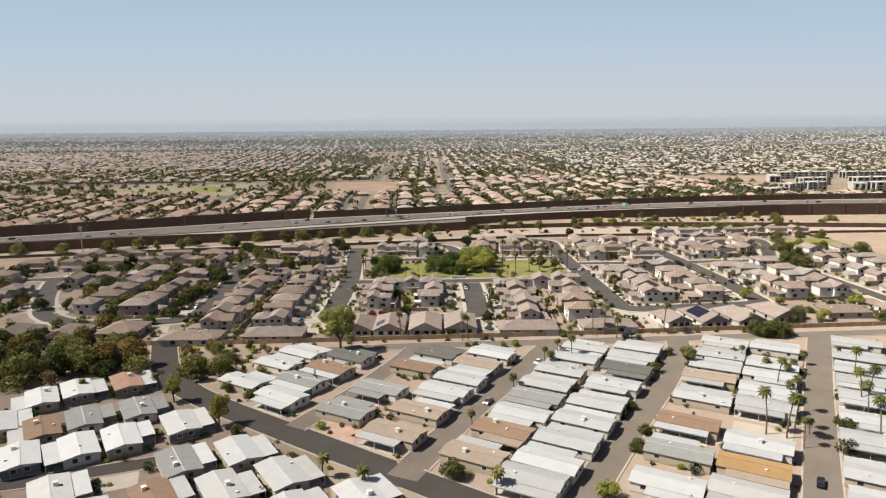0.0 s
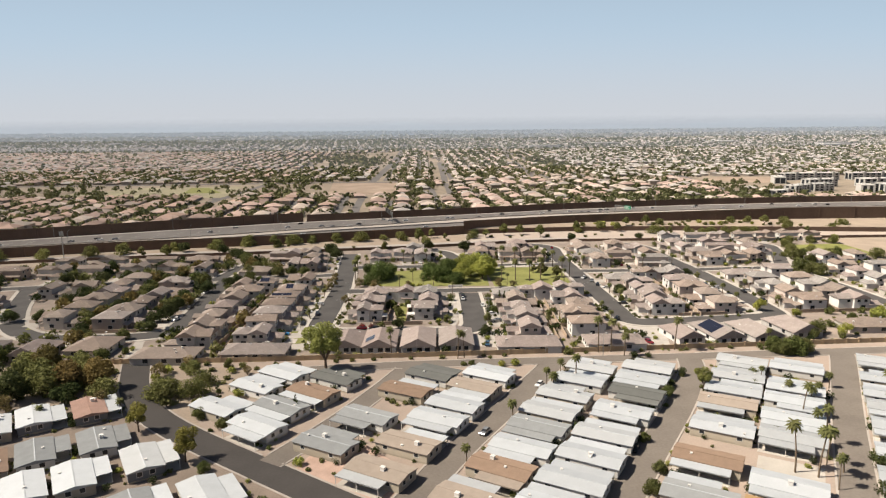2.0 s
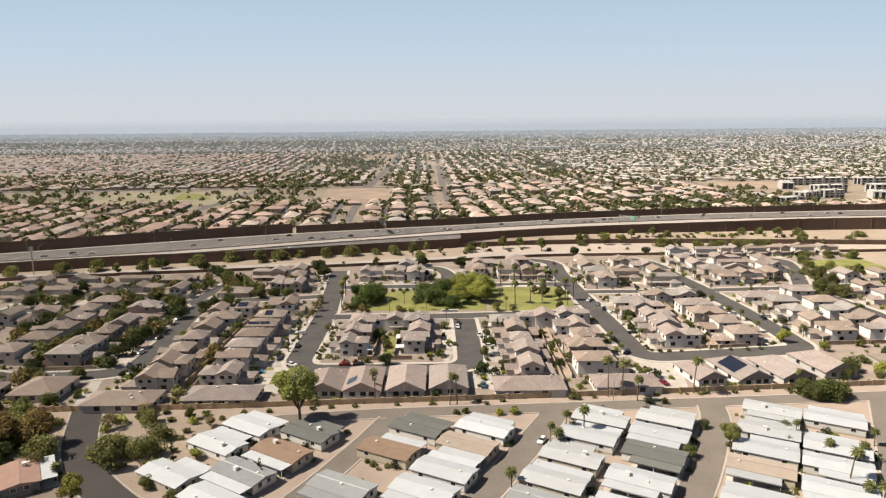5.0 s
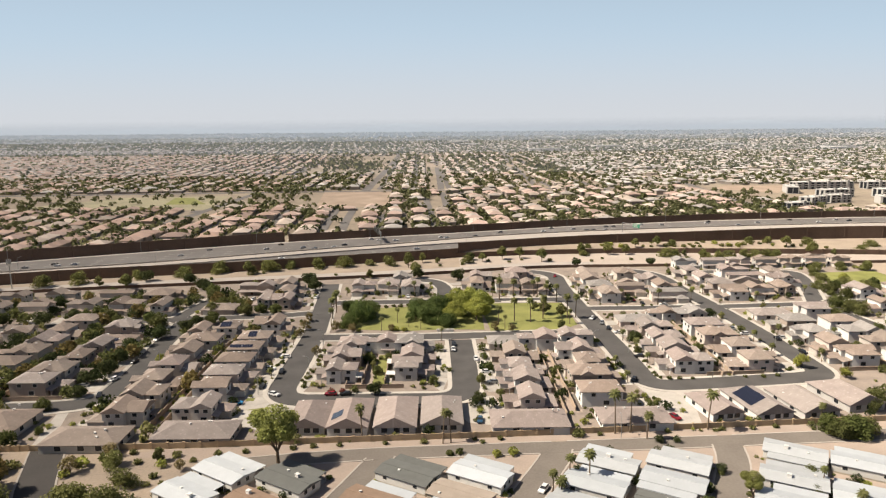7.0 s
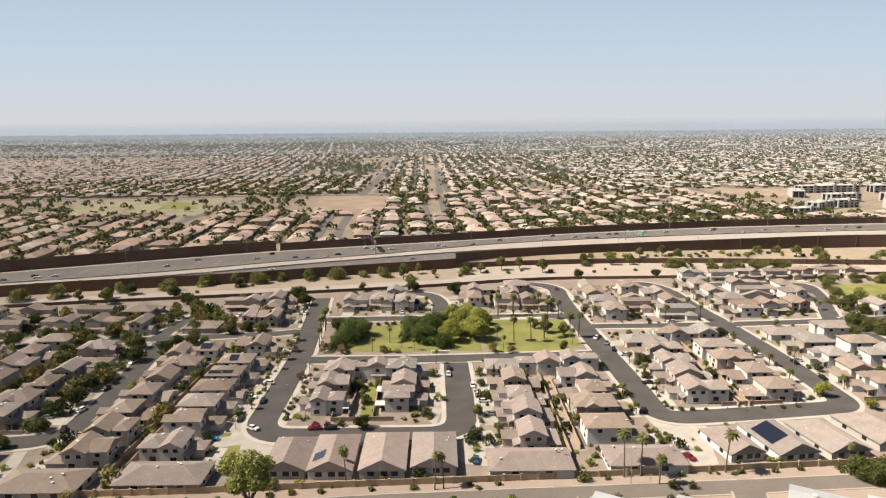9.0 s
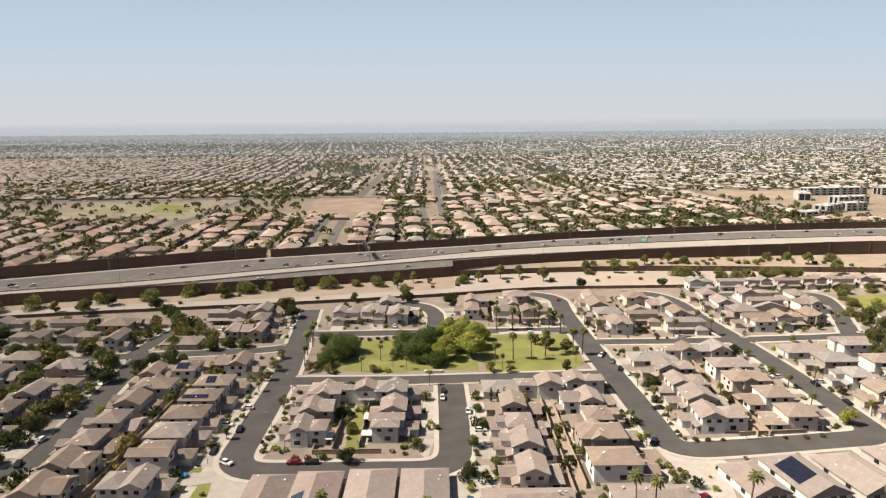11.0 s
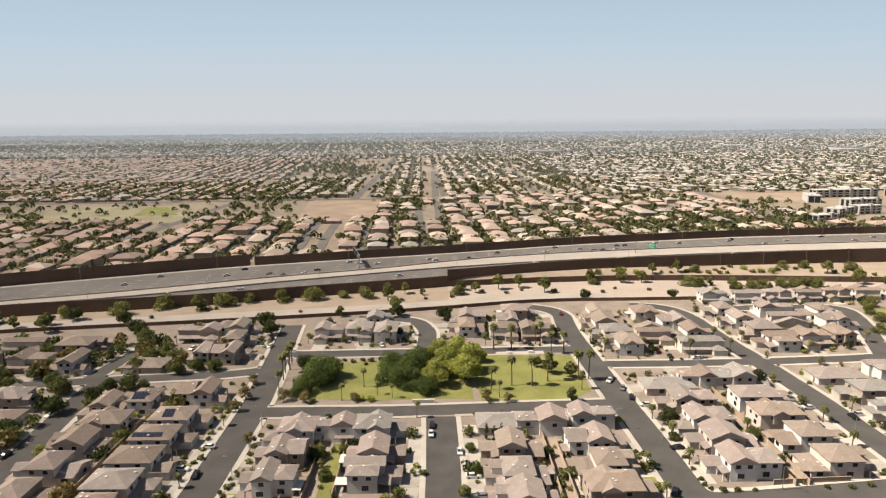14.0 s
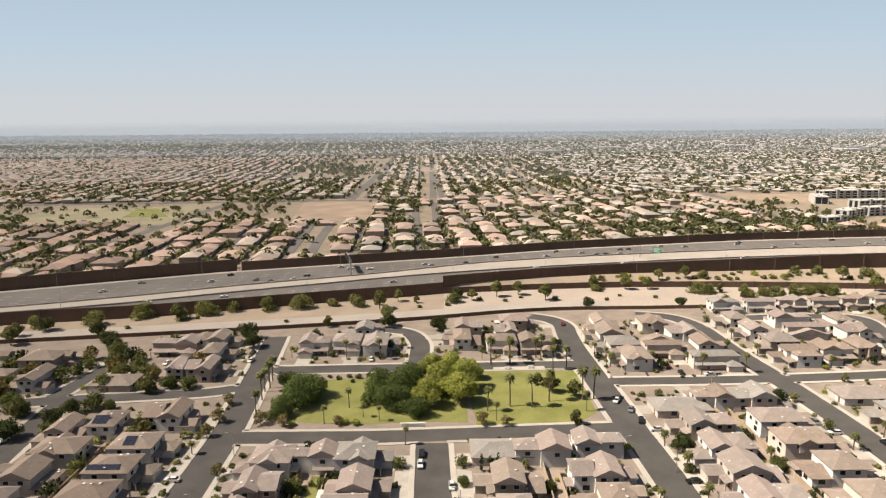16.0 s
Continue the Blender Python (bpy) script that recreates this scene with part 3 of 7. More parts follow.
def panelled(w, h, n, m):
    """A sectional door: one sheet with a groove between its sections."""
    prof = [(0.02, 0.0)]
    for r in range(n):
        a, b = r * h / n, (r + 1) * h / n
        prof += [(-0.05, a), (-0.08, a + 0.04), (-0.08, b - 0.04), (-0.05, b)]
    prof.append((0.02, h))
    k = len(prof)
    g = Geo().add([(-w / 2, y, z) for y, z in prof] + [(w / 2, y, z) for y, z in prof], [(i, k + i, k + i + 1, i + 1) for i in range(k - 1)])
    return mesh_of("garage_door", g, m)


GARAGE_ME = panelled(4.8, 2.2, 4, GARAGE)
DOOR_ME = mesh_of("front_door", Geo().box(-0.5, -0.06, 0, 0.5, 0.02, 2.1).box(-0.38, -0.08, 1.1, 0.38, -0.06, 1.95).box(-0.38, -0.08, 0.2, 0.38, -0.06, 0.95), DOORMAT)
VENT_ME = mesh_of("roof_vent", Geo().box(-0.28, -0.28, -0.2, 0.28, 0.28, 0.28).box(-0.34, -0.34, 0.28, 0.34, 0.34, 0.34), VENTMAT)
FACE = {"S": 0, "E": 90, "N": 180, "W": 270}
PLACED = []
WALLWORD = {"t": "tan", "w": "white", "b": "brown", "g": "grey", "p": "rose-beige"}
rng = random.Random(5)


def gable_fill(g, x0, x1, y, z, pitch, thick=0.2):
    h = (x1 - x0) / 2 * pitch
    g.add([(x0, y, z), (x1, y, z), ((x0 + x1) / 2, y, z + h), (x0, y + thick, z), (x1, y + thick, z), ((x0 + x1) / 2, y + thick, z + h)],
          [(0, 1, 2), (5, 4, 3), (0, 2, 5, 3), (1, 4, 5, 2), (0, 3, 4, 1)])


def house(u0, u1, v0, v1, face, storeys=2, wall="t", roof="h", tile=None, lean=0.0, solar=None, drive=True, wing=None, far=False):
    """A stuccoed tract house over the given ground rectangle, its garage towards the street. roof: h hipped, x with a cross gable, G gabled along its depth."""
    turn = FACE[face] + lean
    wide, deep = (v1 - v0, u1 - u0) if face in "EW" else (u1 - u0, v1 - v0)
    cu, cv = (u0 + u1) / 2, (v0 + v1) / 2
    m = pose(cu, cv, 0, 0, 0, turn) @ pose(0, -deep / 2, 0)
    PLACED.append((cu, cv, max(wide, deep) * 0.62))
    if wall == "t" and cu > -55:
        wall = rng.choice("ttwwwwp")
    elif wall == "t" and cu < -84:
        wall = rng.choice("ttbbg")
    tile = tile or rng.choice((TILE, TILE, TILEGREY, TILEBROWN, TILEBROWN) if cu > -60 else (TILEBROWN, TILEBROWN, TILEBROWN, TILE))
    kind_word = "two-storey" if storeys == 2 else "single-storey"
    roof_word = {TILE: "tan tile", TILEGREY: "grey-tan tile", TILEBROWN: "brown tile", TILERED: "red tile"}[tile]
    solar_word = " carrying solar panels" if solar else ""
    ob = thing("house", m, f"{kind_word} {WALLWORD[wall]} stucco house with {roof_word} roof{solar_word}", "house", "tract houses")
    wm = STUCCO[wall]
    x0, x1 = -wide / 2, wide / 2
    wing = rng.choice((-1, 1)) if wing is None else wing
    g = Geo()
    he = 5.9 if storeys == 2 else 3.0
    rise_at = []

    def block(bx0, bx1, by0, by1, h, shape, pitch=0.4, base=-0.2, sides="xX"):
        """One volume with its own roof: hip, or gabled with the ridge along x or y."""
        g.box(bx0, by0, base, bx1, by1, h)
        r = Geo()
        if shape == "hip":
            r.hip(bx0, by0, bx1, by1, h, pitch)
        else:
            r.hip(bx0, by0, bx1, by1, h, pitch, gable=(True, True), axis=shape)
            if shape == "x":
                for e, q in ((bx0, 0.2), (bx1, -0.2)):
                    zt = h + (by1 - by0) / 2 * pitch
                    ym = (by0 + by1) / 2
                    g.add([(e, by0, h), (e, by1, h), (e, ym, zt), (e + q, by0, h), (e + q, by1, h), (e + q, ym, zt)], [(0, 1, 2), (5, 4, 3), (0, 2, 5, 3), (1, 4, 5, 2), (0, 3, 4, 1)])
            else:
                gable_fill(g, bx0, bx1, by0, h, pitch)
                gable_fill(g, bx0, bx1, by1 - 0.2, h, pitch)
        part("roof", r, tile, ob)

        def z_at(x, y):
            ax, ay = min(x - bx0, bx1 - x), min(y - by0, by1 - y)
            return h + {"hip": min(ax, ay), "x": ay, "y": ax}[shape] * pitch
        rise_at.append((bx0, bx1, by0, by1, z_at))
        long = by1 - by0
        for s, e, a in ((0, bx1, 90), (1, bx0, -90)):
            if sides[s] == " ":
                continue
            for k in ((0.28, 0.72) if long > 6.5 else (0.5,)):
                ups.append((e, by0 + long * k, h - 1.9, a))
            if h > 4:
                ups.append((e, by0 + long * 0.4, 0.9, a))

    ups = []
    if storeys == 2:
        front = min(5.0, deep * 0.3)
        gx0, gx1 = (x0, x0 + 6.0) if wing < 0 else (x1 - 6.0, x1)
        g.box(gx0, 0, -0.2, gx1, front + 0.05, 2.75)
        wr = Geo()
        wr.hip(gx0, 0, gx1, front + 0.3, 2.75, 0.4, over=0.4, gable=(wing < 0, True), axis="y")
        if wing < 0:
            gable_fill(g, gx0, gx1, 0, 2.75, 0.4)
        part("garage_roof", wr, tile, ob)
        body = deep - front
        sort = "A" if solar else rng.choice("ABBCCD" if roof == "x" else "ABCAC")
        if face in "NS" and sort in "BC" and rng.random() < 0.6:
            sort = "D"
        if sort == "A":
            block(x0, x1, front, deep, he, "hip", 0.36)
        elif sort == "B":
            cut = front + body * rng.uniform(0.48, 0.6)
            lo = rng.uniform(0.6, 1.6)
            tail = rng.choice((0, 1))
            block(x0, x1, front, cut, he, "x", 0.46)
            block(x0 + (lo if face == "E" or tail else 0), x1 - (lo if face != "E" or tail else 0), cut, deep, he - 0.35, rng.choice(("hip", "y")), 0.36)
        elif sort == "C":
            cut = front + body * rng.uniform(0.6, 0.72)
            block(x0, x1, front, cut, he, rng.choice(("x", "hip")), 0.42)
            block(x0 + 0.3, x1 - 0.3, cut, deep, 2.9, rng.choice(("hip", "y")), 0.3)
        else:
            cut = x0 + wide * rng.uniform(0.46, 0.56)
            first = rng.random() < 0.5
            ya, yb = (front, front + 1.6) if first else (front + 1.6, front)
            block(x0, cut, ya, deep - (0 if first else 1.2), he, "y" if first else "hip", 0.44 if first else 0.38, sides=" X")
            block(cut, x1, yb, deep - (1.2 if first else 0), he - (0.3 if first else 0), "hip" if first else "y", 0.38 if first else 0.44, sides="x ")
        if sort == "A" and roof == "x":
            ym, h2 = front + body * rng.uniform(0.35, 0.65), 2.5
            block(x0 - 0.5, x1 + 0.5, ym - h2, ym + h2, he - 0.1, "x", 0.5, base=2.8, sides="  ")
        if rng.random() < 0.35 and sort in "AC":
            # an upper room that steps forward beside the garage, under a lower roof
            bx0, bx1 = (gx1 - 5.6, gx1 - 0.8) if wing < 0 else (gx0 + 0.8, gx0 + 5.6)
            g.box(bx0, front * 0.35, 2.7, bx1, front + 0.05, 5.2)
            br = Geo()
            br.hip(bx0, front * 0.35, bx1, front + 2.6, 5.2, 0.42, over=0.4, gable=(True, True), axis="y")
            part("bay_roof", br, tile, ob)
            gable_fill(g, bx0, bx1, front * 0.35, 5.2, 0.42)
            ups.append(((bx0 + bx1) / 2, front * 0.35, 3.4, 0))
        if rng.random() < (0.25 if far else 0.5):
            # covered terrace at the back
            pc = rng.uniform(0.35, 0.6) * wide
            side = rng.choice((-1, 1))
            qa, qb = (x0 + 0.4, x0 + pc) if side < 0 else (x1 - pc, x1 - 0.4)
            end = deep - 1.25 if sort == "D" else deep - 0.02
            part("patio_cover", Geo().box(qa, end, 2.5, qb, deep + 2.4, 2.68), tile if rng.random() < 0.5 else TRIM, ob)
            for x in (qa + 0.15, qb - 0.15):
                part("patio_post", Geo().box(x - 0.1, deep + 2.1, -0.1, x + 0.1, deep + 2.3, 2.5), TRIM, ob)
        px0, px1 = (gx1 + 0.3, x1) if wing < 0 else (x0, gx0 - 0.3)
        if px1 - px0 > 1.5:
            pr = Geo()
            pb = front + (1.65 if sort == "D" else 0.0)
            pr.add([(px0, front - 2.2, 2.55), (px1, front - 2.2, 2.55), (px1, pb, 3.2), (px0, pb, 3.2), (px0, front - 2.2, 2.4), (px1, front - 2.2, 2.4), (px1, pb, 3.05), (px0, pb, 3.05)],
                   [(0, 1, 2, 3), (7, 6, 5, 4), (0, 4, 5, 1), (1, 5, 6, 2), (3, 7, 4, 0)])
            part("porch_roof", pr, tile, ob)
            for x in ((px0 + 0.2, px1 - 0.2) if not far else (px0 + 0.2,) if wing > 0 else (px1 - 0.2,)):
                part("porch_post", Geo().box(x - 0.15, front - 2.1, -0.1, x + 0.15, front - 1.8, 2.42), wm, ob)
        gx = (gx0 + gx1) / 2
        dx = (px0 + px1) / 2
        if sort == "D":
            ups += [(x0 + wide * 0.25, ya, 3.6, 0), (x0 + wide * 0.78, yb, 3.6, 0), (x0 + wide * 0.25, deep - (0 if first else 1.2), 3.5, 180), (x0 + wide * 0.78, deep - (1.2 if first else 0), 3.4, 180)]
        else:
            ups += [(x0 + wide * 0.27, front, 3.6, 0), (x0 + wide * 0.73, front, 3.6, 0)]
            if sort != "C":
                ups += [(x0 + wide * 0.3, deep, 3.3, 180), (x0 + wide * 0.68, deep, 3.3, 180)]
            ups.append((x0 + wide * 0.35, deep, 0.9, 180))
        vents = []
        for _ in range(1 if far else 3):
            b0, b1, c0, c1, fn = rng.choice(rise_at)
            x, y = rng.uniform(b0 + 0.6, b1 - 0.6), rng.uniform(c0 + 0.6, c1 - 0.6)
            vents.append((x, y, max(f(x, y) for p, q, r, s, f in rise_at if p < x < q and r < y < s)))
    else:
        g.box(x0, 0, -0.2, x1, deep, he)
        main = Geo()
        if roof == "G":
            top = main.hip(x0, 0, x1, deep, he, pitch=0.46, gable=(False, True)) if deep > wide else main.hip(x0, 0, x1, deep, he, pitch=0.4)
            if deep > wide:
                gable_fill(g, x0, x1, deep - 0.2, he, 0.46)
        else:
            top = main.hip(x0, 0, x1, deep, he, pitch=0.34)
        part("roof", main, tile, ob)
        gx = x0 + 3.4 if wing < 0 else x1 - 3.4
        dx = gx + 4.8 if wing < 0 else gx - 4.8
        front = 0.0
        ups = [(x0 + wide * 0.22, deep, 0.9, 180), (x0 + wide * 0.45, deep, 0.9, 180), (x0 + wide * 0.75, deep, 0.9, 180), (x1, deep * 0.3, 0.9, 90), (x1, deep * 0.7, 0.9, 90),
               (x0, deep * 0.3, 0.9, -90), (x0, deep * 0.7, 0.9, -90)]
        slope_at = lambda x, y: he + max(0.0, min(wide / 2 + 0.5 - abs(x), y + 0.5 if deep < wide else 9, deep + 0.5 - y if deep < wide else 9)) * 0.36 - 0.05
        vents = [(x, y, slope_at(x, y)) for x, y in [(rng.uniform(-0.35, 0.35) * wide, rng.uniform(2, deep - 2)) for _ in range(4)]]
    part("wall", g, wm, ob)
    d = part("garage_door", GARAGE_ME, GARAGE, ob)
    d.location = (gx, 0, 0.05)
    e = part("front_door", DOOR_ME, DOORMAT, ob)
    e.location = (dx, (max(ya, yb) if storeys == 2 and sort == "D" else front), 0.05)
    # the sides that face north between close houses have one window at most
    hidden = {"E": 90, "W": -90}.get(face)
    plain = [w for w in ups if w[3] != hidden] + [w for w in ups if w[3] == hidden][:1]
    for x, y, z, a in ([w for w in plain if w[3] != 180 or face == "N"][:4] if far else plain):
        window(ob, x, y, z, a, 1.5 if z > 2 else 2.0, 1.25 if z > 2 else 1.6, split=not far and abs(cu) < 62 and v0 < 345)
    for x, y, z in vents[:3]:
        p = part("roof_vent", VENT_ME, VENTMAT, ob)
        p.location = (x, y, z)
    if solar:
        # panels on one slope: side of the ridge, start along the house, rows and columns
        sd, y0, nr, nc = solar
        t = 0.36 if storeys == 2 else 0.46
        y0 = front + y0 * (deep - front)
        pan = part("solar_array", Geo().box(sd * (wide / 2 - 0.3) - 0.05, y0, he + 0.1, sd * (wide / 2 - 0.3) + 0.05, y0 + nr * 1.2, he + 0.18), STEEL, ob, "dark blue solar panels")
        xa, xb = 0.0, 1.75
        one = mesh_of("solar_panel", Geo().add([(sd * xa, 0, -xa * t), (sd * xb, 0, -xb * t), (sd * xb, 1.14, -xb * t), (sd * xa, 1.14, -xa * t), (sd * xa, 0, -xa * t - 0.06), (sd * xb, 0, -xb * t - 0.06), (sd * xb, 1.14, -xb * t - 0.06), (sd * xa, 1.14, -xa * t - 0.06)],
                      [(0, 1, 2, 3), (7, 6, 5, 4), (0, 4, 5, 1), (1, 5, 6, 2), (2, 6, 7, 3), (3, 7, 4, 0)]), SOLAR)
        for r in range(nr):
            for c in range(nc):
                x = wide / 2 - 0.7 - (c + 1) * 1.8
                p = part("solar_panel", one, SOLAR, pan)
                p.location = (sd * x, y0 + r * 1.2, he + (wide / 2 + 0.5 - x) * t + 0.12)
    if drive:
        reach = 5.6
        for k in range(4, 64):
            q = m @ Vector((gx, -0.25 * k, 0))
            if on_road(q.x, q.y):
                reach = 0.25 * k - 0.3
                break
        dr = new("driveway", mesh_of("driveway", Geo().box(gx - 3.0, -reach, -0.1, gx + 3.0, 0.0, 0.09).box(gx + (3.0 if wing < 0 else -4.4), -min(4.6, reach - 0.3), -0.1, gx + (4.4 if wing < 0 else -3.0), -0.4, 0.07), DRIVE))
        dr.matrix_basis = m
        tagged(dr, "pale concrete driveway before the garage", "driveway", "", "structure")
    return ob


def lot_wall(u0, u1, v0, v1, h=1.85):
    """A straight block wall with a flat cap."""
    a, b = Vector((u0, v0, 0)), Vector((u1, v1, 0))
    ln = (b - a).length
    g = Geo().box(0, -0.1, -0.1, ln, 0.1, h).box(-0.02, -0.14, h, ln + 0.02, 0.14, h + 0.07)
    ob = new("garden_wall", mesh_of("garden_wall", g, BLOCKWALL))
    ob.matrix_basis = pose(a.x, a.y, 0, 0, 0, math.degrees(math.atan2(b.y - a.y, b.x - a.x)))
    return tagged(ob, "tan block wall between the house yards", "wall", "yard walls", "structure")


# columns of houses: west edge, east edge, side of the street, then for each house the south side, storeys, wall, roof
COLUMNS = [
    (-107, -89, "W", "303 2t h|317.5 2t x|332 2t h|347.5 2t h|362 2t h|377 2g x"),
    (-80, -62, "E", "306 2t h|324 2w x|336.5 2p h|350.5 2w h|365 2t h|379.5 2w h"),
    (-149, -131, "E", "330 2t h|342 2t x|357 2t h|371.5 2b x|384 1t h|399 2t x"),
    (-177.5, -159, "W", "333 2t x|349 2t h|364 2t x|379 2t h|394 2g x|410 2t h"),
    (-39, -23, "W", "339.5 2w h|354.5 2b x|370 2t x"),
    (-25, -9.5, "N", "373 2w x"),
    (-9.5, 7, "E", "342 2g x|354.5 2b h|371.5 2t x"),
    (31.5, 49.5, "W", "311 2p h|327.5 2w x|341 2w h|357 2b x|377 1t h"),
    (58.5, 77.5, "E", "316 2w h|332.5 2b x|346 2p x|360 2w h"),
    (97.5, 117, "W", "346 2w x|361 2p x|375 2w h|391 2b h|408.5 1p h"),
    (126.5, 146.5, "E", "346.5 2t h|362.5 2w h|378 2t x|393 2w h|412 2p x"),
    (168.5, 187, "W", "351 2w x|365 2p h|380.5 2w x|397.5 2b h|417 1w x"),
    (193, 212, "E", "351 2t x|366 2t h|381 2w x|396 2t h|418 2t x"),
    (-231, -213, "E", "334 2t h|349 2t x|364 2t h"),
    (-262, -244, "W", "322 2t x|337 2t h|352 2t x|367 2t h|382 2b x|398 2t h"),
    (-296, -278, "E", "345 2t h|360 2t x|375 2t h|390 2t x|405 2t h|422 2t x"),
    (258, 276, "E", "345 2t x|360 2t h|376 2t x|392 2t h|410 2t h|428 2w x"),
    (232, 250, "W", "345 2t x|360 2t h|376 2t x|392 2t h|410 2t h|428 2w x"),
]
for u0, u1, face, rows in COLUMNS:
    back = u0 if face == "E" else u1
    streetside = u1 if face == "E" else u0
    for row in rows.split("|"):
        v, code, roof = row.split()
        v = float(v)
        deep = 10.6 if code[0] == "2" else 11.5
        east = u1 + rng.uniform(-0.6, 0.6)
        west = u0 + rng.uniform(-0.6, 0.6)
        sol = {(-80, 365.0): (-1, 0.2, 8, 1), (-149, 384.0): (-1, 0.3, 5, 1), (-80, 379.5): (-1, 0.4, 3, 2)}.get((u0, v))
        house(west, east, v, v + deep, face, int(code[0]), code[1], roof, solar=sol, far=abs(u0) > 150)
        if face in "EW" and code[0] == "2":
            yard = rng.choice((DRYGRASS, DIRT, LAWN, PINKYARD, OLDASPHALT, CONCRETE, PINKYARD))
            p, q = sorted((back + (-2.3 if face == "E" else 2.3), back))
            word = {DRYGRASS: "dry grass", DIRT: "bare reddish dirt", LAWN: "small green lawn", PINKYARD: "pink gravel", OLDASPHALT: "grey paving", CONCRETE: "pale concrete paving"}[yard]
            patch("back_yard", [(p, v - 1.2), (q + (1.5 if face == "W" else 0), v - 1.2), (q, v + deep + 1.2), (p, v + deep + 1.2)], 0.03, yard, f"{word} behind a tract house", "yard")
            ya, yb = (streetside - 7.5, streetside - 0.8) if face == "E" else (streetside + 0.8, streetside + 7.5)
            if rng.random() < 0.35:
                s0 = v + deep - 4.4 if rng.random() < 0.5 else v + 0.6
                patch("front_yard", [(yb + 1.5, s0), (yb + 4.5, s0), (yb + 4.5, s0 + 3.8), (yb + 1.5, s0 + 3.8)] if face == "E" else [(ya - 4.5, s0), (ya - 1.5, s0), (ya - 1.5, s0 + 3.8), (ya - 4.5, s0 + 3.8)], 0.04, LAWN, "small green front lawn beside a driveway", "yard")
        if face in "EW":
            lot_wall(back, (back * 0.45 + streetside * 0.55), v + deep + 1.6, v + deep + 1.6)
    vs = [float(r.split()[0]) for r in rows.split("|")]
    if face in "EW":
        q = back + (-2.6 if face == "E" else 2.6)
        lot_wall(q, q, min(vs) - 3, max(vs) + 12)

for a, b, c, d in ((-26.5, -4.5, 335, 335.2), (-26.5, -26.5, 335, 340), (113.8, 137, 344.2, 345.6), (168, 213, 347.5, 349.5), (-150, -129, 326.5, 327.5), (30, 78, 329.3, 330)):
    lot_wall(a, b, c, d, 1.6)

for a, b, c, d in ((117.2, 126.3, 347, 430), (187.2, 192.8, 350, 430), (49.7, 58.3, 312, 374), (-88.8, -80.2, 304, 405), (-158.8, -149.2, 331, 412), (-22.8, -16.8, 340, 372)):
    patch("back_ground", [(a, c), (b, c), (b, d), (a, d)], 0.02, PARKGRAVEL, "pinkish gravel and dirt between the backs of the houses", "dirt")
for pts in ([(-61, 395), (-57.6, 395), (-57, 412), (-61, 413)], [(-42, 332), (-40, 342), (-43.5, 342), (-43.5, 334)], [(10, 330.6), (12.5, 345), (8, 345), (7.5, 335.5)], [(95.6, 345), (98, 345), (98, 356), (95.6, 356)], [(147.5, 348), (153, 348.5), (153.2, 358), (147.5, 358)]):
    patch("paving", pts, 0.06, CONCRETE, "pale concrete paving of a corner lot", "paving")

patch("back_ground", [(-16.8, 338), (-9.7, 338), (-9.7, 372), (-16.8, 372)], 0.02, LAWN, "green grass between the backs of the houses", "lawn")
for pts in ([(25.4, 332), (30.6, 332), (30.6, 374), (25.2, 376)], [(-61, 333), (-56.4, 333), (-56.4, 390), (-61, 390)], [(7.8, 346), (12.8, 346), (12.8, 384), (7.8, 384)]):
    patch("front_paving", pts, 0.022, DRIVE, "pale concrete paving before a row of garages", "paving")
patch("apron", [(82.8, 341), (84.5, 329), (87, 313), (85.6, 301.5), (95.5, 302.5), (100.5, 325), (96, 331.5)], 0.026, DRIVE, "wide pale concrete forecourt at the bend of the street", "paving")
patch("apron", [(-63.5, 319), (-60, 306), (-51, 301.5), (-40.5, 305), (-41.5, 319.5), (-46, 320), (-53, 325), (-56.5, 331)], 0.026, DRIVE, "wide pale concrete forecourt at the bend of the street", "paving")
patch("lawn", [(-59.7, 316.6), (-53, 318.8), (-51.5, 310.6), (-57.5, 310.2)], 0.06, LAWN, "small lawn beside the forecourt", "lawn")
patch("apron", [(13, 319.5), (18.5, 305), (26.5, 303), (30.5, 316), (29, 327), (24.5, 327), (21, 320)], 0.026, DRIVE, "wide pale concrete forecourt at the bend of the street", "paving")
patch("lawn", [(26.5, 321), (31, 322), (30.3, 312.5), (27.5, 312.5)], 0.06, LAWN, "small lawn beside the forecourt", "lawn")
patch("apron", [(-124, 315.5), (-120.3, 316.2), (-114.5, 297), (-114.5, 290.5), (-118, 290)], 0.026, DRIVE, "long pale concrete driveway down to the block wall", "paving")

# the row of single-storey houses along the tan wall
house(-113, -89.5, 286.5, 299, "N", 1, "t", "h", drive=False, tile=TILEBROWN)
house(-80.5, -56, 290, 302.5, "N", 1, "b", "h", drive=False, tile=TILE)
house(-40, -28, 297, 317.5, "N", 1, "g", "G", tile=TILE)
house(-27, -14.3, 296.5, 319, "N", 1, "w", "G", tile=TILE, solar=(1, 0.62, 4, 2))
house(-12, 1.2, 296.5, 320, "N", 1, "g", "G", tile=TILE)
house(3.2, 16.3, 298, 320, "N", 1, "g", "G", tile=TILE)
house(26, 50.5, 295.5, 308.5, "W", 1, "g", "h", tile=TILE, drive=False)
house(61.5, 84.3, 297.5, 309.5, "E", 1, "w", "h", tile=TILE, drive=False)
house(98.0, 109, 304, 321.5, "N", 1, "w", "G", tile=TILE, lean=9)
house(112.2, 125.2, 303.5, 325.5, "N", 1, "t", "G", tile=TILE, lean=9, solar=(1, 0.27, 9, 3))
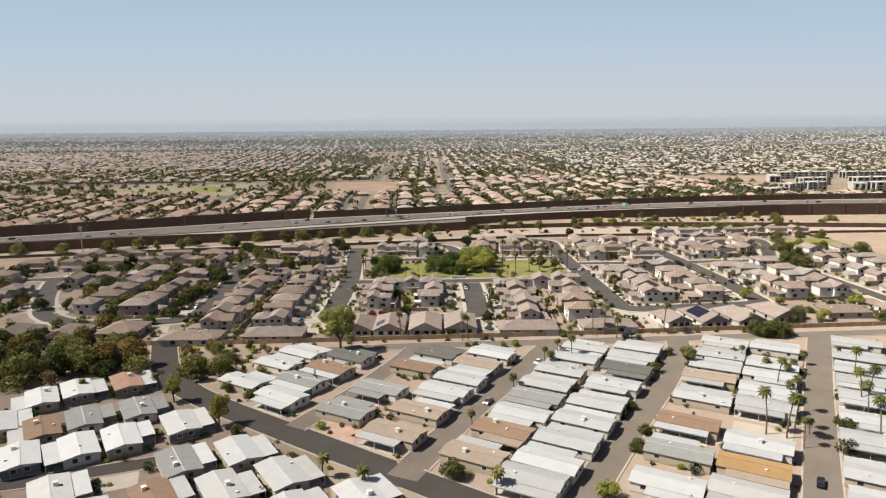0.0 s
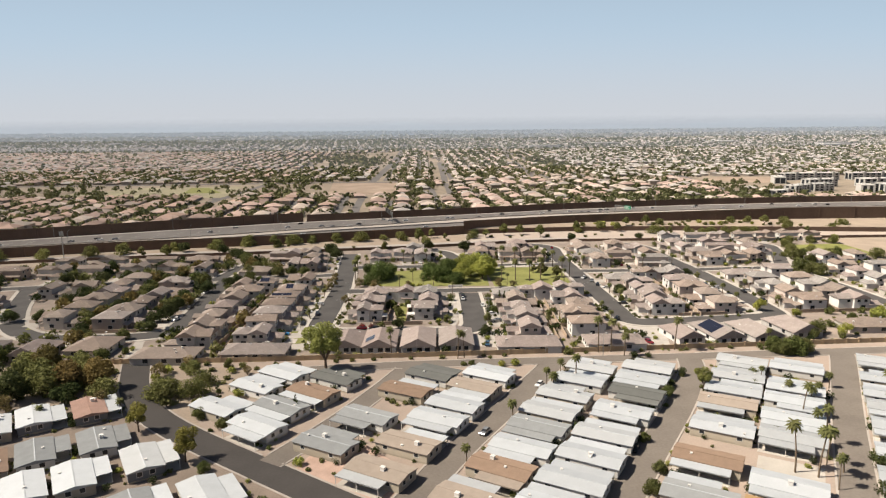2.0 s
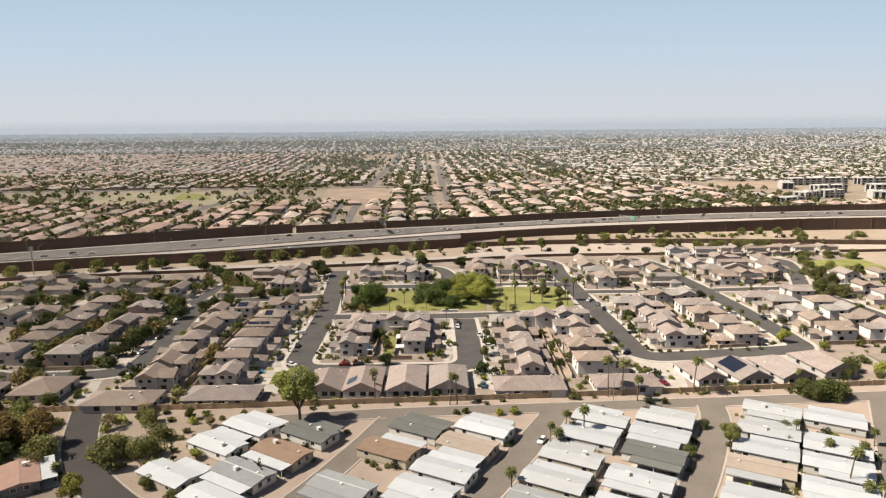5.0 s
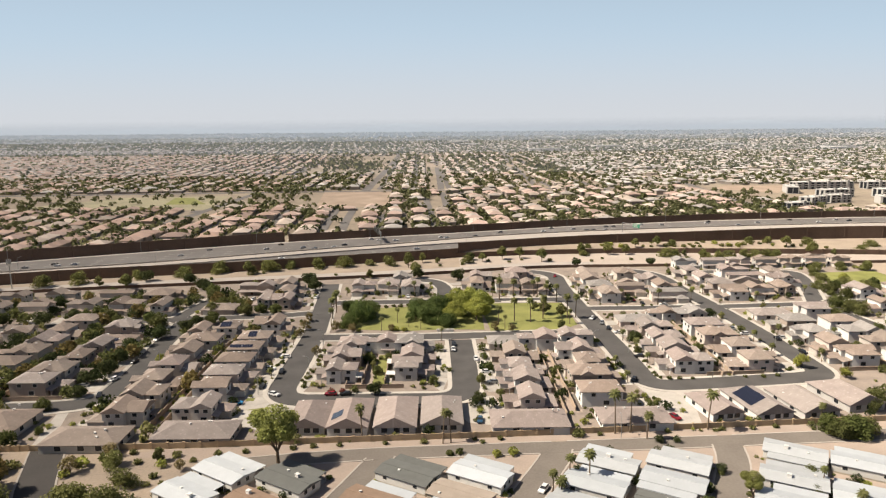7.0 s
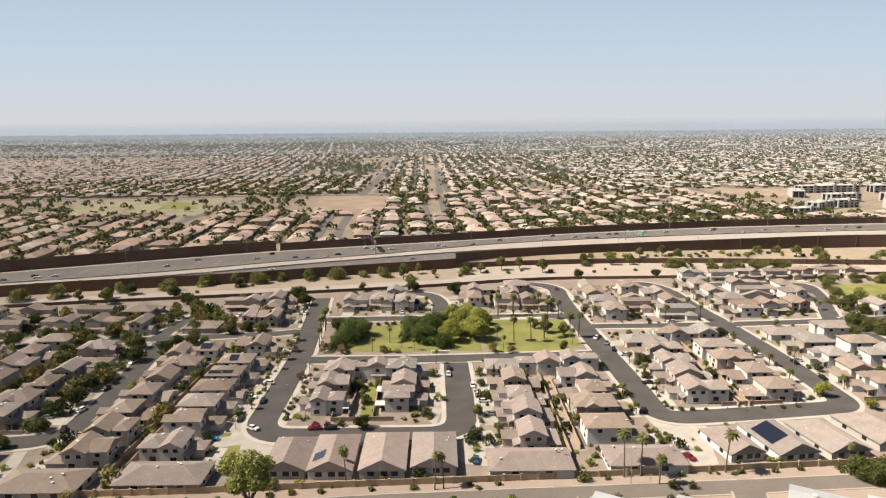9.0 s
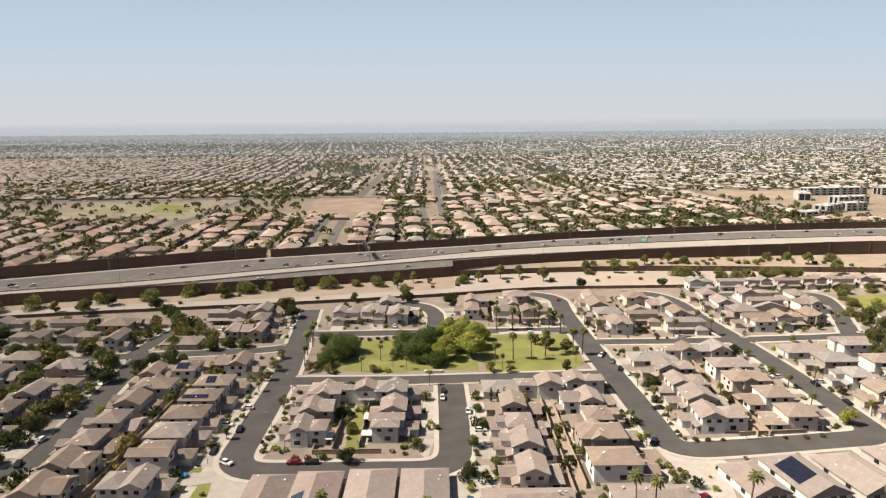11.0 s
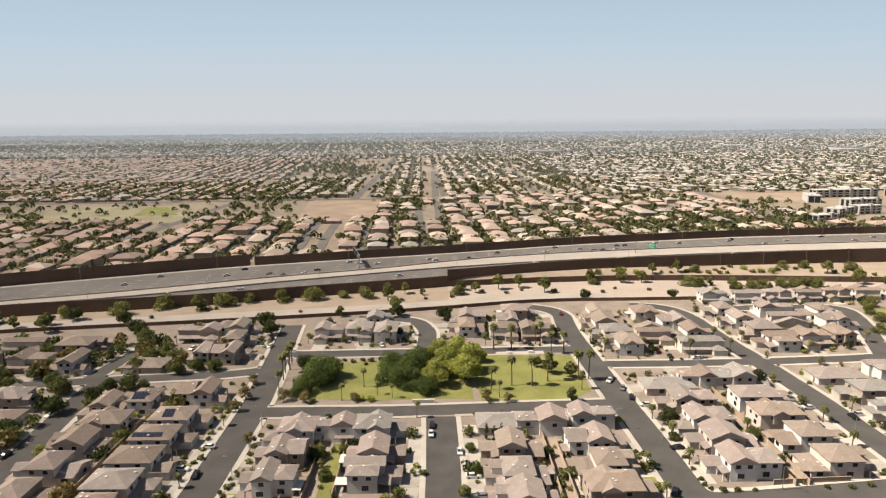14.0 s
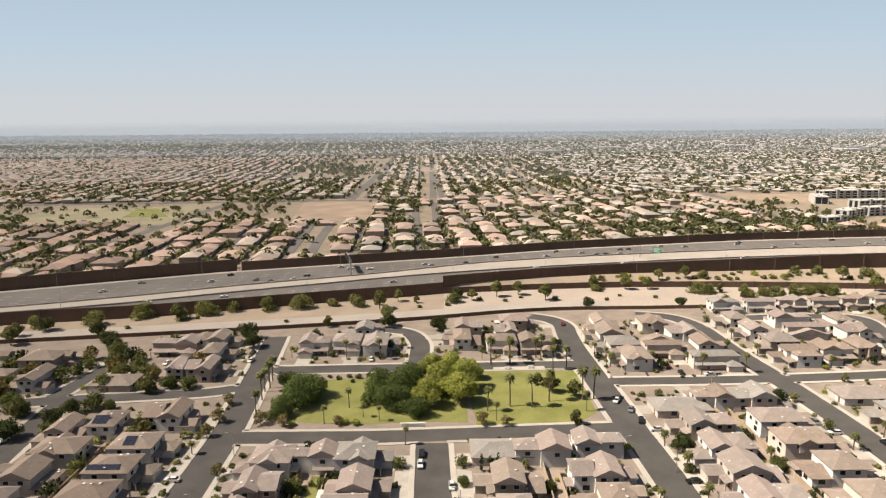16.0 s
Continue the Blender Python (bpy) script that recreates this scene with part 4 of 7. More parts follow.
house(128.3, 141.3, 304.5, 326, "N", 1, "g", "G", tile=TILE, lean=9)
house(146.6, 160, 310, 331, "N", 1, "g", "G", tile=TILE, lean=9)
house(176, 196, 316, 328, "W", 1, "t", "h", tile=TILEBROWN, drive=False)
house(205, 217, 312, 330, "N", 1, "t", "G", tile=TILE)
house(-162, -149, 291, 308, "N", 1, "t", "G", tile=TILE)
house(-143, -127, 296, 313, "N", 1, "t", "h", tile=TILEBROWN, drive=False)
house(-185, -171, 292, 309, "N", 1, "t", "G", tile=TILE)

house(-79.5, -61.5, 401, 414, "E", 2, "w", "x")
house(-110.5, -95.5, 391, 402.5, "W", 2, "t", "x")
house(-94.5, -82, 395, 407, "E", 2, "w", "h", drive=False, solar=(-1, 0.3, 4, 2))
house(113, 126, 413, 426, "N", 2, "w", "x")
house(44, 60.5, 375.5, 389, "N", 2, "w", "x")
house(63, 77.5, 379, 391.5, "N", 2, "t", "x")

# houses north of the park and round the small closes
for u0, u1, v0, v1, face, code, roof in (
        (-42, -29, 473, 489, "S", "2w", "x"), (-27, -15, 475, 491, "S", "2g", "h"), (-13, 2, 474, 490, "E", "2w", "x"), (-24, -6, 497, 508, "E", "2t", "h"),
        (23, 40, 481, 496, "W", "2w", "x"), (24, 42, 499, 511, "W", "2t", "h"), (48, 62, 491, 505, "E", "2w", "h"), (58, 73, 472, 487, "S", "2p", "x"),
        (52, 70, 509, 521, "E", "2b", "h"), (43, 56, 474, 488, "S", "2w", "h"),
        (91, 111, 486, 501, "W", "2w", "x"), (94.5, 110, 453, 468, "W", "2w", "x"), (92, 110, 471, 483, "W", "2t", "h"), (93, 110, 505, 518, "W", "2t", "h"),
        (113, 128, 466, 480, "S", "2t", "x"), (128, 147, 451, 465, "S", "2p", "x"), (131, 149, 470, 482, "E", "2w", "h"), (130, 148, 487, 499, "E", "2t", "h"), (121, 138, 503, 516, "E", "2t", "x")):
    house(u0, u1, v0, v1, face, int(code[0]), code[1], roof, far=True)
for u0, u1, v0, v1, face, code, roof in (
        (165, 183, 455, 468, "W", "2w", "x"), (164, 182, 473, 485, "W", "2b", "h"), (163, 181, 490, 503, "W", "2w", "x"), (162, 180, 509, 521, "W", "2t", "h"),
        (186, 200, 457, 472, "S", "2t", "x"), (203, 216, 463, 478, "E", "2b", "x"), (188, 206, 491, 504, "N", "2t", "h"), (190, 208, 510, 522, "N", "2w", "x"),
        (171, 186, 536, 549, "S", "2w", "h"), (190, 205, 537, 549, "S", "2t", "x"), (209, 223, 538, 550, "S", "2t", "h"), (227, 241, 538, 550, "S", "2g", "x"),
        (212, 228, 486, 499, "E", "2t", "x"), (214, 231, 504, 517, "E", "2w", "h"), (240, 258, 456, 469, "W", "2t", "x"), (262, 279, 459, 472, "W", "2t", "h"), (245, 259, 540, 552, "S", "2t", "h"), (263, 277, 541, 553, "S", "2t", "x"), (281, 295, 541, 553, "S", "2t", "h")):
    house(u0, u1, v0, v1, face, int(code[0]), code[1], roof, far=True)
for u0, u1, v0, v1, face, code, roof in (
        (-109, -89, 475, 487, "S", "2t", "h"), (-92, -73, 483, 496, "E", "2w", "h"), (-87, -70, 466, 479, "E", "2g", "h"), (-117, -100, 437, 449, "S", "1t", "h"), (-82, -67.5, 446, 460, "E", "2b", "x"),
        (-92.5, -83.5, 447, 461, "W", "2t", "h"), (-167, -151, 436, 451, "S", "2g", "x"), (-147, -132, 436, 451, "E", "2t", "x"), (-184, -165, 461, 473, "S", "2t", "h"), (-157, -137, 459, 471, "E", "2t", "h"),
        (-190, -175, 436, 450, "S", "2t", "x"), (-213, -198, 433, 447, "S", "2t", "h"), (-236, -220, 430, 444, "S", "2t", "x"),
        (-211, -195, 386, 399, "W", "2g", "x"), (-193, -181, 392, 405, "N", "2t", "x"), (-260, -244, 428, 442, "S", "2t", "h"), (-214, -198, 460, 472, "S", "2t", "x"), (-240, -224, 456, 468, "S", "2t", "h")):
    house(u0, u1, v0, v1, face, int(code[0]), code[1], roof, far=True)

# tan block wall along the park road, with piers
FENCE = curve_through([(-150, 287), (-126, 288.5), (-75, 289), (-23, 292), (30, 294.6), (86, 298.3), (157, 303), (300, 312)], 6.0, 20)
fence = thing("boundary_wall", pose(0, 0, 0), "ochre block wall with piers between houses and home park", "wall", "", "structure")
g = Geo()
for a, b in zip(FENCE, FENCE[1:]):
    d = Vector((*(b - a), 0)).normalized()
    q = Vector((-d.y, d.x, 0)) * 0.1
    pa, pb = Vector((*a, 0)), Vector((*b, 0))
    g.add([pa - q, pb - q, pb + q, pa + q] + [p + Vector((0, 0, 1.9)) for p in (pa - q, pb - q, pb + q, pa + q)], [(4, 5, 6, 7), (0, 1, 5, 4), (2, 3, 7, 6), (1, 2, 6, 5), (3, 0, 4, 7)])
part("wall_run", g, FENCEWALL, fence)
pier_me = mesh_of("pier", Geo().box(-0.28, -0.28, -0.1, 0.28, 0.28, 2.05).box(-0.34, -0.34, 2.05, 0.34, 0.34, 2.15), FENCEWALL)
for p in FENCE:
    part("pier", pier_me, FENCEWALL, fence).location = (p[0], p[1], 0)
patch("verge", [(-60, 281), (-21, 287.5), (34, 290.5), (92, 293.5), (152, 297.3), (300, 307), (300, 311.5), (157, 302.6), (86, 297.9), (30, 294.2), (-23, 291.6), (-75, 288.6), (-90, 285)], 0.02, PARKGRAVEL, "bare pale dirt strip below the tan wall", "dirt")

# ---- home park
HOME_ROOF = {"w": "white metal", "l": "light grey", "g": "grey shingle", "d": "dark grey", "b": "brown shingle", "t": "beige shingle", "o": "ochre", "r": "red tile"}


def mobile_home(u, v, ang, roof="w", long=15.2, wide=7.4, port=1, port_roof="w", siding="w", porch=False):
    """A double-width home on a skirt, with a low gabled roof and a flat carport on one long side (port: +1 or -1, 0 for none)."""
    m = pose(u, v, 0, 0, 0, ang)
    ob = thing("mobile_home", m, f"{SIDING[siding].name.split('_')[0]} manufactured home with {HOME_ROOF[roof]} roof" + (" and flat carport" if port else ""), "mobile home", "home park")
    PLACED.append((u, v, 9.0))
    off = -port * 2.05
    y0, y1 = off - wide / 2, off + wide / 2
    x0, x1 = -long / 2, long / 2
    g = Geo().box(x0, y0, 0.55, x1, y1, 3.0)
    pitch = 0.15
    h = wide / 2 * pitch
    for xx in (x0, x1 - 0.15):
        g.add([(xx, y0, 3.0), (xx, y1, 3.0), (xx, off, 3.0 + h), (xx + 0.15, y0, 3.0), (xx + 0.15, y1, 3.0), (xx + 0.15, off, 3.0 + h)], [(0, 1, 2), (5, 4, 3), (0, 2, 5, 3), (1, 4, 5, 2)])
    part("wall", g, SIDING[siding], ob)
    part("skirt", Geo().box(x0 + 0.08, y0 + 0.08, -0.1, x1 - 0.08, y1 - 0.08, 0.55), SIDING["c"], ob)
    r = Geo()
    r.hip(x0, y0, x1, y1, 3.0, pitch=pitch, over=0.35, gable=(True, True), lip=0.16)
    part("roof", r, METAL[roof], ob)
    part("ridge_cap", Geo().box(x0 - 0.35, off - 0.15, 3.0 + h + 0.03, x1 + 0.35, off + 0.15, 3.0 + h + 0.12), METAL["w" if roof in "wlg" else roof], ob)
    if port:
        pw = 4.1
        ya, yb = (y1, y1 + pw) if port > 0 else (y0 - pw, y0)
        cl = long * rng.uniform(0.72, 1.0)
        xa = x0 + (long - cl) * rng.choice((0, 1))
        part("carport_roof", Geo().box(xa, ya, 2.62, xa + cl, yb, 2.78).box(xa, (yb - 0.12 if port > 0 else ya), 2.5, xa + cl, (yb if port > 0 else ya + 0.12), 2.80), METAL[port_roof], ob)
        yo = yb - 0.2 if port > 0 else ya + 0.2
        for i in range(3):
            x = xa + 0.2 + i * (cl - 0.4) / 2
            part("post", Geo().box(x - 0.06, yo - 0.06, -0.1, x + 0.06, yo + 0.06, 2.62), TRIM, ob)
        part("carport_slab", Geo().box(xa, ya, -0.1, xa + cl, yb, 0.07), CONCRETE, ob)
    for x in (x0 + long * 0.2, x0 + long * 0.8):
        window(ob, x, y0, 1.5, 0, 1.3, 1.0, False)
    window(ob, x0 + long * 0.3, y1, 1.5, 180, 1.3, 1.0, False)
    window(ob, x1, off - 1.6, 1.4, 90, 1.2, 1.2, False)
    window(ob, x1, off + 1.4, 1.4, 90, 1.2, 1.2, False)
    window(ob, x0, off, 1.4, -90, 1.6, 1.2, False)
    dy = y1 if port > 0 else y0
    dd = part("front_door", DOOR_ME, DOORMAT, ob)
    dd.matrix_basis = pose(x0 + long * 0.62, dy, 0.6, 0, 0, 180 if port > 0 else 0)
    part("steps", Geo().box(x0 + long * 0.62 - 0.7, min(dy, dy + port * 1.0), -0.1, x0 + long * 0.62 + 0.7, max(dy, dy + port * 1.0), 0.3).box(x0 + long * 0.62 - 0.7, min(dy, dy + port * 0.5), 0.3, x0 + long * 0.62 + 0.7, max(dy, dy + port * 0.5), 0.6), CONCRETE, ob)
    if rng.random() < 0.45:
        # evaporative cooler beside the ridge
        x, y = x0 + long * rng.uniform(0.25, 0.75), off + rng.choice((-1.3, 1.3))
        part("roof_cooler", Geo().box(x - 0.55, y - 0.5, 3.0 + h - 0.3, x + 0.55, y + 0.5, 3.0 + h + 0.75).box(x - 0.62, y - 0.57, 3.0 + h + 0.75, x + 0.62, y + 0.57, 3.0 + h + 0.82), VENTMAT, ob)
    for k in range(1):
        x, y = x0 + long * rng.uniform(0.12, 0.88), off + wide * rng.uniform(-0.4, 0.4)
        p = part("roof_vent", VENT_ME, VENTMAT, ob)
        p.location = (x, y, 3.0 + (wide / 2 - abs(y - off)) * pitch + 0.05)
    return ob


A1 = -29.5
HOMES = {
    "C": (A1, "10.5 191.6 t|17.4 202.3 b|24.2 213.2 w|30.3 225.4 g|36.9 238.6 l|44 251 l|51.5 263.5 w|58 275 l"),
    "E": (A1, "21.8 176.4 l|29 187.5 w|36 199 w|43.2 211 w|49.8 223 l|57.4 235.4 w|65.4 248.8 d|71 261 w|77.8 274 l"),
    "F": (A1, "44 158 w|53.9 173.5 w|64 192 g|71 206 b|84 226.5 w|91.2 240.5 t|99 253.5 w|105.6 265 l|112 276.5 l"),
    "G": (A1, "62 156 w|71 169 l|77.7 180.3 o|84.8 192.5 w|98.7 216.8 l|105 228.5 w|112 241 w|119.4 253.8 w|129.5 272 w"),
    "H": (A1, "101 164 w|108 177.5 l|116.5 193 w|124 205.5 w|133 221 w|140 234 l|147 247 w|154 260 w|162 274 l"),
    "I": (A1, "-27 220 g|-19.5 233.6 g|-7.1 256.5 b|1.1 269.9 d"),
    "J": (A1, "-13 202 t|-4.6 219.5 t|1.6 231.6 w|8.6 244.5 w|13.5 255.5 t|21.2 269.3 w"),
    "K": (A1 - 3, "-51 228.4 w|-64.4 244.2 w|-47 241.3 g|-39.3 252.6 b|-57 261 w|-50.5 272.5 w|-31.5 267.5 d"),
    "M": (-57, "-128 229 w|-117 238 w|-103.5 244 r|-126 212.5 w|-103 215.5 g|-90 222 g|-115 207 b|-73 211.7 l|-98.5 195.7 w|-86 203 w|-111 190.5 w"),
    "N": (-57, "-64.7 188.8 g|-51 194.5 w|-89.3 174.8 l|-64 172 b|-49.5 176 l|-36.8 182.5 l|-15.6 171.3 w|-30 166 w|-112 170 w|-78 162 w"),
}
for key, (ang, rows) in HOMES.items():
    for row in rows.split("|"):
        u, v, roof = row.split()
        west = key in "CFIKMN"
        mobile_home(float(u), float(v), ang + rng.uniform(-1, 1), roof, 16.2 if key not in "MN" else 14.6, 8.1 if key not in "MN" else 8.6,
                    rng.choice((-1, 1)), rng.choice((roof, roof, "w")) if roof in "wlgd" else rng.choice("wlt"), "c" if roof in "tb" else rng.choice("gggwc") if key in "MN" else rng.choice("wwwc"))

# ---- trees
tree_rng = np.random.default_rng(11)


def leaf_cloud(lobes, n, size, rg):
    """Small leaf sprays strewn through a few round lobes (x, y, z, radius, height), thicker near the outside."""
    lobes = np.array(lobes, float)
    pick = rg.choice(len(lobes), n, p=lobes[:, 3] ** 2 / np.sum(lobes[:, 3] ** 2))
    d = rg.normal(size=(n, 3))
    d /= np.linalg.norm(d, axis=1)[:, None]
    r = 0.45 + 0.6 * rg.random(n) ** 0.6
    L = lobes[pick]
    c = L[:, :3] + d * r[:, None] * np.stack([L[:, 3], L[:, 3], L[:, 4]], 1)
    nrm = d + rg.normal(size=(n, 3)) * 0.6
    nrm /= np.linalg.norm(nrm, axis=1)[:, None]
    a = np.cross(nrm, rg.normal(size=(n, 3)))
    a /= np.linalg.norm(a, axis=1)[:, None] + 1e-9
    b = np.cross(nrm, a)
    s = size * (0.6 + 0.8 * rg.random(n))[:, None]
    v = np.stack([c - a * s, c - b * s * 0.6, c + a * s, c + b * s * 0.6], 1).reshape(-1, 3)
    f = np.arange(4 * n).reshape(-1, 4)
    return v, f


def cloud_mesh(name, v, f, material):
    me = bpy.data.meshes.new(name)
    me.vertices.add(len(v))
    me.vertices.foreach_set("co", np.asarray(v, float).ravel())
    me.loops.add(f.size)
    me.loops.foreach_set("vertex_index", f.ravel())
    me.polygons.add(len(f))
    me.polygons.foreach_set("loop_start", np.arange(len(f)) * f.shape[1])
    me.update(calc_edges=True)
    me.shade_flat()
    me.materials.append(material)
    return me


def make_tree(high, wide, leaf, n, label, size=0.55, stem=0.16, name="tree", airy=False):
    """One tree at the origin: tapered trunk with limbs, and a crown of leaf sprays in uneven lobes."""
    ob = thing(name, pose(0, 0, -500), label, "tree" if name == "tree" else name)
    rg = tree_rng
    r = wide / 2
    base = high * stem
    lobes, limbs = [], Geo()
    k = 7 if not airy else 9
    limbs.tube((0, 0, -0.2), (0.1, 0, base), 0.03 * high, 0.022 * high)
    for i in range(k):
        a = 2 * math.pi * i / k + rg.random()
        out = r * (0.35 + 0.4 * rg.random())
        z = base + (high - base) * (0.12 + 0.55 * rg.random())
        rad = r * (0.38 + 0.22 * rg.random()) * (0.7 if airy else 1)
        lobes.append((out * math.cos(a), out * math.sin(a), z, rad, rad * (0.75 + 0.3 * rg.random())))
        limbs.tube((0.1, 0, base * 0.9), (out * math.cos(a), out * math.sin(a), z), 0.014 * high, 0.004 * high, 5)
    lobes.append((0, 0, base + (high - base) * 0.66, r * 0.55, (high - base) * 0.34))
    part("trunk", limbs, BARK, ob)
    v, f = leaf_cloud(lobes, n, size, rg)
    v[:, 2] = np.maximum(v[:, 2], 0.3 + 0.5 * base * rg.random(len(v)))
    part("crown", cloud_mesh("crown", v, f, LEAF[leaf]), None, ob)
    return ob


def make_palm(high, label, spread=2.3):
    ob = thing("palm_tree", pose(0, 0, -500), label, "palm tree")
    t = Geo()
    lean = tree_rng.normal() * 0.012
    pts = [(lean * high * s * s * 6, 0, -0.2 + s * high) for s in (0, 0.25, 0.5, 0.75, 1.0)]
    for i in range(4):
        t.tube(pts[i], pts[i + 1], 0.26 - 0.03 * i, 0.23 - 0.03 * i, 7)
    part("trunk", t, PALMBARK, ob)
    c = Geo()
    top = Vector(pts[-1])
    for i in range(30):
        a = 2 * math.pi * (i * 0.381966 % 1)
        up = 1.0 - 1.75 * (i / 29) ** 0.9
        d = Vector((math.cos(a), math.sin(a), 0))
        side = Vector((-math.sin(a), math.cos(a), 0))
        p = [top]
        for s in (0.4, 0.75, 1.0):
            p.append(top + d * spread * s * (0.75 + 0.25 * (1 - abs(up))) + Vector((0, 0, spread * (up * s * 0.8 - 0.55 * s * s))))
        wd = (0.12, 0.42, 0.34, 0.03)
        vs = []
        for q, w in zip(p, wd):
            vs += [q - side * w - Vector((0, 0, w * 0.5)), q, q + side * w - Vector((0, 0, w * 0.5))]
        fs = []
        for j in range(3):
            fs += [(3 * j, 3 * j + 1, 3 * j + 4, 3 * j + 3), (3 * j + 1, 3 * j + 2, 3 * j + 5, 3 * j + 4)]
        c.add(vs, fs)
    part("fronds", c, LEAF["palm"], ob)
    return ob


def make_bush(wide, high, leaf, label):
    lobes = [(0, 0, high * 0.5, wide * 0.4, high * 0.45)] + [(wide * 0.25 * math.cos(a), wide * 0.25 * math.sin(a), high * 0.4, wide * 0.28, high * 0.4) for a in (0.3, 2.2, 4.4)]
    v, f = leaf_cloud(lobes, int(170 * max(1.0, (wide / 2.4) ** 1.9)), 0.26, tree_rng)
    v[:, 2] = np.maximum(v[:, 2], -0.05)
    stems = Geo().tube((0, 0, -0.1), (0.1, 0.1, high * 0.5), 0.05, 0.03, 4).tube((0, 0, -0.1), (-0.2, 0.1, high * 0.5), 0.05, 0.02, 4)
    g = Geo().add(stems.v, stems.f).add(v.tolist(), f.tolist())
    me = mesh_of("bush", g, BARK)
    me.materials.append(LEAF[leaf])
    for face in me.polygons[len(stems.f):]:
        face.material_index = 1
    return tagged(new("bush", me), label, "bush")


PROTO = {
    "green": make_tree(7.2, 8.2, "green", 2100, "leafy green shade tree with low crown", stem=0.08, size=0.35),
    "dark": make_tree(7.0, 7.8, "dark", 2100, "dense dark green shade tree", stem=0.1, size=0.35),
    "grey": make_tree(7.0, 6.5, "grey", 1500, "thin olive-green desert tree", airy=True, size=0.34),
    "dry": make_tree(6.0, 6.0, "dry", 700, "sparse brownish half-bare desert tree", airy=True, size=0.3),
    "rust": make_tree(8.5, 9.0, "rust", 2600, "broad tree with rusty green crown", size=0.36),
    "yellow": make_tree(10.5, 11.0, "yellow", 7500, "large yellow-green flowering tree in the park", size=0.27),
    "big": make_tree(9.5, 13.5, "park", 7400, "large spreading green park tree", size=0.28, stem=0.1),
    "mesquite": make_tree(6.4, 9.6, "olive", 2150, "low spreading olive-green mesquite tree", size=0.33, stem=0.05),
    "tall": make_tree(18.3, 14.5, "bright", 9000, "tall airy yellow-green tree beside the block wall", size=0.33, stem=0.27, airy=True),
    "thin": make_tree(9.5, 8.6, "olive", 2300, "tall thin olive tree with open crown", airy=True, size=0.36, stem=0.3),
    "gold": make_tree(9.6, 7.4, "gold", 2600, "yellowing open-crowned tree on a bare trunk", size=0.26, stem=0.28, airy=True),
    "lime": make_tree(5.6, 5.8, "yellow", 1500, "small yellow-green yard tree", size=0.26),
    "cypress": make_tree(6.5, 1.6, "dark", 420, "narrow dark green cypress tree", size=0.3, stem=0.06),
    "palm": make_palm(13.0, "tall slender fan palm with shaggy crown"),
    "palm_low": make_palm(6.5, "short fan palm beside the lane", 2.1),
    "palm_mid": make_palm(9.5, "slender fan palm with small crown", 2.0),
    "bush": make_bush(2.2, 1.5, "green", "rounded green yard bush"),
    "bush_dry": make_bush(2.4, 1.3, "grey", "low olive desert shrub"),
    "bush_yellow": make_bush(2.6, 1.9, "yellow", "bright yellow-green yard shrub"),
    "bush_red": make_bush(2.6, 1.8, "red", "shrub covered in red flowers"),
    "ball": make_bush(4.6, 4.2, "dark", "large clipped round green shrub"),
}


def plant(kind, u, v, size=1.0, z=0.0):
    ob = copy_thing(PROTO[kind], pose(u, v, z, 0, 0, rng.uniform(0, 360)))
    s = size * rng.uniform(0.94, 1.06)
    ob.scale = (s, s, s * rng.uniform(0.93, 1.08))
    return ob


def plants(kind, text, z=0.0):
    for row in text.split("|"):
        n = [float(a) for a in row.split()]
        # nothing grows on the asphalt: step aside to the verge
        for step in (0, 1, 2, 3, 4, 5, 6, 7):
            if not on_road(n[0] + step, n[1], extra=0.4):
                n[0] += step
                break
        plant(kind, n[0], n[1], n[2] if len(n) > 2 else 1.0, z)


plants("tall", "-41 277.5 1.1|90.4 256.5 0.48")
# the park
plants("big", "-32 421 1.15|-27 431 0.95|-36 412 0.7|-38 441 0.7")
plants("big", "5 419 1.0|7 434 1.05|-3 426 0.8|11 444 0.85|-1 441 0.75|13 414 0.7")
plants("yellow", "18 447 1.1|26 449 1.1|31 437 1.15|22 433 1.3|17 421 1.05|28 423 1.2|34 448 0.9")
plants("grey", "64 433 1.1|72 428 1.0|60 440 0.8|68 404 0.8")
plants("dry", "-41 407 0.9|-33 405 0.8|-14 406 0.7|-47 372 0.8|36 405 0.9|44 404 0.7")
plants("bush_yellow", "-12 407 1.4|-8 406 1.2|-30 406 1.0")
plants("palm_mid", "-19 407 0.75|-12 420 0.85|38.5 416 1.0|47 420 1.15|55 419 1.2|62 424 1.2|41 408 0.7|10 391 0.65|74 415 0.8|0 409 0.6|-6 412 0.6")
plants("palm_mid", "-51 436 1.0|-47 428 1.05|-44.5 414 1.0|-46 440 1.05|-47 448 1.1|-52 446 1.0|-20 472 0.9|-5 471 0.9|64 471 1.0|66 470 1.1|52 471 1.0|90 471 0.8|93 462 0.8|129 449 1.0|148 451 0.9|40 470 0.7|72 472 0.9")
plants("bush", "-20 448 1.2|-16 450 1.1|-12 449 1.3|-8 451 1.2|-24 450 1.0|-14 445 0.9|-2 450 1.0")
plants("palm_mid", "43.3 463.2 1.2|51.6 463.0 1.2|69.0 456.7 1.2|74.7 424.9 1.2|79.1 425.9 1.2|74.7 456.5 1.2")
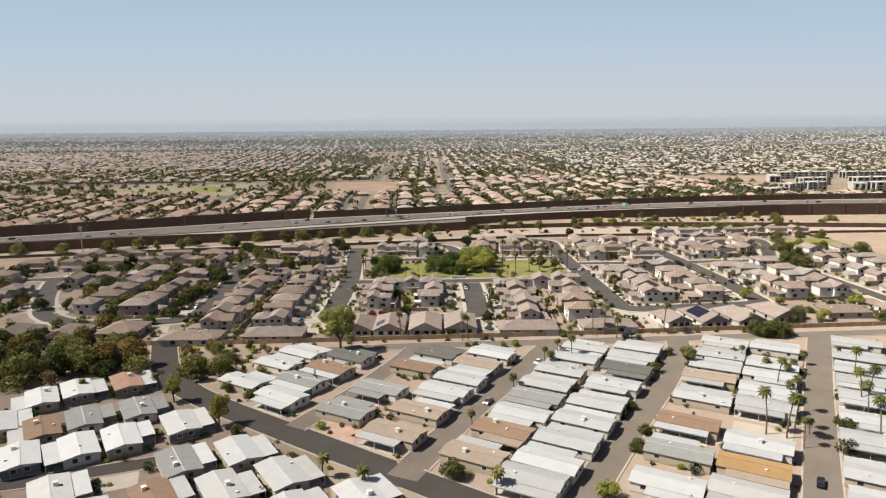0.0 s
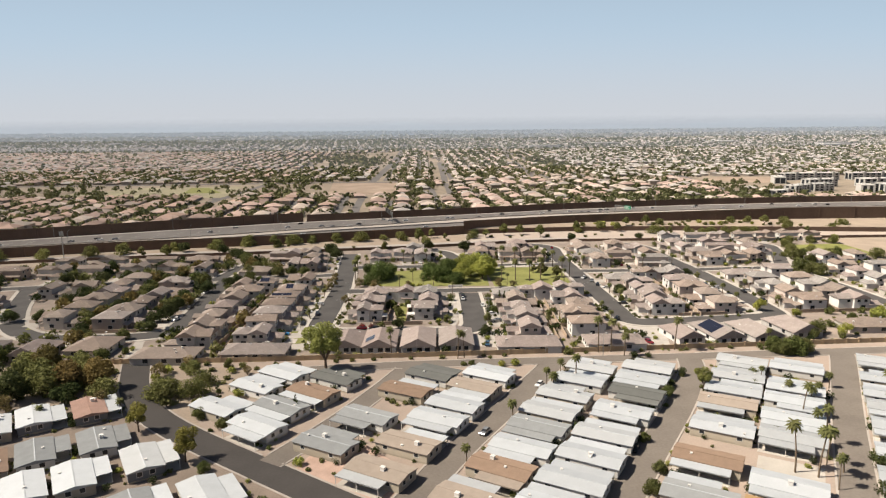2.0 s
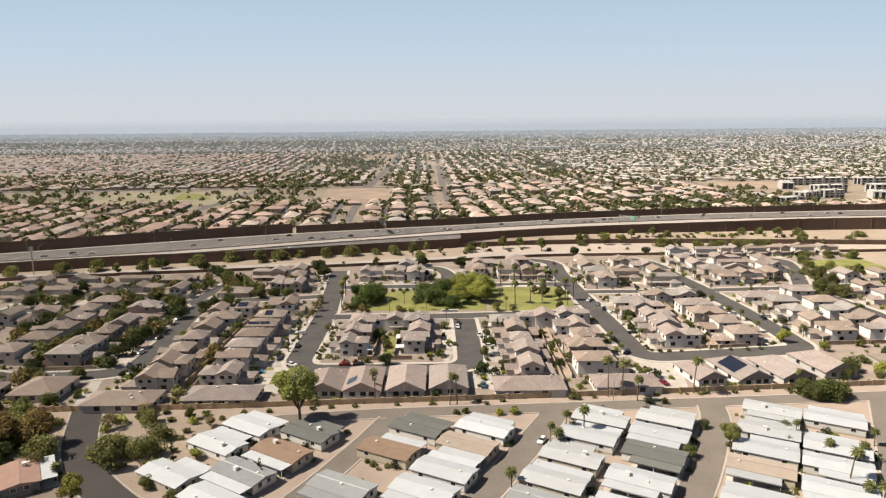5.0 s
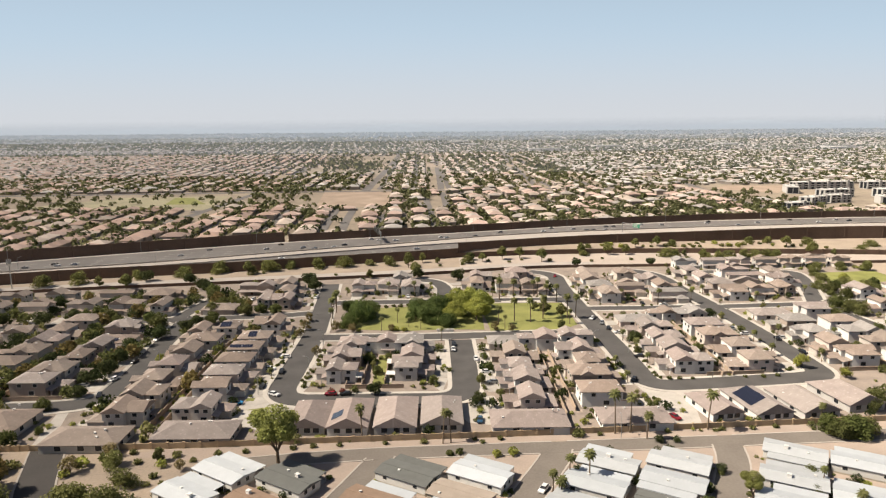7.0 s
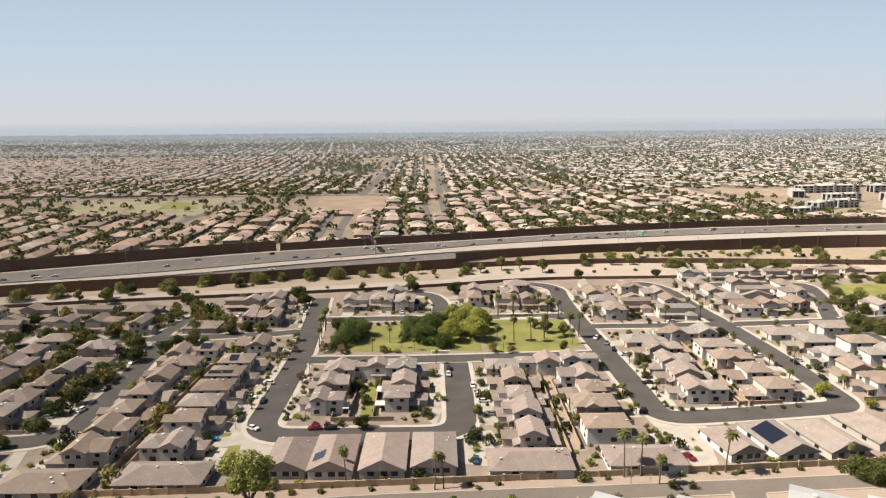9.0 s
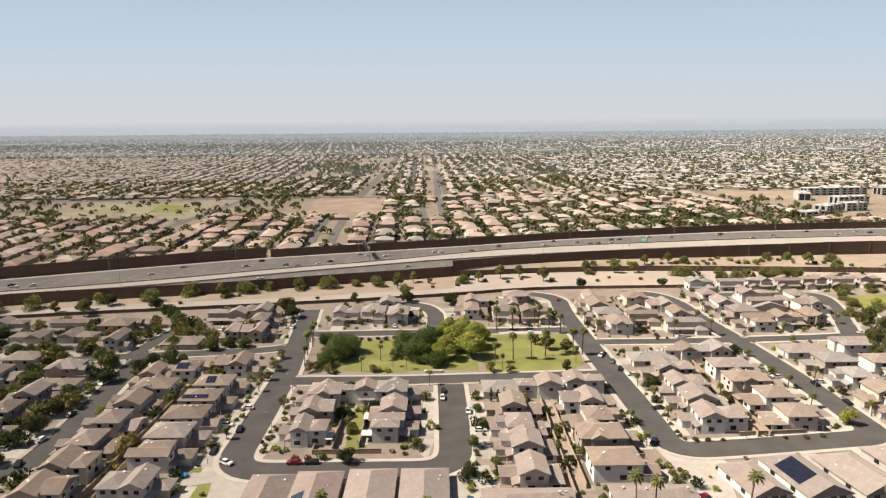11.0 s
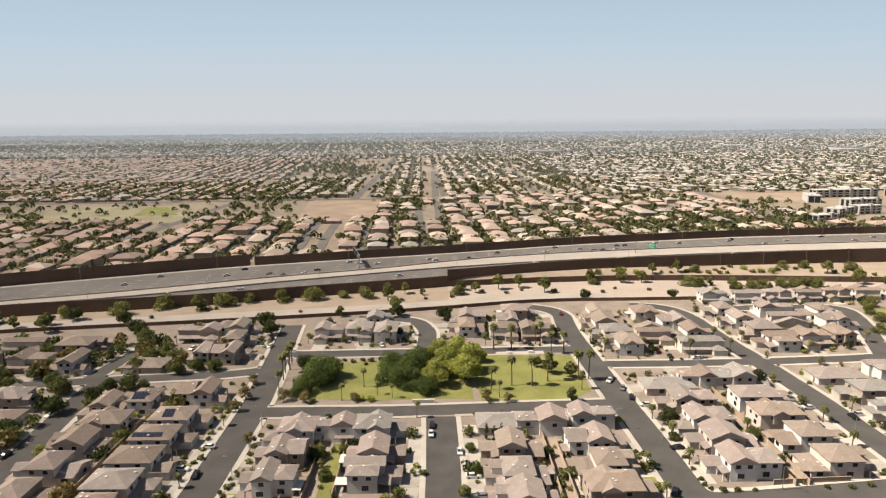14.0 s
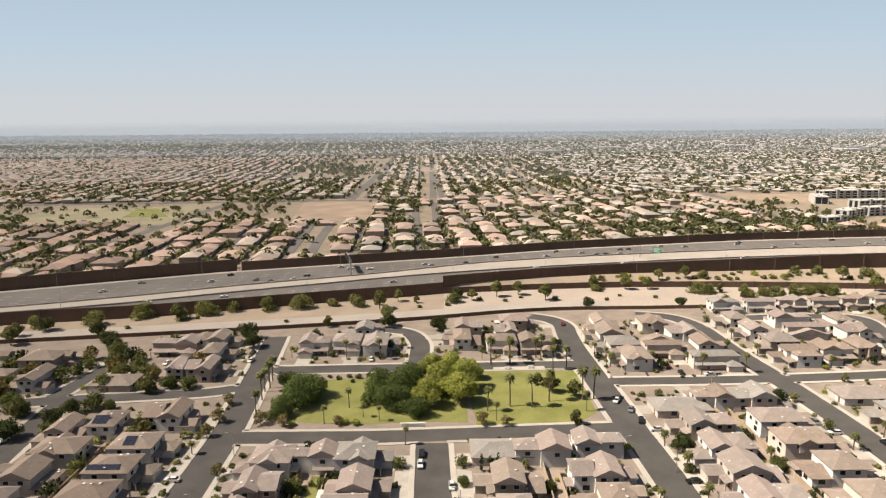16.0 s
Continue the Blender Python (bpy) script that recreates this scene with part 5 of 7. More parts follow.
# along the drainage path and freeway
plants("mesquite", "-190 525 0.95|-161 529 1.15|-141 541 1.3|-118 537 0.9|-107 545 1.3|-95 553 0.9|-76 554 1.25|-57 557 1.45|-40 561 0.75|-26 560 1.1|-240 505 1.3|-222 512 1.2|30 566 1.0|179 583 1.1|119 589 0.75")
plants("dark", "-181 519 1.15|-150 511 0.9|-137 496 1.0|-131 489 0.9|-5 520 1.0|21 512 1.0|-72 502 1.1|-66 489 1.0|32 578 0.9")
plants("grey", "-190 510 1.1|-205 505 1.0|-125 551 0.7|-36 520 0.9|-14 563 0.75|8 566 0.7")
plants("thin", "40.6 570.5 0.8|56 579 1.0|69.4 582 0.95|84 569 1.05|118 595 1.0|138 594 1.05|152 593.5 0.95|288.5 583 1.1|203 573 0.85|-12.4 553 1.15|-7 532 0.9|-184 496 1.0|-120 536 0.9|-3 570 0.8")
plants("thin", "162 603 0.8|180 606 0.9|278.5 600 1.0", 3.4)
plants("mesquite", "192 607 0.9|257 618 0.9|272 617 1.0|299 606 1.0|125 604 0.6|141 608 0.7", 3.4)
plants("mesquite", "187 559 0.7|205 570 0.9|221 572 1.0|235 577 1.0|243 574 1.0|258 576 1.1|216 575 0.8|254 580 0.9|186 582 0.9|330 590 1.1|345 600 1.2")
plants("bush_dry", "193 604 1.6|200 604 1.8|207 602 1.9|212 602 1.6|230 604 1.9|237 604 1.7|169 606 1.4|175 605 1.5", 3.5)
plants("dark", "106 553 0.8|158 553 0.8")
plants("bush_dry", "45 572 1.6|60 568 1.5|90 570 2.0|120 568 1.4|130 577 1.2|150 572 1.5|-60 530 1.2|-140 521 1.4|-110 538 1.2|10 556 1.3|26 560 1.5|70 575 1.2")
for i in range(26):
    a = 130 + i * 7.0
    plant(rng.choice(("bush_dry", "bush_yellow", "bush_dry")), a, lower(a) + rng.uniform(3, 24), rng.uniform(1.2, 2.2), 3.6)
for i in range(16):
    a = 185 + i * 8.0
    plant(rng.choice(("grey", "green", "bush_yellow", "grey")), a, 570 + rng.uniform(-8, 14), rng.uniform(0.6, 0.95))
plants("mesquite", "-270 498 1.1|-300 494 1.2|248 478 0.9|255 488 0.9|249 500 0.8|262 476 1.0|278 474 1.0|292 474 1.1|252 516 0.8|262 530 0.9|280 533 1.0|296 530 1.1|234 482 0.8")
# house yards
plants("dark", "-3 482 0.8|-38 497 0.8|23 321 0.6|97.5 384.5 0.85|144 417 0.95|-15 329.5 0.7|-122 398 1.0|-128 380 0.9|-126 366 0.9|-124 352 0.9|-137 352 0.8|-118 409 0.9|-112 417 0.9")
plants("green", "-93 437 0.9|-106 421 0.9|-112 440 1.0|-110 452 0.9|-100 421 0.6|-86 441 0.9|-78 440 0.8|-130 416 1.0|-137 423 1.0|-152 418 1.0|-152 385 0.8|-155 404 0.9|-160 428 0.9|-172 426 0.9|-118 463 1.1|-124 478 1.1")
plants("dark", "-153 362 0.9|-152 344 0.8|-181 345 0.8|-183 372 0.9|-183 390 1.0|-190 420 1.0|-168 455 1.0|-180 430 0.9|-200 452 1.0|-210 420 1.0|-205 395 0.9|-222 440 0.9|-150 433 0.9|-195 345 0.9|-152 327 0.7|-138 337 0.7")
plants("green", "-12 365 0.55|-20 362 0.7|-16 350 0.6|22 340 0.5|29 352 0.6|28 366 0.45|52 362 0.5|121 372 0.6|95 372 0.5|121 355 0.5|190 372 0.6|214 395 0.8|217 430 1.1|222 440 1.2|226 425 1.1|236 470 1.1|243 476 1.0|240 460 0.9|262 470 0.9|270 483 0.9|250 466 0.9")
plants("green", "207.1 419.2 1.1|196.5 406.7 0.8|157 311 0.75|163 317 0.9|199 312 0.8|187 333 0.6")
plants("lime", "172 313 1.0|-110 366 0.65|155 352 1.0|205 340 0.95|166 340 0.75|262 500 0.95|199 334 1.1")
plants("bush_red", "-31 330.5 1.3|-27 331 1.0|173 362 1.6|171 368 1.4|180 548 1.4")
plants("green", "-126 292 0.8|-130 318 0.7|-121 300 0.4")
plants("dark", "-114 319 0.35|-146 316 0.9|-124 330 0.7|-128 343 0.8")
plants("dry", "-56.5 398 0.8|-56 409 0.9|-57 424 0.8")
plants("bush", "-60 400 0.9|-59 404 0.8|-58 415 0.9|-61 423 0.9|-66 424 1.0|-72 424 0.9|-56.5 420 0.7|-86 424 0.9|-92 420 1.0")
plants("cypress", "33.5 374 0.9|36 372 1.0|38.5 374 0.9|40 371 0.85")
plants("bush", "-47.5 343 0.7|-43 341 0.9|-42 347 0.8|-42 352 0.7|-42 365 0.9|-42 370 1.0|-42 378 0.9|-40.6 384 1.0|89 347 0.9|92 344 0.9|94 342 0.8|98 341 1.0|102 341 0.9|107 341 0.7|93 353 0.8|92 360 0.9|85.5 318 1.1|83 320 1.2|86 322 1.0|98 323 1.0|100 321 0.8|28.5 340 0.8|29 347 0.7|-24 336 0.6|-15 335 0.6|3 334 0.8|8 337 1.0|6 340 1.0|2 338 0.9")
plants("bush", "-62 312 1.0|-58 305 0.9|-59 340 0.8|-58 360 0.9|-59 376 0.9|-62 391 1.0|-59 398 0.8|80 352 0.8|80 364 0.8|155 386 0.8|166 380 0.9|167 398 0.9|150 350 1.0|135 342 0.9|128 342 0.8|141 343 0.9|-110 330 1.2|-110 336 0.9|-108 318 1.2|26 333 0.9|95 430 0.8|95 424 0.8|112 431 0.9|125 447 0.8|120 446 0.8")
# palms along the tan wall and in the home park
plants("palm", "-15.5 294 0.85|65 296 1.05|70 296.5 1.05|95.5 298 1.05|10 290.5 0.85|12.5 291 0.75|-16 300 0.5")
plants("palm_mid", "68 292 0.95|72 292 0.9|133 300 0.75|50 266 1.0|39 260 0.8|112 262 0.7|45 268 0.8")
plants("palm", "93 204.5 1.0|97.5 202 1.02|103 208 0.8|112 236 0.95|131 222 0.95|134.5 224 1.0|121 198 0.95|128 214 0.9|140 240 0.9|109 219 0.8|99 196 0.7")
plants("palm_low", "7 175 1.0|-29 184 1.0|-18 177 0.9|41 259 1.0|4 211 0.8|22 237 0.9|107 217 0.9|112 228 0.9|120 246 0.9|125 250 0.8|133 258 0.8|-119 240 0.7|-96 244 0.8|116 252 0.8|136 229 0.8|143 243 0.8|105 204 0.8")
plants("gold", "-64.5 213.5 1.0|-85 231.5 0.95")
plants("lime", "-63 255 0.65|39 172 1.0")
plants("green", "4 183 0.75|77 253 0.55|47.5 195.5 0.55|52 205 0.5|112 268 0.55|108 258 0.5|-70 240 0.6|-61 233 0.5|-38 190 0.55|-58 208 0.45|100 240 0.4|98 224 0.45|104 222 0.45|60 222 0.4|133 295 0.9|139.5 291 1.1|144 293 0.8|135 291.5 0.8|134.8 291.6 0.9|140.3 293.8 1.0")
plants("ball", "115.5 204.5 1.2|108.5 192.5 1.25|117 210 0.8")
plants("bush_yellow", "-34 211 1.2|84 203 1.0|56 196 1.2|62 186 0.9|86 236 1.0|101 246 1.1|97 222 1.4|100 226 1.3|103 224 1.3|105 250 1.1|124 262 1.2|30 220 1.0|26 217 0.9|20 272 1.2|30 283 1.4|26 282 1.2")
plants("bush", "-31 208 0.7|-24 206 0.6|-44 220 0.8|-48 222 0.7|-55 228 0.7|-58 236 0.8|-51 235 0.7|-20 240 0.7|-14 252 0.9|-12 250 1.0|-8 249 0.9|-22 270 1.0|-30 274 1.2|12 283 1.2|15 284 1.3|-64 231 0.8|56 268 0.8|82 264 1.0|84 259 1.0|88 270 0.9|74 245 0.9|-2 262 0.9|28 262 0.9|3 223 0.9")
plants("cypress", "-69 254 1.0|-42 245 0.8|-41 243 0.7")
plants("palm_low", "91 356 0.8|92 372 0.9|93 388 0.8|150 366 0.9|151 384 0.8|166 358 0.9|165 392 0.8|94 459 0.9|113 463 0.8|128 462 0.8|150 474 0.9|162 470 0.9|161 494 0.8|25 337 0.7|81 338 0.8|81 356 0.7|-57 346 0.7|-57 386 0.7|220 468 0.8|186 455 0.8|121 376 0.8|190 388 0.8|-45 475 0.7|4 486 0.8")
# the overgrown wash west of the home park
plants("rust", "-113 264 1.3|-122 262 1.4|-120 274 0.9|-140 281 1.30|-158 272 1.30")
plants("dark", "-136 254 1.43|-150 261 1.43|-172 280 1.30|-118 252 1.04")
plants("mesquite", "-87 258 1.1|-78 257 1.0|-86.5 279 0.75|-78 267.5 0.8")
plants("mesquite", "-96 256 1.1|-126 277 1.30|-127 258 1.56|-108 257 1.17|-145 248 1.56|-165 264 1.69|-150 284 1.17|-121 265 1.30|-160 252 1.43|-180 268 1.56|-134 268 1.43|-190 255 1.56")
plants("green", "-165 290 1.17|-142 270 1.30|-155 243 1.17|-184 283 1.30")
plants("grey", "-130 285 1.0|-74 281 0.6|-88 249 1.04|-178 250 1.30")
plants("dry", "-105 250 1.0|-140 262 1.0|-90 284 0.9|-66 276 0.6|-97 275 1.0|-133 246 1.0|-170 272 1.1")
plants("bush_dry", "-70 284 1.3|-64 281 1.0|-58 285 1.2|-50 286 1.0|-36 288 1.1|-30 289 1.0|-22 289.5 0.9|-8 290.5 0.9|4 291 1.2|20 292.5 0.9|28 292.8 1.1|53 294.5 1.8|60 295 0.9|82 296.5 1.0|100 297.6 1.0|110 298 1.0|118 299 1.0|146 300 1.1|-76 284 1.1|-84 286 1.2|-80 280 1.2|-72 272 1.2|-68 268 1.1|-62 270 1.0")
plants("ball", "53.5 295.8 0.6|137 293 0.8|142 294 0.9|77 289.5 0.75|82.5 289.5 0.6|88.5 271 0.8")

# small yard trees and shrubs wherever there is room, past counting
spots = list(PLACED)
WILD = []


def wild(kind, u, v, size):
    WILD.append((kind, u, v, size * rng.uniform(0.94, 1.06), rng.uniform(0, 2 * math.pi)))


def free(u, v, r):
    return all((u - a) ** 2 + (v - b) ** 2 > (c * 0.78 + r) ** 2 for a, b, c in spots) and not on_road(u, v, extra=r * 0.6 + 0.6)


for a, b, c in [p for p in spots if p[1] > 288]:
    west = a < -85
    for k in range(18 if west else 13):
        t, r = rng.uniform(0, 2 * math.pi), rng.uniform(c * 0.85, c * 1.6)
        u, v = a + r * math.cos(t), b + r * math.sin(t)
        if edge_wall(u) - 2 < v or v < 290:
            continue
        if k < (6 if west else 3) and free(u, v, 1.2) and not (-122 < u < -107 and v < 345):
            wild(rng.choice(("green", "dark", "green", "grey", "rust") if west else ("green", "dark", "grey")), u, v, rng.uniform(0.5, 0.85) * (1.15 if west else 0.66))
        elif free(u, v, 0.3):
            wild(rng.choice(("bush", "bush", "bush_dry", "bush_yellow")), u, v, rng.uniform(0.5, 1.2))
lots = [p for p in spots if p[1] < 288]
for a, b, c in lots:
    for k in range(11):
        t, r = rng.uniform(0, 2 * math.pi), rng.uniform(6.8, 10.5)
        u, v = a + r * math.cos(t), b + r * math.sin(t)
        if all((u - p) ** 2 + (v - q) ** 2 > 6.7 ** 2 for p, q, s in lots) and not on_road(u, v, extra=0.6):
            wild(rng.choice(("bush", "bush_dry", "bush_yellow", "bush", "ball")), u, v, rng.uniform(0.4, 0.8))
# undergrowth of the wash
for k in range(70):
    u, v = rng.uniform(-200, -68), rng.uniform(243, 287)
    if not on_road(u, v, extra=1.5) and all((u - p) ** 2 + (v - q) ** 2 > 10.5 ** 2 for p, q, s in PLACED):
        wild(rng.choice(("bush_dry", "bush_dry", "bush", "bush_dry", "bush_yellow")), u, v, rng.uniform(0.8, 2.0))


def mesh_arrays(me):
    co = np.empty(len(me.vertices) * 3)
    me.vertices.foreach_get("co", co)
    return co.reshape(-1, 3), [tuple(p.vertices) for p in me.polygons], [p.material_index for p in me.polygons]


POOL = {}
for kind in sorted({w[0] for w in WILD}):
    me_list = [PROTO[kind].data] if PROTO[kind].data else [c.data for c in PROTO[kind].children]
    for me in me_list:
        co, faces, idx = mesh_arrays(me)
        for slot, material in enumerate(me.materials):
            quads = np.array([f for f, k in zip(faces, idx) if k == slot and len(f) == 4])
            if not len(quads):
                continue
            if len(quads) > 100:
                # fewer, larger sprays serve for the crowd
                thin = 10 if len(quads) > 2000 else 6 if len(quads) > 700 else 3 if len(quads) > 250 else 2
                quads = quads[::thin]
                mids = co[quads].mean(axis=1, keepdims=True)
                co = (mids + (co[quads] - mids) * (2.2 if thin == 10 else 1.75 if thin == 6 else 1.25 + 0.15 * (thin - 2))).reshape(-1, 3)
                quads = np.arange(len(co)).reshape(-1, 4)
            for _, u, v, s, t in [w for w in WILD if w[0] == kind]:
                R = np.array([[math.cos(t), -math.sin(t), 0], [math.sin(t), math.cos(t), 0], [0, 0, 1]]) * s
                POOL.setdefault(material.name, []).append((co @ R.T + np.array([u, v, 0]), quads, material))
for key, items in POOL.items():
    off, V, F = 0, [], []
    for co, quads, material in items:
        V.append(co)
        F.append(quads + off)
        off += len(co)
    sheet("wild_plants", np.concatenate(V), np.concatenate(F), items[0][2], f"{key.replace('_', ' ')} of scattered yard shrubs and trees", "shrubs", "stuff")

for ob in PROTO.values():
    for o in list(ob.children_recursive) + [ob]:
        bpy.data.objects.remove(o)

# ---- cars


def make_car(paint, kind="car"):
    word = {"w": "white", "s": "silver", "k": "black", "r": "red", "b": "dark blue", "c": "bright blue"}[paint]
    ob = thing(kind, pose(0, 0, -500), f"{word} passenger {'car' if kind == 'car' else kind} on the asphalt", kind)
    tall = 0.35 if kind == "pickup_truck" else 0.0
    prof = [(-2.25, 0.35), (-2.3, 0.75), (-2.1, 0.95), (-1.0, 1.0 + tall * 0.3), (1.7, 1.02 + tall * 0.3), (2.2, 0.92 + tall), (2.28, 0.4), (2.1, 0.3), (-2.1, 0.3)]
    g = Geo()
    n = len(prof)
    g.add([(x, -0.88, z) for x, z in prof] + [(x, 0.88, z) for x, z in prof], [tuple(range(n)), tuple(range(2 * n - 1, n - 1, -1))] + [(i, n + i, n + (i + 1) % n, (i + 1) % n) for i in range(n)])
    part("body", g, CARPAINT[paint], ob)
    back = 0.5 if kind == "pickup_truck" else 1.9
    cab = [(-1.05, 1.0), (-0.35, 1.45), (back - 0.6, 1.47), (back, 1.0)]
    c = Geo()
    c.add([(x, -0.78 if z < 1.2 else -0.62, z) for x, z in cab] + [(x, 0.78 if z < 1.2 else 0.62, z) for x, z in cab], [(0, 1, 2, 3), (7, 6, 5, 4)] + [(i, 4 + i, 4 + (i + 1) % 4, (i + 1) % 4) for i in range(4)])
    part("window_glass", c, GLASS, ob)
    part("car_roof", Geo().box(-0.35, -0.6, 1.44, back - 0.55, 0.6, 1.5), CARPAINT[paint], ob)
    wheel = mesh_of("wheel", Geo().tube((0, -0.11, 0), (0, 0.11, 0), 0.33, 0.33, 10), TYRE)
    for x in (-1.4, 1.4):
        for y in (-0.8, 0.8):
            part("wheel", wheel, TYRE, ob).location = (x, y, 0.33)
    return ob


CARS = {k: make_car(k) for k in CARPAINT}
TRUCKS = {k: make_car(k, "pickup_truck") for k in "wks"}


def park_car(paint, u, v, turn, z=0.06, truck=False):
    return copy_thing((TRUCKS if truck else CARS)[paint], pose(u, v, z, 0, 0, turn))


for paint, u, v, turn in (
        ("w", -52, 329.5, 150), ("k", -54.7, 352.5, 95), ("r", -31, 329, 2), ("k", -25.5, 329, 2), ("w", 15.2, 377.5, 90), ("k", 15.5, 384, 90), ("b", 22.5, 306, 85), ("r", 88, 306.5, 110),
        ("w", 132, 448, 4), ("r", 118, 458, 90), ("k", 163.5, 387, 90), ("k", 165.3, 369, 90), ("w", -119, 346, 75), ("k", -116.5, 330, 110), ("c", -63.5, 322, 180), ("w", 87, 423, 60),
        ("s", 90, 415, 70), ("k", 91, 406, 75), ("k", 93, 177.5, 60), ("w", -123, 396, 80), ("w", 37, 263, 60), ("k", -120, 366, 80), ("w", 24.5, 365, 90)):
    park_car(paint, u, v, turn)
for paint, u, v, turn in (("k", -58.5, 337, 95), ("w", -60, 356, 175), ("s", 29.5, 339, 0), ("k", 94, 366, 5), ("w", 94, 399, 5), ("s", 149, 386, 0), ("w", 166, 389, 0), ("k", 61, 470, 90), ("w", -9, 470, 95), ("s", -128, 340, 0), ("w", -57, 370, 0), ("w", 28, 350, 180), ("k", 84, 340, 60), ("s", 150, 403, 90), ("w", 152, 395, 0), ("k", 121, 450, 90), ("s", 66, 531, 20), ("w", 60, 535, 20),
                          ("r", 85, 520, 80), ("k", 166, 512, 80), ("w", -98, 468, 80), ("w", -62, 470, 80), ("k", -64, 480, 80), ("k", 56, 217, 60), ("w", 76, 252, 60), ("k", 10, 200, 60), ("s", 16, 228, 60)):
    park_car(paint, u, v, turn)
lanes = [(lambda a, k=k: med_n(a) * (1 - k) + (far_wall(a) - 6.5) * k) for k in (0.1, 0.27, 0.43, 0.6, 0.78)] + [(lambda a, k=k: near_wall(a) * (1 - k) + med_s(a) * k) for k in (0.63, 0.78, 0.92)]
pos = -330.0
while pos < 560:
    lane = rng.randrange(8)
    fn = lanes[lane]
    t = math.degrees(math.atan2(fn(pos + 5) - fn(pos - 5), 10))
    paint = rng.choice("wwwwsk")
    park_car(paint, pos, float(fn(pos)), t + (180 if lane > 4 else 0), DECK + 0.01, rng.random() < 0.4)
    pos += rng.choice((4.5, 7, 10, 14, 19, 25))
for ob in list(CARS.values()) + list(TRUCKS.values()):
    for o in list(ob.children_recursive) + [ob]:
        bpy.data.objects.remove(o)

# ---- freeway furniture


def lamp_post(u, v, z, high=12.0, turn=90, arm=3.0):
    ob = thing("street_lamp", pose(u, v, z, 0, 0, turn), "tall galvanised lamp post with curved arm", "street lamp", "freeway lamps")
    part("pole", Geo().tube((0, 0, -0.2), (0, 0, high), 0.14, 0.08, 8), STEEL, ob)
    part("arm", Geo().tube((0, 0, high - 0.2), (arm * 0.5, 0, high + 0.7), 0.06, 0.05, 6).tube((arm * 0.5, 0, high + 0.7), (arm, 0, high + 0.8), 0.05, 0.05, 6), STEEL, ob)
    part("lamp_head", Geo().box(arm - 0.1, -0.18, high + 0.7, arm + 0.7, 0.18, high + 0.86), STEEL, ob)
    return ob


for a in (-430, -340, -262, -182, -118, -56, 30, 90, 150, 214, 280, 350, 420, 500):
    lamp_post(a, float(near_wall(a)) + 1.6, DECK)
for a in (-380, -300, -220, -140, -50, 40, 130, 230, 330, 450):
    lamp_post(a, float(far_wall(a)) - 3.5, DECK, turn=-90)
for u, v, a in ((-43, 350, 180), (-43.5, 385, 180), (77.5, 380, 0), (91, 372, 180), (26.5, 352, 180), (154.5, 372, 0), (-106.5, 360, 180), (66, 292.5, 90), (-58, 330, 0), (115, 341.5, -90), (128, 437, 90), (-43, 412, 180)):
    lamp_post(u, v, 0, 7.0, a, 1.6)

gantry = thing("sign_gantry", pose(-38, 626, DECK, 0, 0, 104), "grey steel cantilever sign gantry on the freeway median", "sign gantry")
part("post", Geo().tube((0, 0, -0.1), (0, 0, 9.6), 0.45, 0.4, 10), STEEL, gantry)
tr = Geo()
for y in (-0.6, 0.6):
    for z in (8.2, 9.8):
        tr.tube((-1, y, z), (33, y, z), 0.14, 0.14, 6)
for i in range(17):
    x = -1 + i * 2.0
    for y in (-0.6, 0.6):
        tr.tube((x, y, 8.2 if i % 2 else 9.8), (x + 2.0, y, 9.8 if i % 2 else 8.2), 0.09, 0.09, 5)
part("truss", tr, STEEL, gantry)
part("sign_back", Geo().box(4, 0.75, 6.9, 15, 0.9, 11.2), TYRE, gantry, "dark back of a large sign")
part("sign_back", Geo().box(17, 0.75, 7.0, 29, 0.9, 11.0), TYRE, gantry, "dark back of a large sign")
gsign = thing("freeway_sign", pose(172, 676, DECK, 0, 0, -58), "green freeway direction sign on a steel cantilever", "road sign")
part("post", Geo().tube((0, 0, -0.1), (0, 0, 9.0), 0.35, 0.3, 10), STEEL, gsign)
part("arm", Geo().tube((0, 0, 8.7), (21, 0, 8.4), 0.18, 0.16, 8).tube((0, 0, 7.5), (21, 0, 7.3), 0.14, 0.12, 8), STEEL, gsign)
panel = part("sign_panel", Geo().box(12, -0.34, 5.9, 19.5, -0.2, 9.5), GREEN_SIGN, gsign, "green reflective sign panel")
for z, a, b in ((8.5, 12.7, 18.6), (7.5, 12.7, 16.8), (6.4, 12.7, 18.0)):
    part("white_bar", Geo().box(a, -0.37, z, b, -0.34, z + 0.55), PAINT, panel)
pole_label = "cluster of utility masts beside the sound wall"
mast = thing("cell_mast", pose(-258, 502, 0), pole_label, "mast")
part("pole", Geo().tube((0, 0, -0.2), (0, 0, 19), 0.4, 0.3, 8), STEEL, mast)
for a in (0, 2.1, 4.2):
    part("antenna", Geo().box(1.1 * math.cos(a) - 0.3, 1.1 * math.sin(a) - 0.3, 15.6, 1.1 * math.cos(a) + 0.3, 1.1 * math.sin(a) + 0.3, 18.6), STEEL, mast)
part("bracket", Geo().box(-1.3, -0.08, 16.5, 1.3, 0.08, 16.7).box(-0.08, -1.3, 16.5, 0.08, 1.3, 16.7), STEEL, mast)

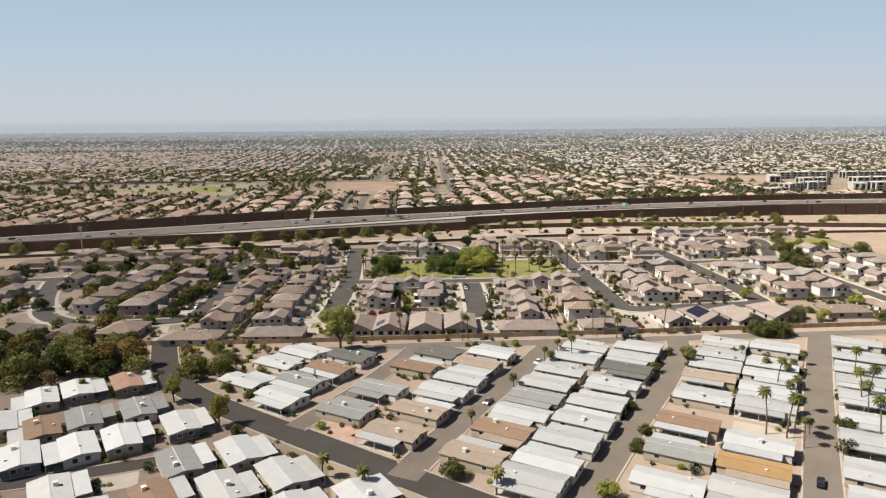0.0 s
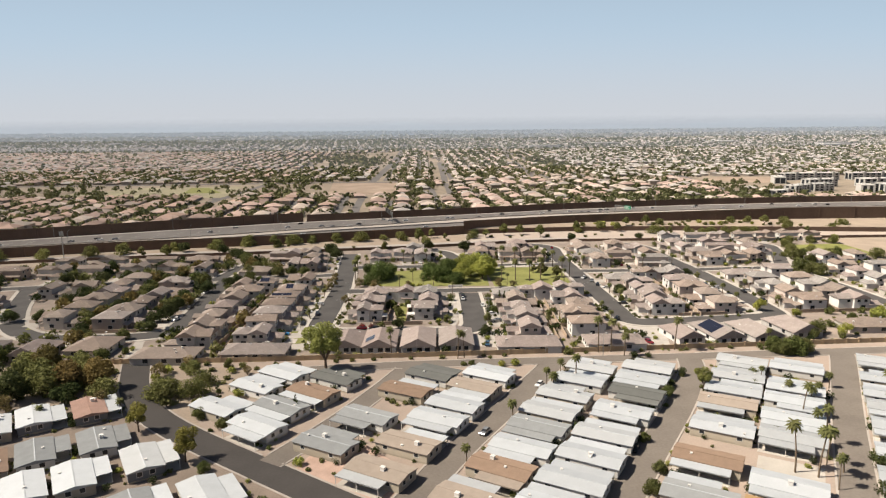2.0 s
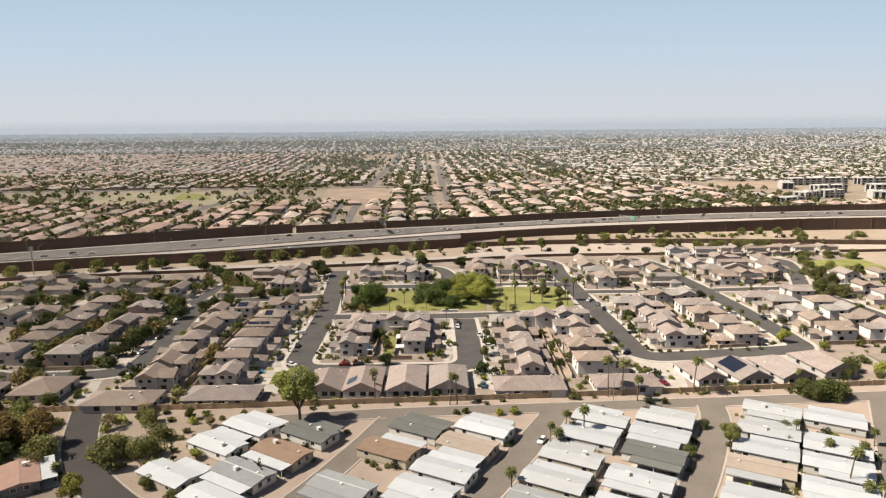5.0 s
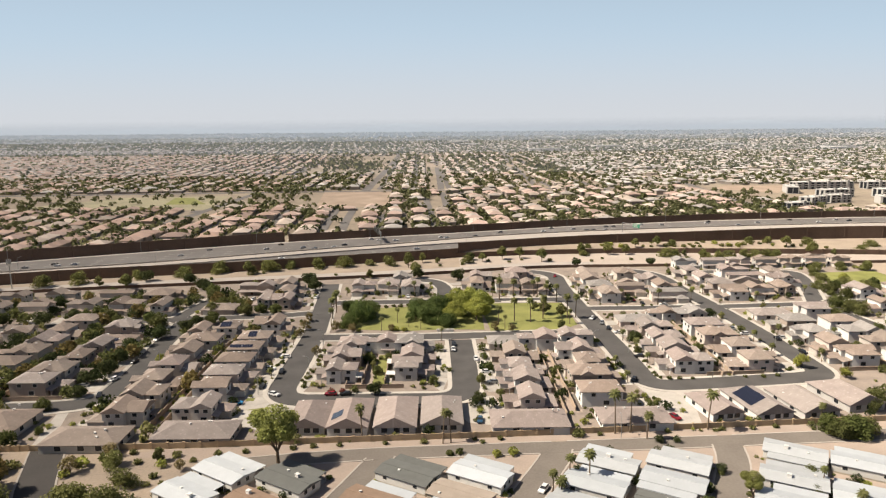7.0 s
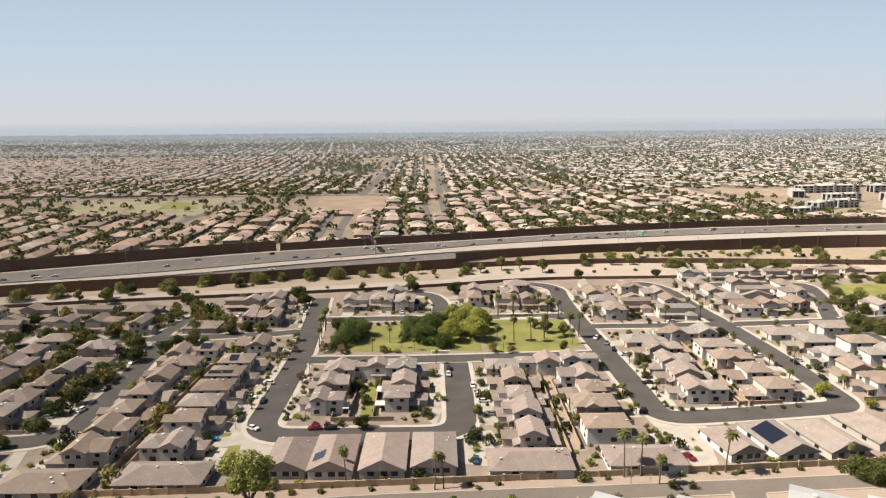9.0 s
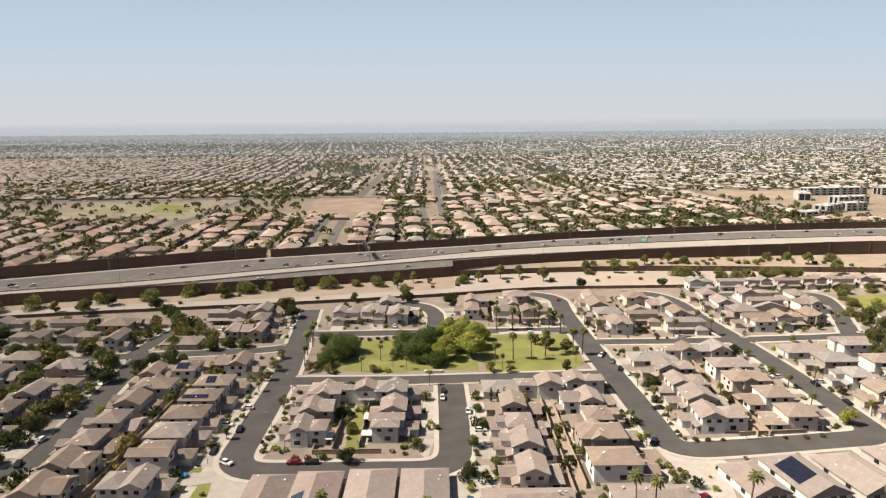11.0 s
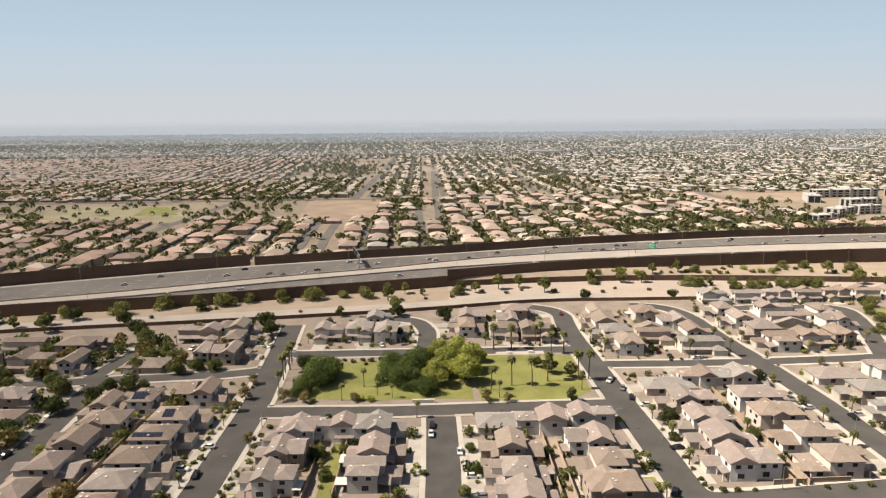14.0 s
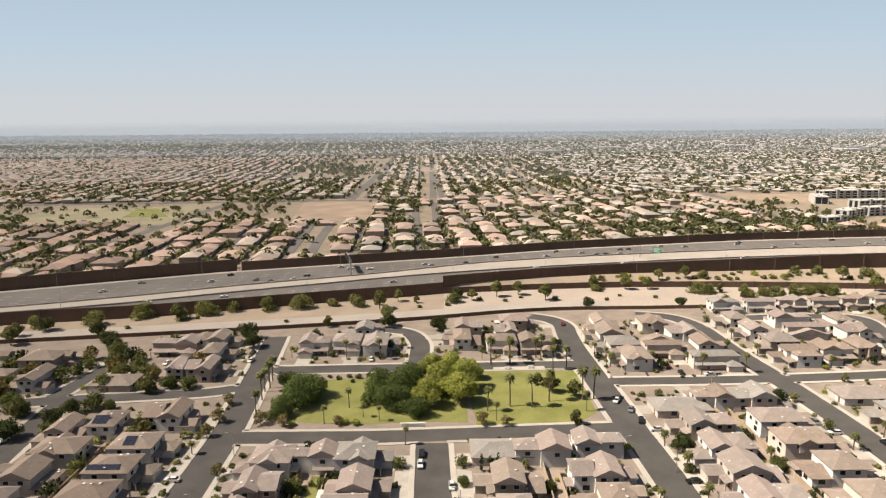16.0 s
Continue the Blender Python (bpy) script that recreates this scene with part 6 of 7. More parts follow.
# picnic roof and benches at the park's edge
for u, v in ((50, 458), (60, 459)):
    sh = thing("picnic_table", pose(u, v, 0.05), "white picnic table on a concrete pad in the park", "table", "picnic tables")
    part("tabletop", Geo().box(-1.2, -0.5, 0.72, 1.2, 0.5, 0.8), TRIM, sh)
    part("bench", Geo().box(-1.2, -1.1, 0.42, 1.2, -0.75, 0.48), TRIM, sh)
    part("bench", Geo().box(-1.2, 0.75, 0.42, 1.2, 1.1, 0.48), TRIM, sh)
    part("leg", Geo().box(-0.9, -1.0, -0.05, -0.8, 1.0, 0.72), STEEL, sh)
    part("leg", Geo().box(0.8, -1.0, -0.05, 0.9, 1.0, 0.72), STEEL, sh)
patch("picnic_pad", [(44, 456.5), (66, 457.5), (66, 461), (44, 460)], 0.07, CONCRETE, "concrete pad at the edge of the lawn", "pavement")
ps = thing("park_sign_wall", pose(12, 404, 0), "low white stone sign wall at the park corner", "sign wall")
part("wall", Geo().box(-4, -0.3, -0.1, 4, 0.3, 1.3).box(-4.3, -0.4, 1.3, 4.3, 0.4, 1.5), TRIM, ps)

# ---- the city beyond the freeway
cu_ = np.concatenate([np.arange(-600, 1081, 24.0)])
cn = len(cu_)
city = [np.c_[cu_, far_wall(cu_) + 1.0, np.full(cn, 0.02)]]
city.append(np.c_[cu_, np.maximum(far_wall(cu_) + 60, 820), np.full(cn, 0.02)])
sheet("city_ground", np.concatenate(city), [(i, i + 1, cn + i + 1, cn + i) for i in range(cn - 1)], FARGROUND, "brown soil of house lots beyond the freeway", "ground")
qu = np.arange(-3600, 3601, 300.0)
qv = np.concatenate([[820, 1100, 1400, 1700], np.arange(1850, 3760, 150)])
QU, QV = np.meshgrid(qu, qv)
qn = len(qu)
sheet("city_ground", np.stack([QU.ravel(), QV.ravel(), rise(QV).ravel() + 0.03], 1), [(j * qn + i, j * qn + i + 1, (j + 1) * qn + i + 1, (j + 1) * qn + i) for j in range(len(qv) - 1) for i in range(qn - 1)], FARGROUND, "brown and olive soil of the far city", "ground")
fr = np.random.default_rng(3)


def inside(u, v, poly):
    c = False
    for (ax, ay), (bx, by) in zip(poly, poly[1:] + poly[:1]):
        if (ay > v) != (by > v) and u < (bx - ax) * (v - ay) / (by - ay) + ax:
            c = not c
    return c


DIRT1 = [(-168, 1122), (-58, 1116), (-52, 915), (-146, 934)]
PARKL = [(-530, 930), (-450, 1060), (-300, 1072), (-276, 905), (-400, 900), (-520, 895)]
DIRT2 = [(437, 1113), (470, 1168), (575, 1160), (500, 1045)]
APTS = [(400, 840), (540, 1125), (900, 1125), (780, 840)]
GREENB = [(-300, 1540), (-120, 1540), (-150, 2250), (-300, 2250)]
patch("dirt_field", DIRT1, 0.08, DIRT, "bare reddish dirt field behind the freeway", "field")
patch("dry_park", PARKL, 0.08, PALEGRASS, "dry grass park with scattered trees", "field")
patch("far_lawn", [(-372, 1052), (-345, 1050), (-298, 966), (-352, 964)], 0.12, LAWN, "green ball field in the dry park", "lawn")
patch("dirt_field", DIRT2, 0.08, DIRT, "bare tan lot beside the flats", "field")
FARROADS = [
    ([(-1200, 1080), (-591, 1102), (-182, 1126), (97, 1136), (300, 1150), (420, 1160)], 17),
    ([(3, 1900), (13, 1210), (13, 1150)], 11), ([(14, 1100), (18, 990), (19, 870)], 9), ([(-135, 2900), (-122, 2285), (-110, 1463), (-106, 1140)], 14),
    ([(-271, 1120), (-273, 892), (-276, 800), (-292, 720)], 11), ([(235, 2500), (200, 1809), (171, 1188), (168, 1150)], 11), ([(200, 2900), (229, 2227), (263, 1180), (268, 1100)], 15),
    ([(430, 1220), (400, 994), (398, 833), (402, 780)], 12), ([(-330, 2300), (-300, 1507), (-290, 1140)], 10), ([(-95, 905), (-90, 800), (-84, 720)], 9), ([(-2600, 2350), (2600, 2420)], 22), ([(-2400, 1720), (-320, 1690)], 16), ([(300, 1560), (2000, 1500)], 16),
]
far_lines = []
for pts, w in FARROADS:
    ln = curve_through(pts, 30.0, 60)
    zz = rise(ln[:, 1]) + 0.12 + 0.01 * len(far_lines)
    ribbon("road", ln, w / 2, -w / 2, zz - 0.5, zz, FREEWAY, "grey city street between far houses", "road")
    far_lines.append((ln, w))


def blocked(u, v, room):
    if any(inside(u, v, p) for p in (DIRT1, PARKL, DIRT2, APTS, GREENB)):
        return True
    return any(np.min(np.hypot(ln[:, 0] - u, ln[:, 1] - v)) < w / 2 + room for ln, w in far_lines)


def visible(u, v):
    return abs(u - 10) < 0.74 * (v - 20) + 30


HT, LANES = [], []


def district(u0, u1, v0, v1, ang, pitch, gap, roofset, storey2=0.3, jitter=1.0):
    """Rows of houses back to back along parallel streets."""
    c, s = math.cos(radians(ang)), math.sin(radians(ang))
    cu, cv = (u0 + u1) / 2, (v0 + v1) / 2
    R = max(u1 - u0, v1 - v0)
    for a in np.arange(-R, R, pitch):
        # the street between this pair of rows and the next
        for b in np.arange(-R, R, 20.0) if v0 < 2400 else ():
            x = a + pitch * 0.5
            u, v = cu + x * c - b * s, cv + x * s + b * c
            if u0 + 6 < u < u1 - 6 and v0 + 10 < v < v1 - 10 and visible(u, v) and v > far_wall(u) + 26 and not blocked(u, v, 4):
                LANES.append([(u + p * c - q * s, v + p * s + q * c) for p, q in ((-4.2, -10), (4.2, -10), (4.2, 10), (-4.2, 10))])
        for side in (-1, 1):
            for b in np.arange(-R, R, gap):
                x, y = a + side * pitch * 0.26, b + fr.normal() * jitter
                u, v = cu + x * c - y * s, cv + x * s + y * c
                if not (u0 < u < u1 and v0 < v < v1 and visible(u, v)) or v < far_wall(u) + 16 or fr.random() < (0.3 if -60 < u < 420 and v < 1130 else 0.24 if u > 300 else 0.04):
                    continue
                if blocked(u, v, 11 if v < 1300 else 10):
                    continue
                HT.append((u, v, radians(ang) + (fr.integers(2) * math.pi / 2 if v < 1160 else 0), *((fr.uniform(13, 16), fr.uniform(16, 20)) if v < 1160 else (fr.uniform(11, 14), fr.uniform(14, 18))), 5.6 if fr.random() < storey2 else 3.0, roofset[fr.integers(len(roofset))]))


district(-900, -290, 600, 900, 5, 56, 17.5, "pbbtb", 0.05)
district(-290, -60, 620, 915, 4, 56, 17, "pbpt", 0.2)
district(-60, 420, 690, 1125, 3, 54, 16.5, "tpgtpp", 0.55)
district(420, 1100, 700, 870, 8, 56, 17, "ppt", 0.4)
district(-1300, -640, 870, 1090, 6, 58, 17, "tbbg", 0.05)
district(-145, -60, 1122, 1123, 0, 56, 14, "tpg", 0.05)
district(-300, 300, 1150, 2400, 1.5, 56, 14.5, "ttgtwp", 0.05, 0.6)
district(-2000, -300, 1120, 2330, 5.5, 50, 13.2, "tbptbgtwtb", 0.05, 0.4)
district(300, 2000, 1180, 2400, 22, 60, 16, "gwwgtw", 0.1, 3.0)
district(900, 1500, 860, 1180, 22, 60, 16, "gwt", 0.1, 3.0)
district(-2700, 2700, 2440, 3350, 8, 66, 17, "gwgtw", 0.1, 4.0)
district(-2900, 2900, 3350, 3760, -6, 70, 18, "gwggt", 0.1, 8.0)
district(-3400, 3400, 3760, 4760, 4, 96, 26, "gwggt", 0.1, 10.0)
lq = np.array(LANES).reshape(-1, 2)
sheet("far_streets", np.c_[lq, rise(lq[:, 1]) + 0.35], np.arange(len(lq)).reshape(-1, 4).tolist(), FREEWAY, "grey side streets between the far rows", "road")
H = np.array([h[:6] for h in HT])
tone = np.array([h[6] for h in HT])


def far_houses(sel, roof_mat, label):
    h = H[sel]
    n = len(h)
    if not n:
        return
    w, d, z = h[:, 3] / 2, h[:, 4] / 2, h[:, 5]
    c, s = np.cos(h[:, 2]), np.sin(h[:, 2])
    zg = rise(h[:, 1])

    def P(x, y, zz):
        return np.stack([h[:, 0] + x * c - y * s, h[:, 1] + x * s + y * c, zg + zz], 1)
    zero = np.zeros(n) - 1.0
    wall = [P(-w, -d, zero), P(w, -d, zero), P(w, d, zero), P(-w, d, zero), P(-w, -d, z), P(w, -d, z), P(w, d, z), P(-w, d, z)]
    V = np.stack(wall, 1).reshape(-1, 3)
    k = np.arange(n)[:, None] * 8
    F = np.concatenate([k + np.array(q) for q in ((0, 1, 5, 4), (1, 2, 6, 5), (2, 3, 7, 6), (3, 0, 4, 7))])
    W, D = w + 0.6, d + 0.6
    top = z + W * 0.36
    e = W
    roof = [P(-W, -D, z), P(W, -D, z), P(W, D, z), P(-W, D, z), P(0 * w, -D + e, top), P(0 * w, D - e, top)]
    RV = np.stack(roof, 1).reshape(-1, 3)
    k = np.arange(n)[:, None] * 6
    RF = np.concatenate([k + np.array(q) for q in ((1, 2, 5, 4), (3, 0, 4, 5), (0, 1, 4, 4), (2, 3, 5, 5))])
    tri = RF[2 * n:][:, :3]
    sheet("far_house_walls", V, F, FARWALL, f"walls of {label}", "houses", "stuff")
    sheet("far_house_roofs", RV, RF[:2 * n], roof_mat, f"roof slopes of {label}", "houses", "stuff")
    sheet("far_house_hips", RV, tri, roof_mat, f"roof ends of {label}", "houses", "stuff")


FARWALL = mat("far_stucco", (0.37, 0.32, 0.275), 0.9, 0.1, 0.05, isl=0.3)
FARROOF = {
    "p": mat("far_pink_tile", (0.60, 0.455, 0.395), 0.85, 0.1, 0.1, isl=0.3, tint=(0.50, 0.365, 0.31)),
    "t": mat("far_tan_tile", (0.60, 0.515, 0.45), 0.85, 0.1, 0.1, isl=0.3, tint=(0.50, 0.415, 0.35)),
    "b": mat("far_brown_tile", (0.47, 0.335, 0.275), 0.85, 0.1, 0.1, isl=0.36, tint=(0.54, 0.39, 0.32)),
    "g": mat("far_grey_roof", (0.45, 0.425, 0.40), 0.85, 0.1, 0.1, isl=0.28, tint=(0.41, 0.365, 0.33)),
    "w": mat("far_white_roof", (0.58, 0.555, 0.525), 0.8, 0.1, 0.1, isl=0.25, tint=(0.47, 0.44, 0.41)),
}
WORD = {"b": "brown-tiled far houses", "p": "pink-tiled far houses", "t": "tan-tiled far houses", "g": "grey-roofed far houses", "w": "white-roofed far houses"}
for key, m in FARROOF.items():
    far_houses(np.where(tone == key)[0], m, WORD[key])

# trees of the far city
near_h = H[H[:, 1] < 1400]
mid_h = H[(H[:, 1] >= 1400) & (H[:, 1] < 2700)]
far_h = H[H[:, 1] >= 2700]


def scatter(base, per, spread):
    k = fr.choice(len(base), int(len(base) * per))
    p = base[k, :2] + fr.normal(size=(len(k), 2)) * spread
    return p[np.array([far_wall(a) + 12 < b for a, b in p])]


def far_trees(name, p, leaves, size, lo, hi, material, label):
    """Clumps of leaf plates that lie along an uneven crown, one clump a tree."""
    n = len(p)
    r = fr.uniform(lo, hi, n)
    d = fr.normal(size=(n, leaves, 3))
    d /= np.linalg.norm(d, axis=2, keepdims=True)
    d[..., 2] = np.abs(d[..., 2]) * 1.15 - 0.35
    lump = 0.72 + 0.34 * fr.random((n, leaves, 1))
    nrm = d + fr.normal(size=d.shape) * 0.28
    a = np.cross(nrm, fr.normal(size=d.shape))
    a /= np.linalg.norm(a, axis=2, keepdims=True) + 1e-9
    b = np.cross(nrm, a)
    b /= np.linalg.norm(b, axis=2, keepdims=True) + 1e-9
    k = size * (0.75 + 0.5 * fr.random((n, leaves, 1)))
    c = d * lump
    v = np.stack([c - a * k, c - b * k * 0.8, c + a * k, c + b * k * 0.8], 2) * r[:, None, None, None]
    v[..., 0] += p[:, 0][:, None, None]
    v[..., 1] += p[:, 1][:, None, None]
    v[..., 2] += (rise(p[:, 1]) + r * 0.85)[:, None, None]
    sheet(name, v.reshape(-1, 3), np.arange(4 * n * leaves).reshape(-1, 4), material, label, "trees", "stuff")


FARLEAF = [leaf_mat("far_green_leaves", (0.125, 0.14, 0.06), (0.165, 0.168, 0.078), 0.2), leaf_mat("far_dark_leaves", (0.09, 0.105, 0.048), (0.12, 0.128, 0.06), 0.2), leaf_mat("far_olive_leaves", (0.19, 0.185, 0.09), (0.15, 0.153, 0.075), 0.2)]
for i, fm in enumerate(FARLEAF):
    q = scatter(near_h, 1.0, 10)
    far_trees("far_trees", q, 16, 0.44, 2.0, 4.8, fm, "mixed yard trees beyond the freeway")
    mid_p = scatter(mid_h, 0.75, 10)
    keep = np.where(mid_p[:, 0] > 260, 1.0, np.where(mid_p[:, 0] > -320, 0.55, 0.22))
    mid_p = mid_p[fr.random(len(mid_p)) < keep]
    far_trees("far_trees", mid_p, 8, 0.62, 2.2, 5.2, fm, "yard trees of the middle distance")
    far_trees("far_trees", scatter(far_h, 0.4, 14), 5, 0.8, 2.8, 6.0, fm, "hazy tree clumps of the far city")
groves = []
for cu, cv, su, sv, n in ((-430, 740, 130, 70, 60), (-700, 800, 130, 60, 45), (70, 745, 60, 14, 50), (150, 790, 70, 30, 80), (60, 850, 60, 40, 60), (300, 860, 60, 50, 170), (380, 800, 90, 30, 110), (240, 830, 90, 40, 110), (200, 870, 60, 50, 70), (-560, 960, 60, 50, 60), (230, 1010, 50, 60, 50), (0, 760, 20, 30, 20), (-30, 1010, 12, 60, 50), (-20, 1090, 40, 14, 40), (-240, 1180, 40, 40, 60), (-222, 1010, 26, 60, 45), (-215, 930, 30, 20, 25), (-230, 1130, 60, 8, 40), (-250, 1900, 60, 120, 160), (-180, 1700, 40, 90, 90),
                          (330, 1050, 60, 60, 80), (120, 960, 80, 60, 50), (250, 1500, 24, 220, 140), (150, 2100, 60, 200, 120), (-500, 985, 120, 50, 40), (-380, 1010, 90, 50, 24), (-900, 1150, 200, 40, 120), (430, 930, 30, 70, 60), (900, 1300, 300, 60, 200), (1200, 2000, 500, 200, 400), (-700, 2380, 900, 40, 500), (700, 2600, 900, 80, 500), (-1500, 3100, 800, 120, 600), (500, 3500, 1500, 100, 500)):
    groves.append(np.stack([fr.normal(cu, su, n), fr.normal(cv, sv, n)], 1))
G = np.concatenate(groves)
G = G[np.array([far_wall(a) + 10 < b and not any(inside(a, b, p) for p in (DIRT1, DIRT2)) and b < 3750 for a, b in G])]
third = len(G) // 3
order = fr.permutation(len(G))
for i, fm in enumerate(FARLEAF):
    q = G[order[i * third:(i + 1) * third]]
    far_trees("far_trees", q[q[:, 1] < 1500], 22, 0.4, 2.4, 5.2, fm, "groves of yard and park trees")
    far_trees("far_trees", q[q[:, 1] >= 1500], 8, 0.64, 3.0, 6.0, fm, "distant groves")

# pale blocks of flats and sheds
PALE = mat("pale_render", (0.56, 0.545, 0.52), 0.85, 0.06, 0.1, rnd=0.08)


def flats(u, v, w, d, h, turn, n):
    """A white block: tall dark balcony bays between white piers, and stair towers that rise over the flat roof."""
    ob = thing("apartment_building", pose(u, v, 0, 0, 0, turn), "long white apartment block with dark balcony bays and flat roof", "building", "apartment blocks")
    g = Geo().box(-w / 2, -d / 2, -0.5, w / 2, d / 2, h).box(-w / 2 - 0.2, -d / 2 - 0.2, h, w / 2 + 0.2, d / 2 + 0.2, h + 0.5)
    part("wall", g, PALE, ob)
    step = w / n
    floors = int(h // 3.1)
    bay = mesh_of("balcony_bay", Geo().box(-step * 0.29, -0.08, 0, step * 0.29, 0.02, h - 1.3), GLASS)
    rail = mesh_of("balcony", Geo().box(-step * 0.31, -1.2, -0.15, step * 0.31, 0.0, 0.0).box(-step * 0.31, -1.2, 0, step * 0.31, -1.12, 1.0), TRIM)
    tower = mesh_of("stair_tower", Geo().box(-step * 0.22, -1.6, -0.5, step * 0.22, 3.0, h + 2.0).box(-step * 0.22 - 0.2, -1.8, h + 2.0, step * 0.22 + 0.2, 3.2, h + 2.3), PALE)
    for i in range(n):
        x = -w / 2 + (i + 0.5) * step
        part("window_bay", bay, GLASS, ob).location = (x, -d / 2, 0.7)
        for k in range(1, floors):
            part("balcony", rail, TRIM, ob).location = (x, -d / 2, 0.4 + k * 3.1)
        if i % 3 == 1:
            part("stair_tower", tower, PALE, ob).location = (x + step / 2, -d / 2, 0)
    for y in (-d * 0.22, d * 0.22):
        part("window_bay", bay, GLASS, ob).matrix_basis = pose(-w / 2, y, 0.7, 0, 0, -90)
    for i in range(2):
        part("roof_unit", Geo().box(-1, -1, 0, 1, 1, 1.2), PALE, ob).location = (-w / 2 + (i + 0.5) * w / 2, 2, h + 0.5)
    return ob


for u, v, w, d, h, t, n in ((597, 1106, 92, 18, 10.5, 4, 9), (702, 1102, 90, 18, 10.5, 4, 9), (545, 985, 46, 18, 10.5, 12, 6), (640, 985, 80, 20, 11, 6, 8), (470, 905, 34, 16, 9.5, 35, 5), (512, 925, 30, 16, 9.5, 12, 4), (610, 900, 74, 20, 11, 4, 7),
                            (430, 868, 28, 14, 7, 20, 3), (560, 905, 28, 16, 9.5, 70, 4), (720, 905, 90, 20, 11, 4, 7), (520, 1050, 44, 16, 9.5, 70, 4), (740, 1000, 80, 20, 11, 6, 8)):
    flats(u, v, w, d, h, t, n)
for i in range(34):
    u, v = fr.uniform(-2400, 2600), fr.uniform(2450, 3700)
    if visible(u, v):
        ob = thing("warehouse", pose(u, v, float(rise(v)), 0, 0, fr.uniform(-8, 8)), "large pale flat-roofed commercial building far off", "building", "far sheds")
        w, d, h = fr.uniform(40, 120), fr.uniform(30, 70), fr.uniform(7, 11)
        part("wall", Geo().box(-w / 2, -d / 2, -3, w / 2, d / 2, h), PALE, ob)
        part("parapet", Geo().box(-w / 2 - 0.4, -d / 2 - 0.4, h, w / 2 + 0.4, d / 2 + 0.4, h + 0.6), PALE, ob)

# the last distance: glowing backdrop plain and hills with haze painted into their colour


# emission only: the distance haze is put into this colour as a glow
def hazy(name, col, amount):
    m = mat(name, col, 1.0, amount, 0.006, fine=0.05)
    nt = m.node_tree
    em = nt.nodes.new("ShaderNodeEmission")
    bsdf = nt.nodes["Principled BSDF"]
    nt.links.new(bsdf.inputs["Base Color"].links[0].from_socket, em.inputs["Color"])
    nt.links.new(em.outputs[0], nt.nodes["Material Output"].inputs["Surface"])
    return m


pu = np.arange(-4000, 4001, 400.0)
pv = np.array([3740, 3900, 4100, 4300, 4500, 4700, 4880])
PU, PV = np.meshgrid(pu, pv)
np_ = len(pu)
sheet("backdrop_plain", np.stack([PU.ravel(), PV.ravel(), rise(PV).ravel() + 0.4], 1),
      [(j * np_ + i, j * np_ + i + 1, (j + 1) * np_ + i + 1, (j + 1) * np_ + i) for j in range(len(pv) - 1) for i in range(np_ - 1)], hazy("hazy_city", (0.22, 0.27, 0.33), 0.4), "blue-grey city plain to the horizon with painted glowing haze", "distance")


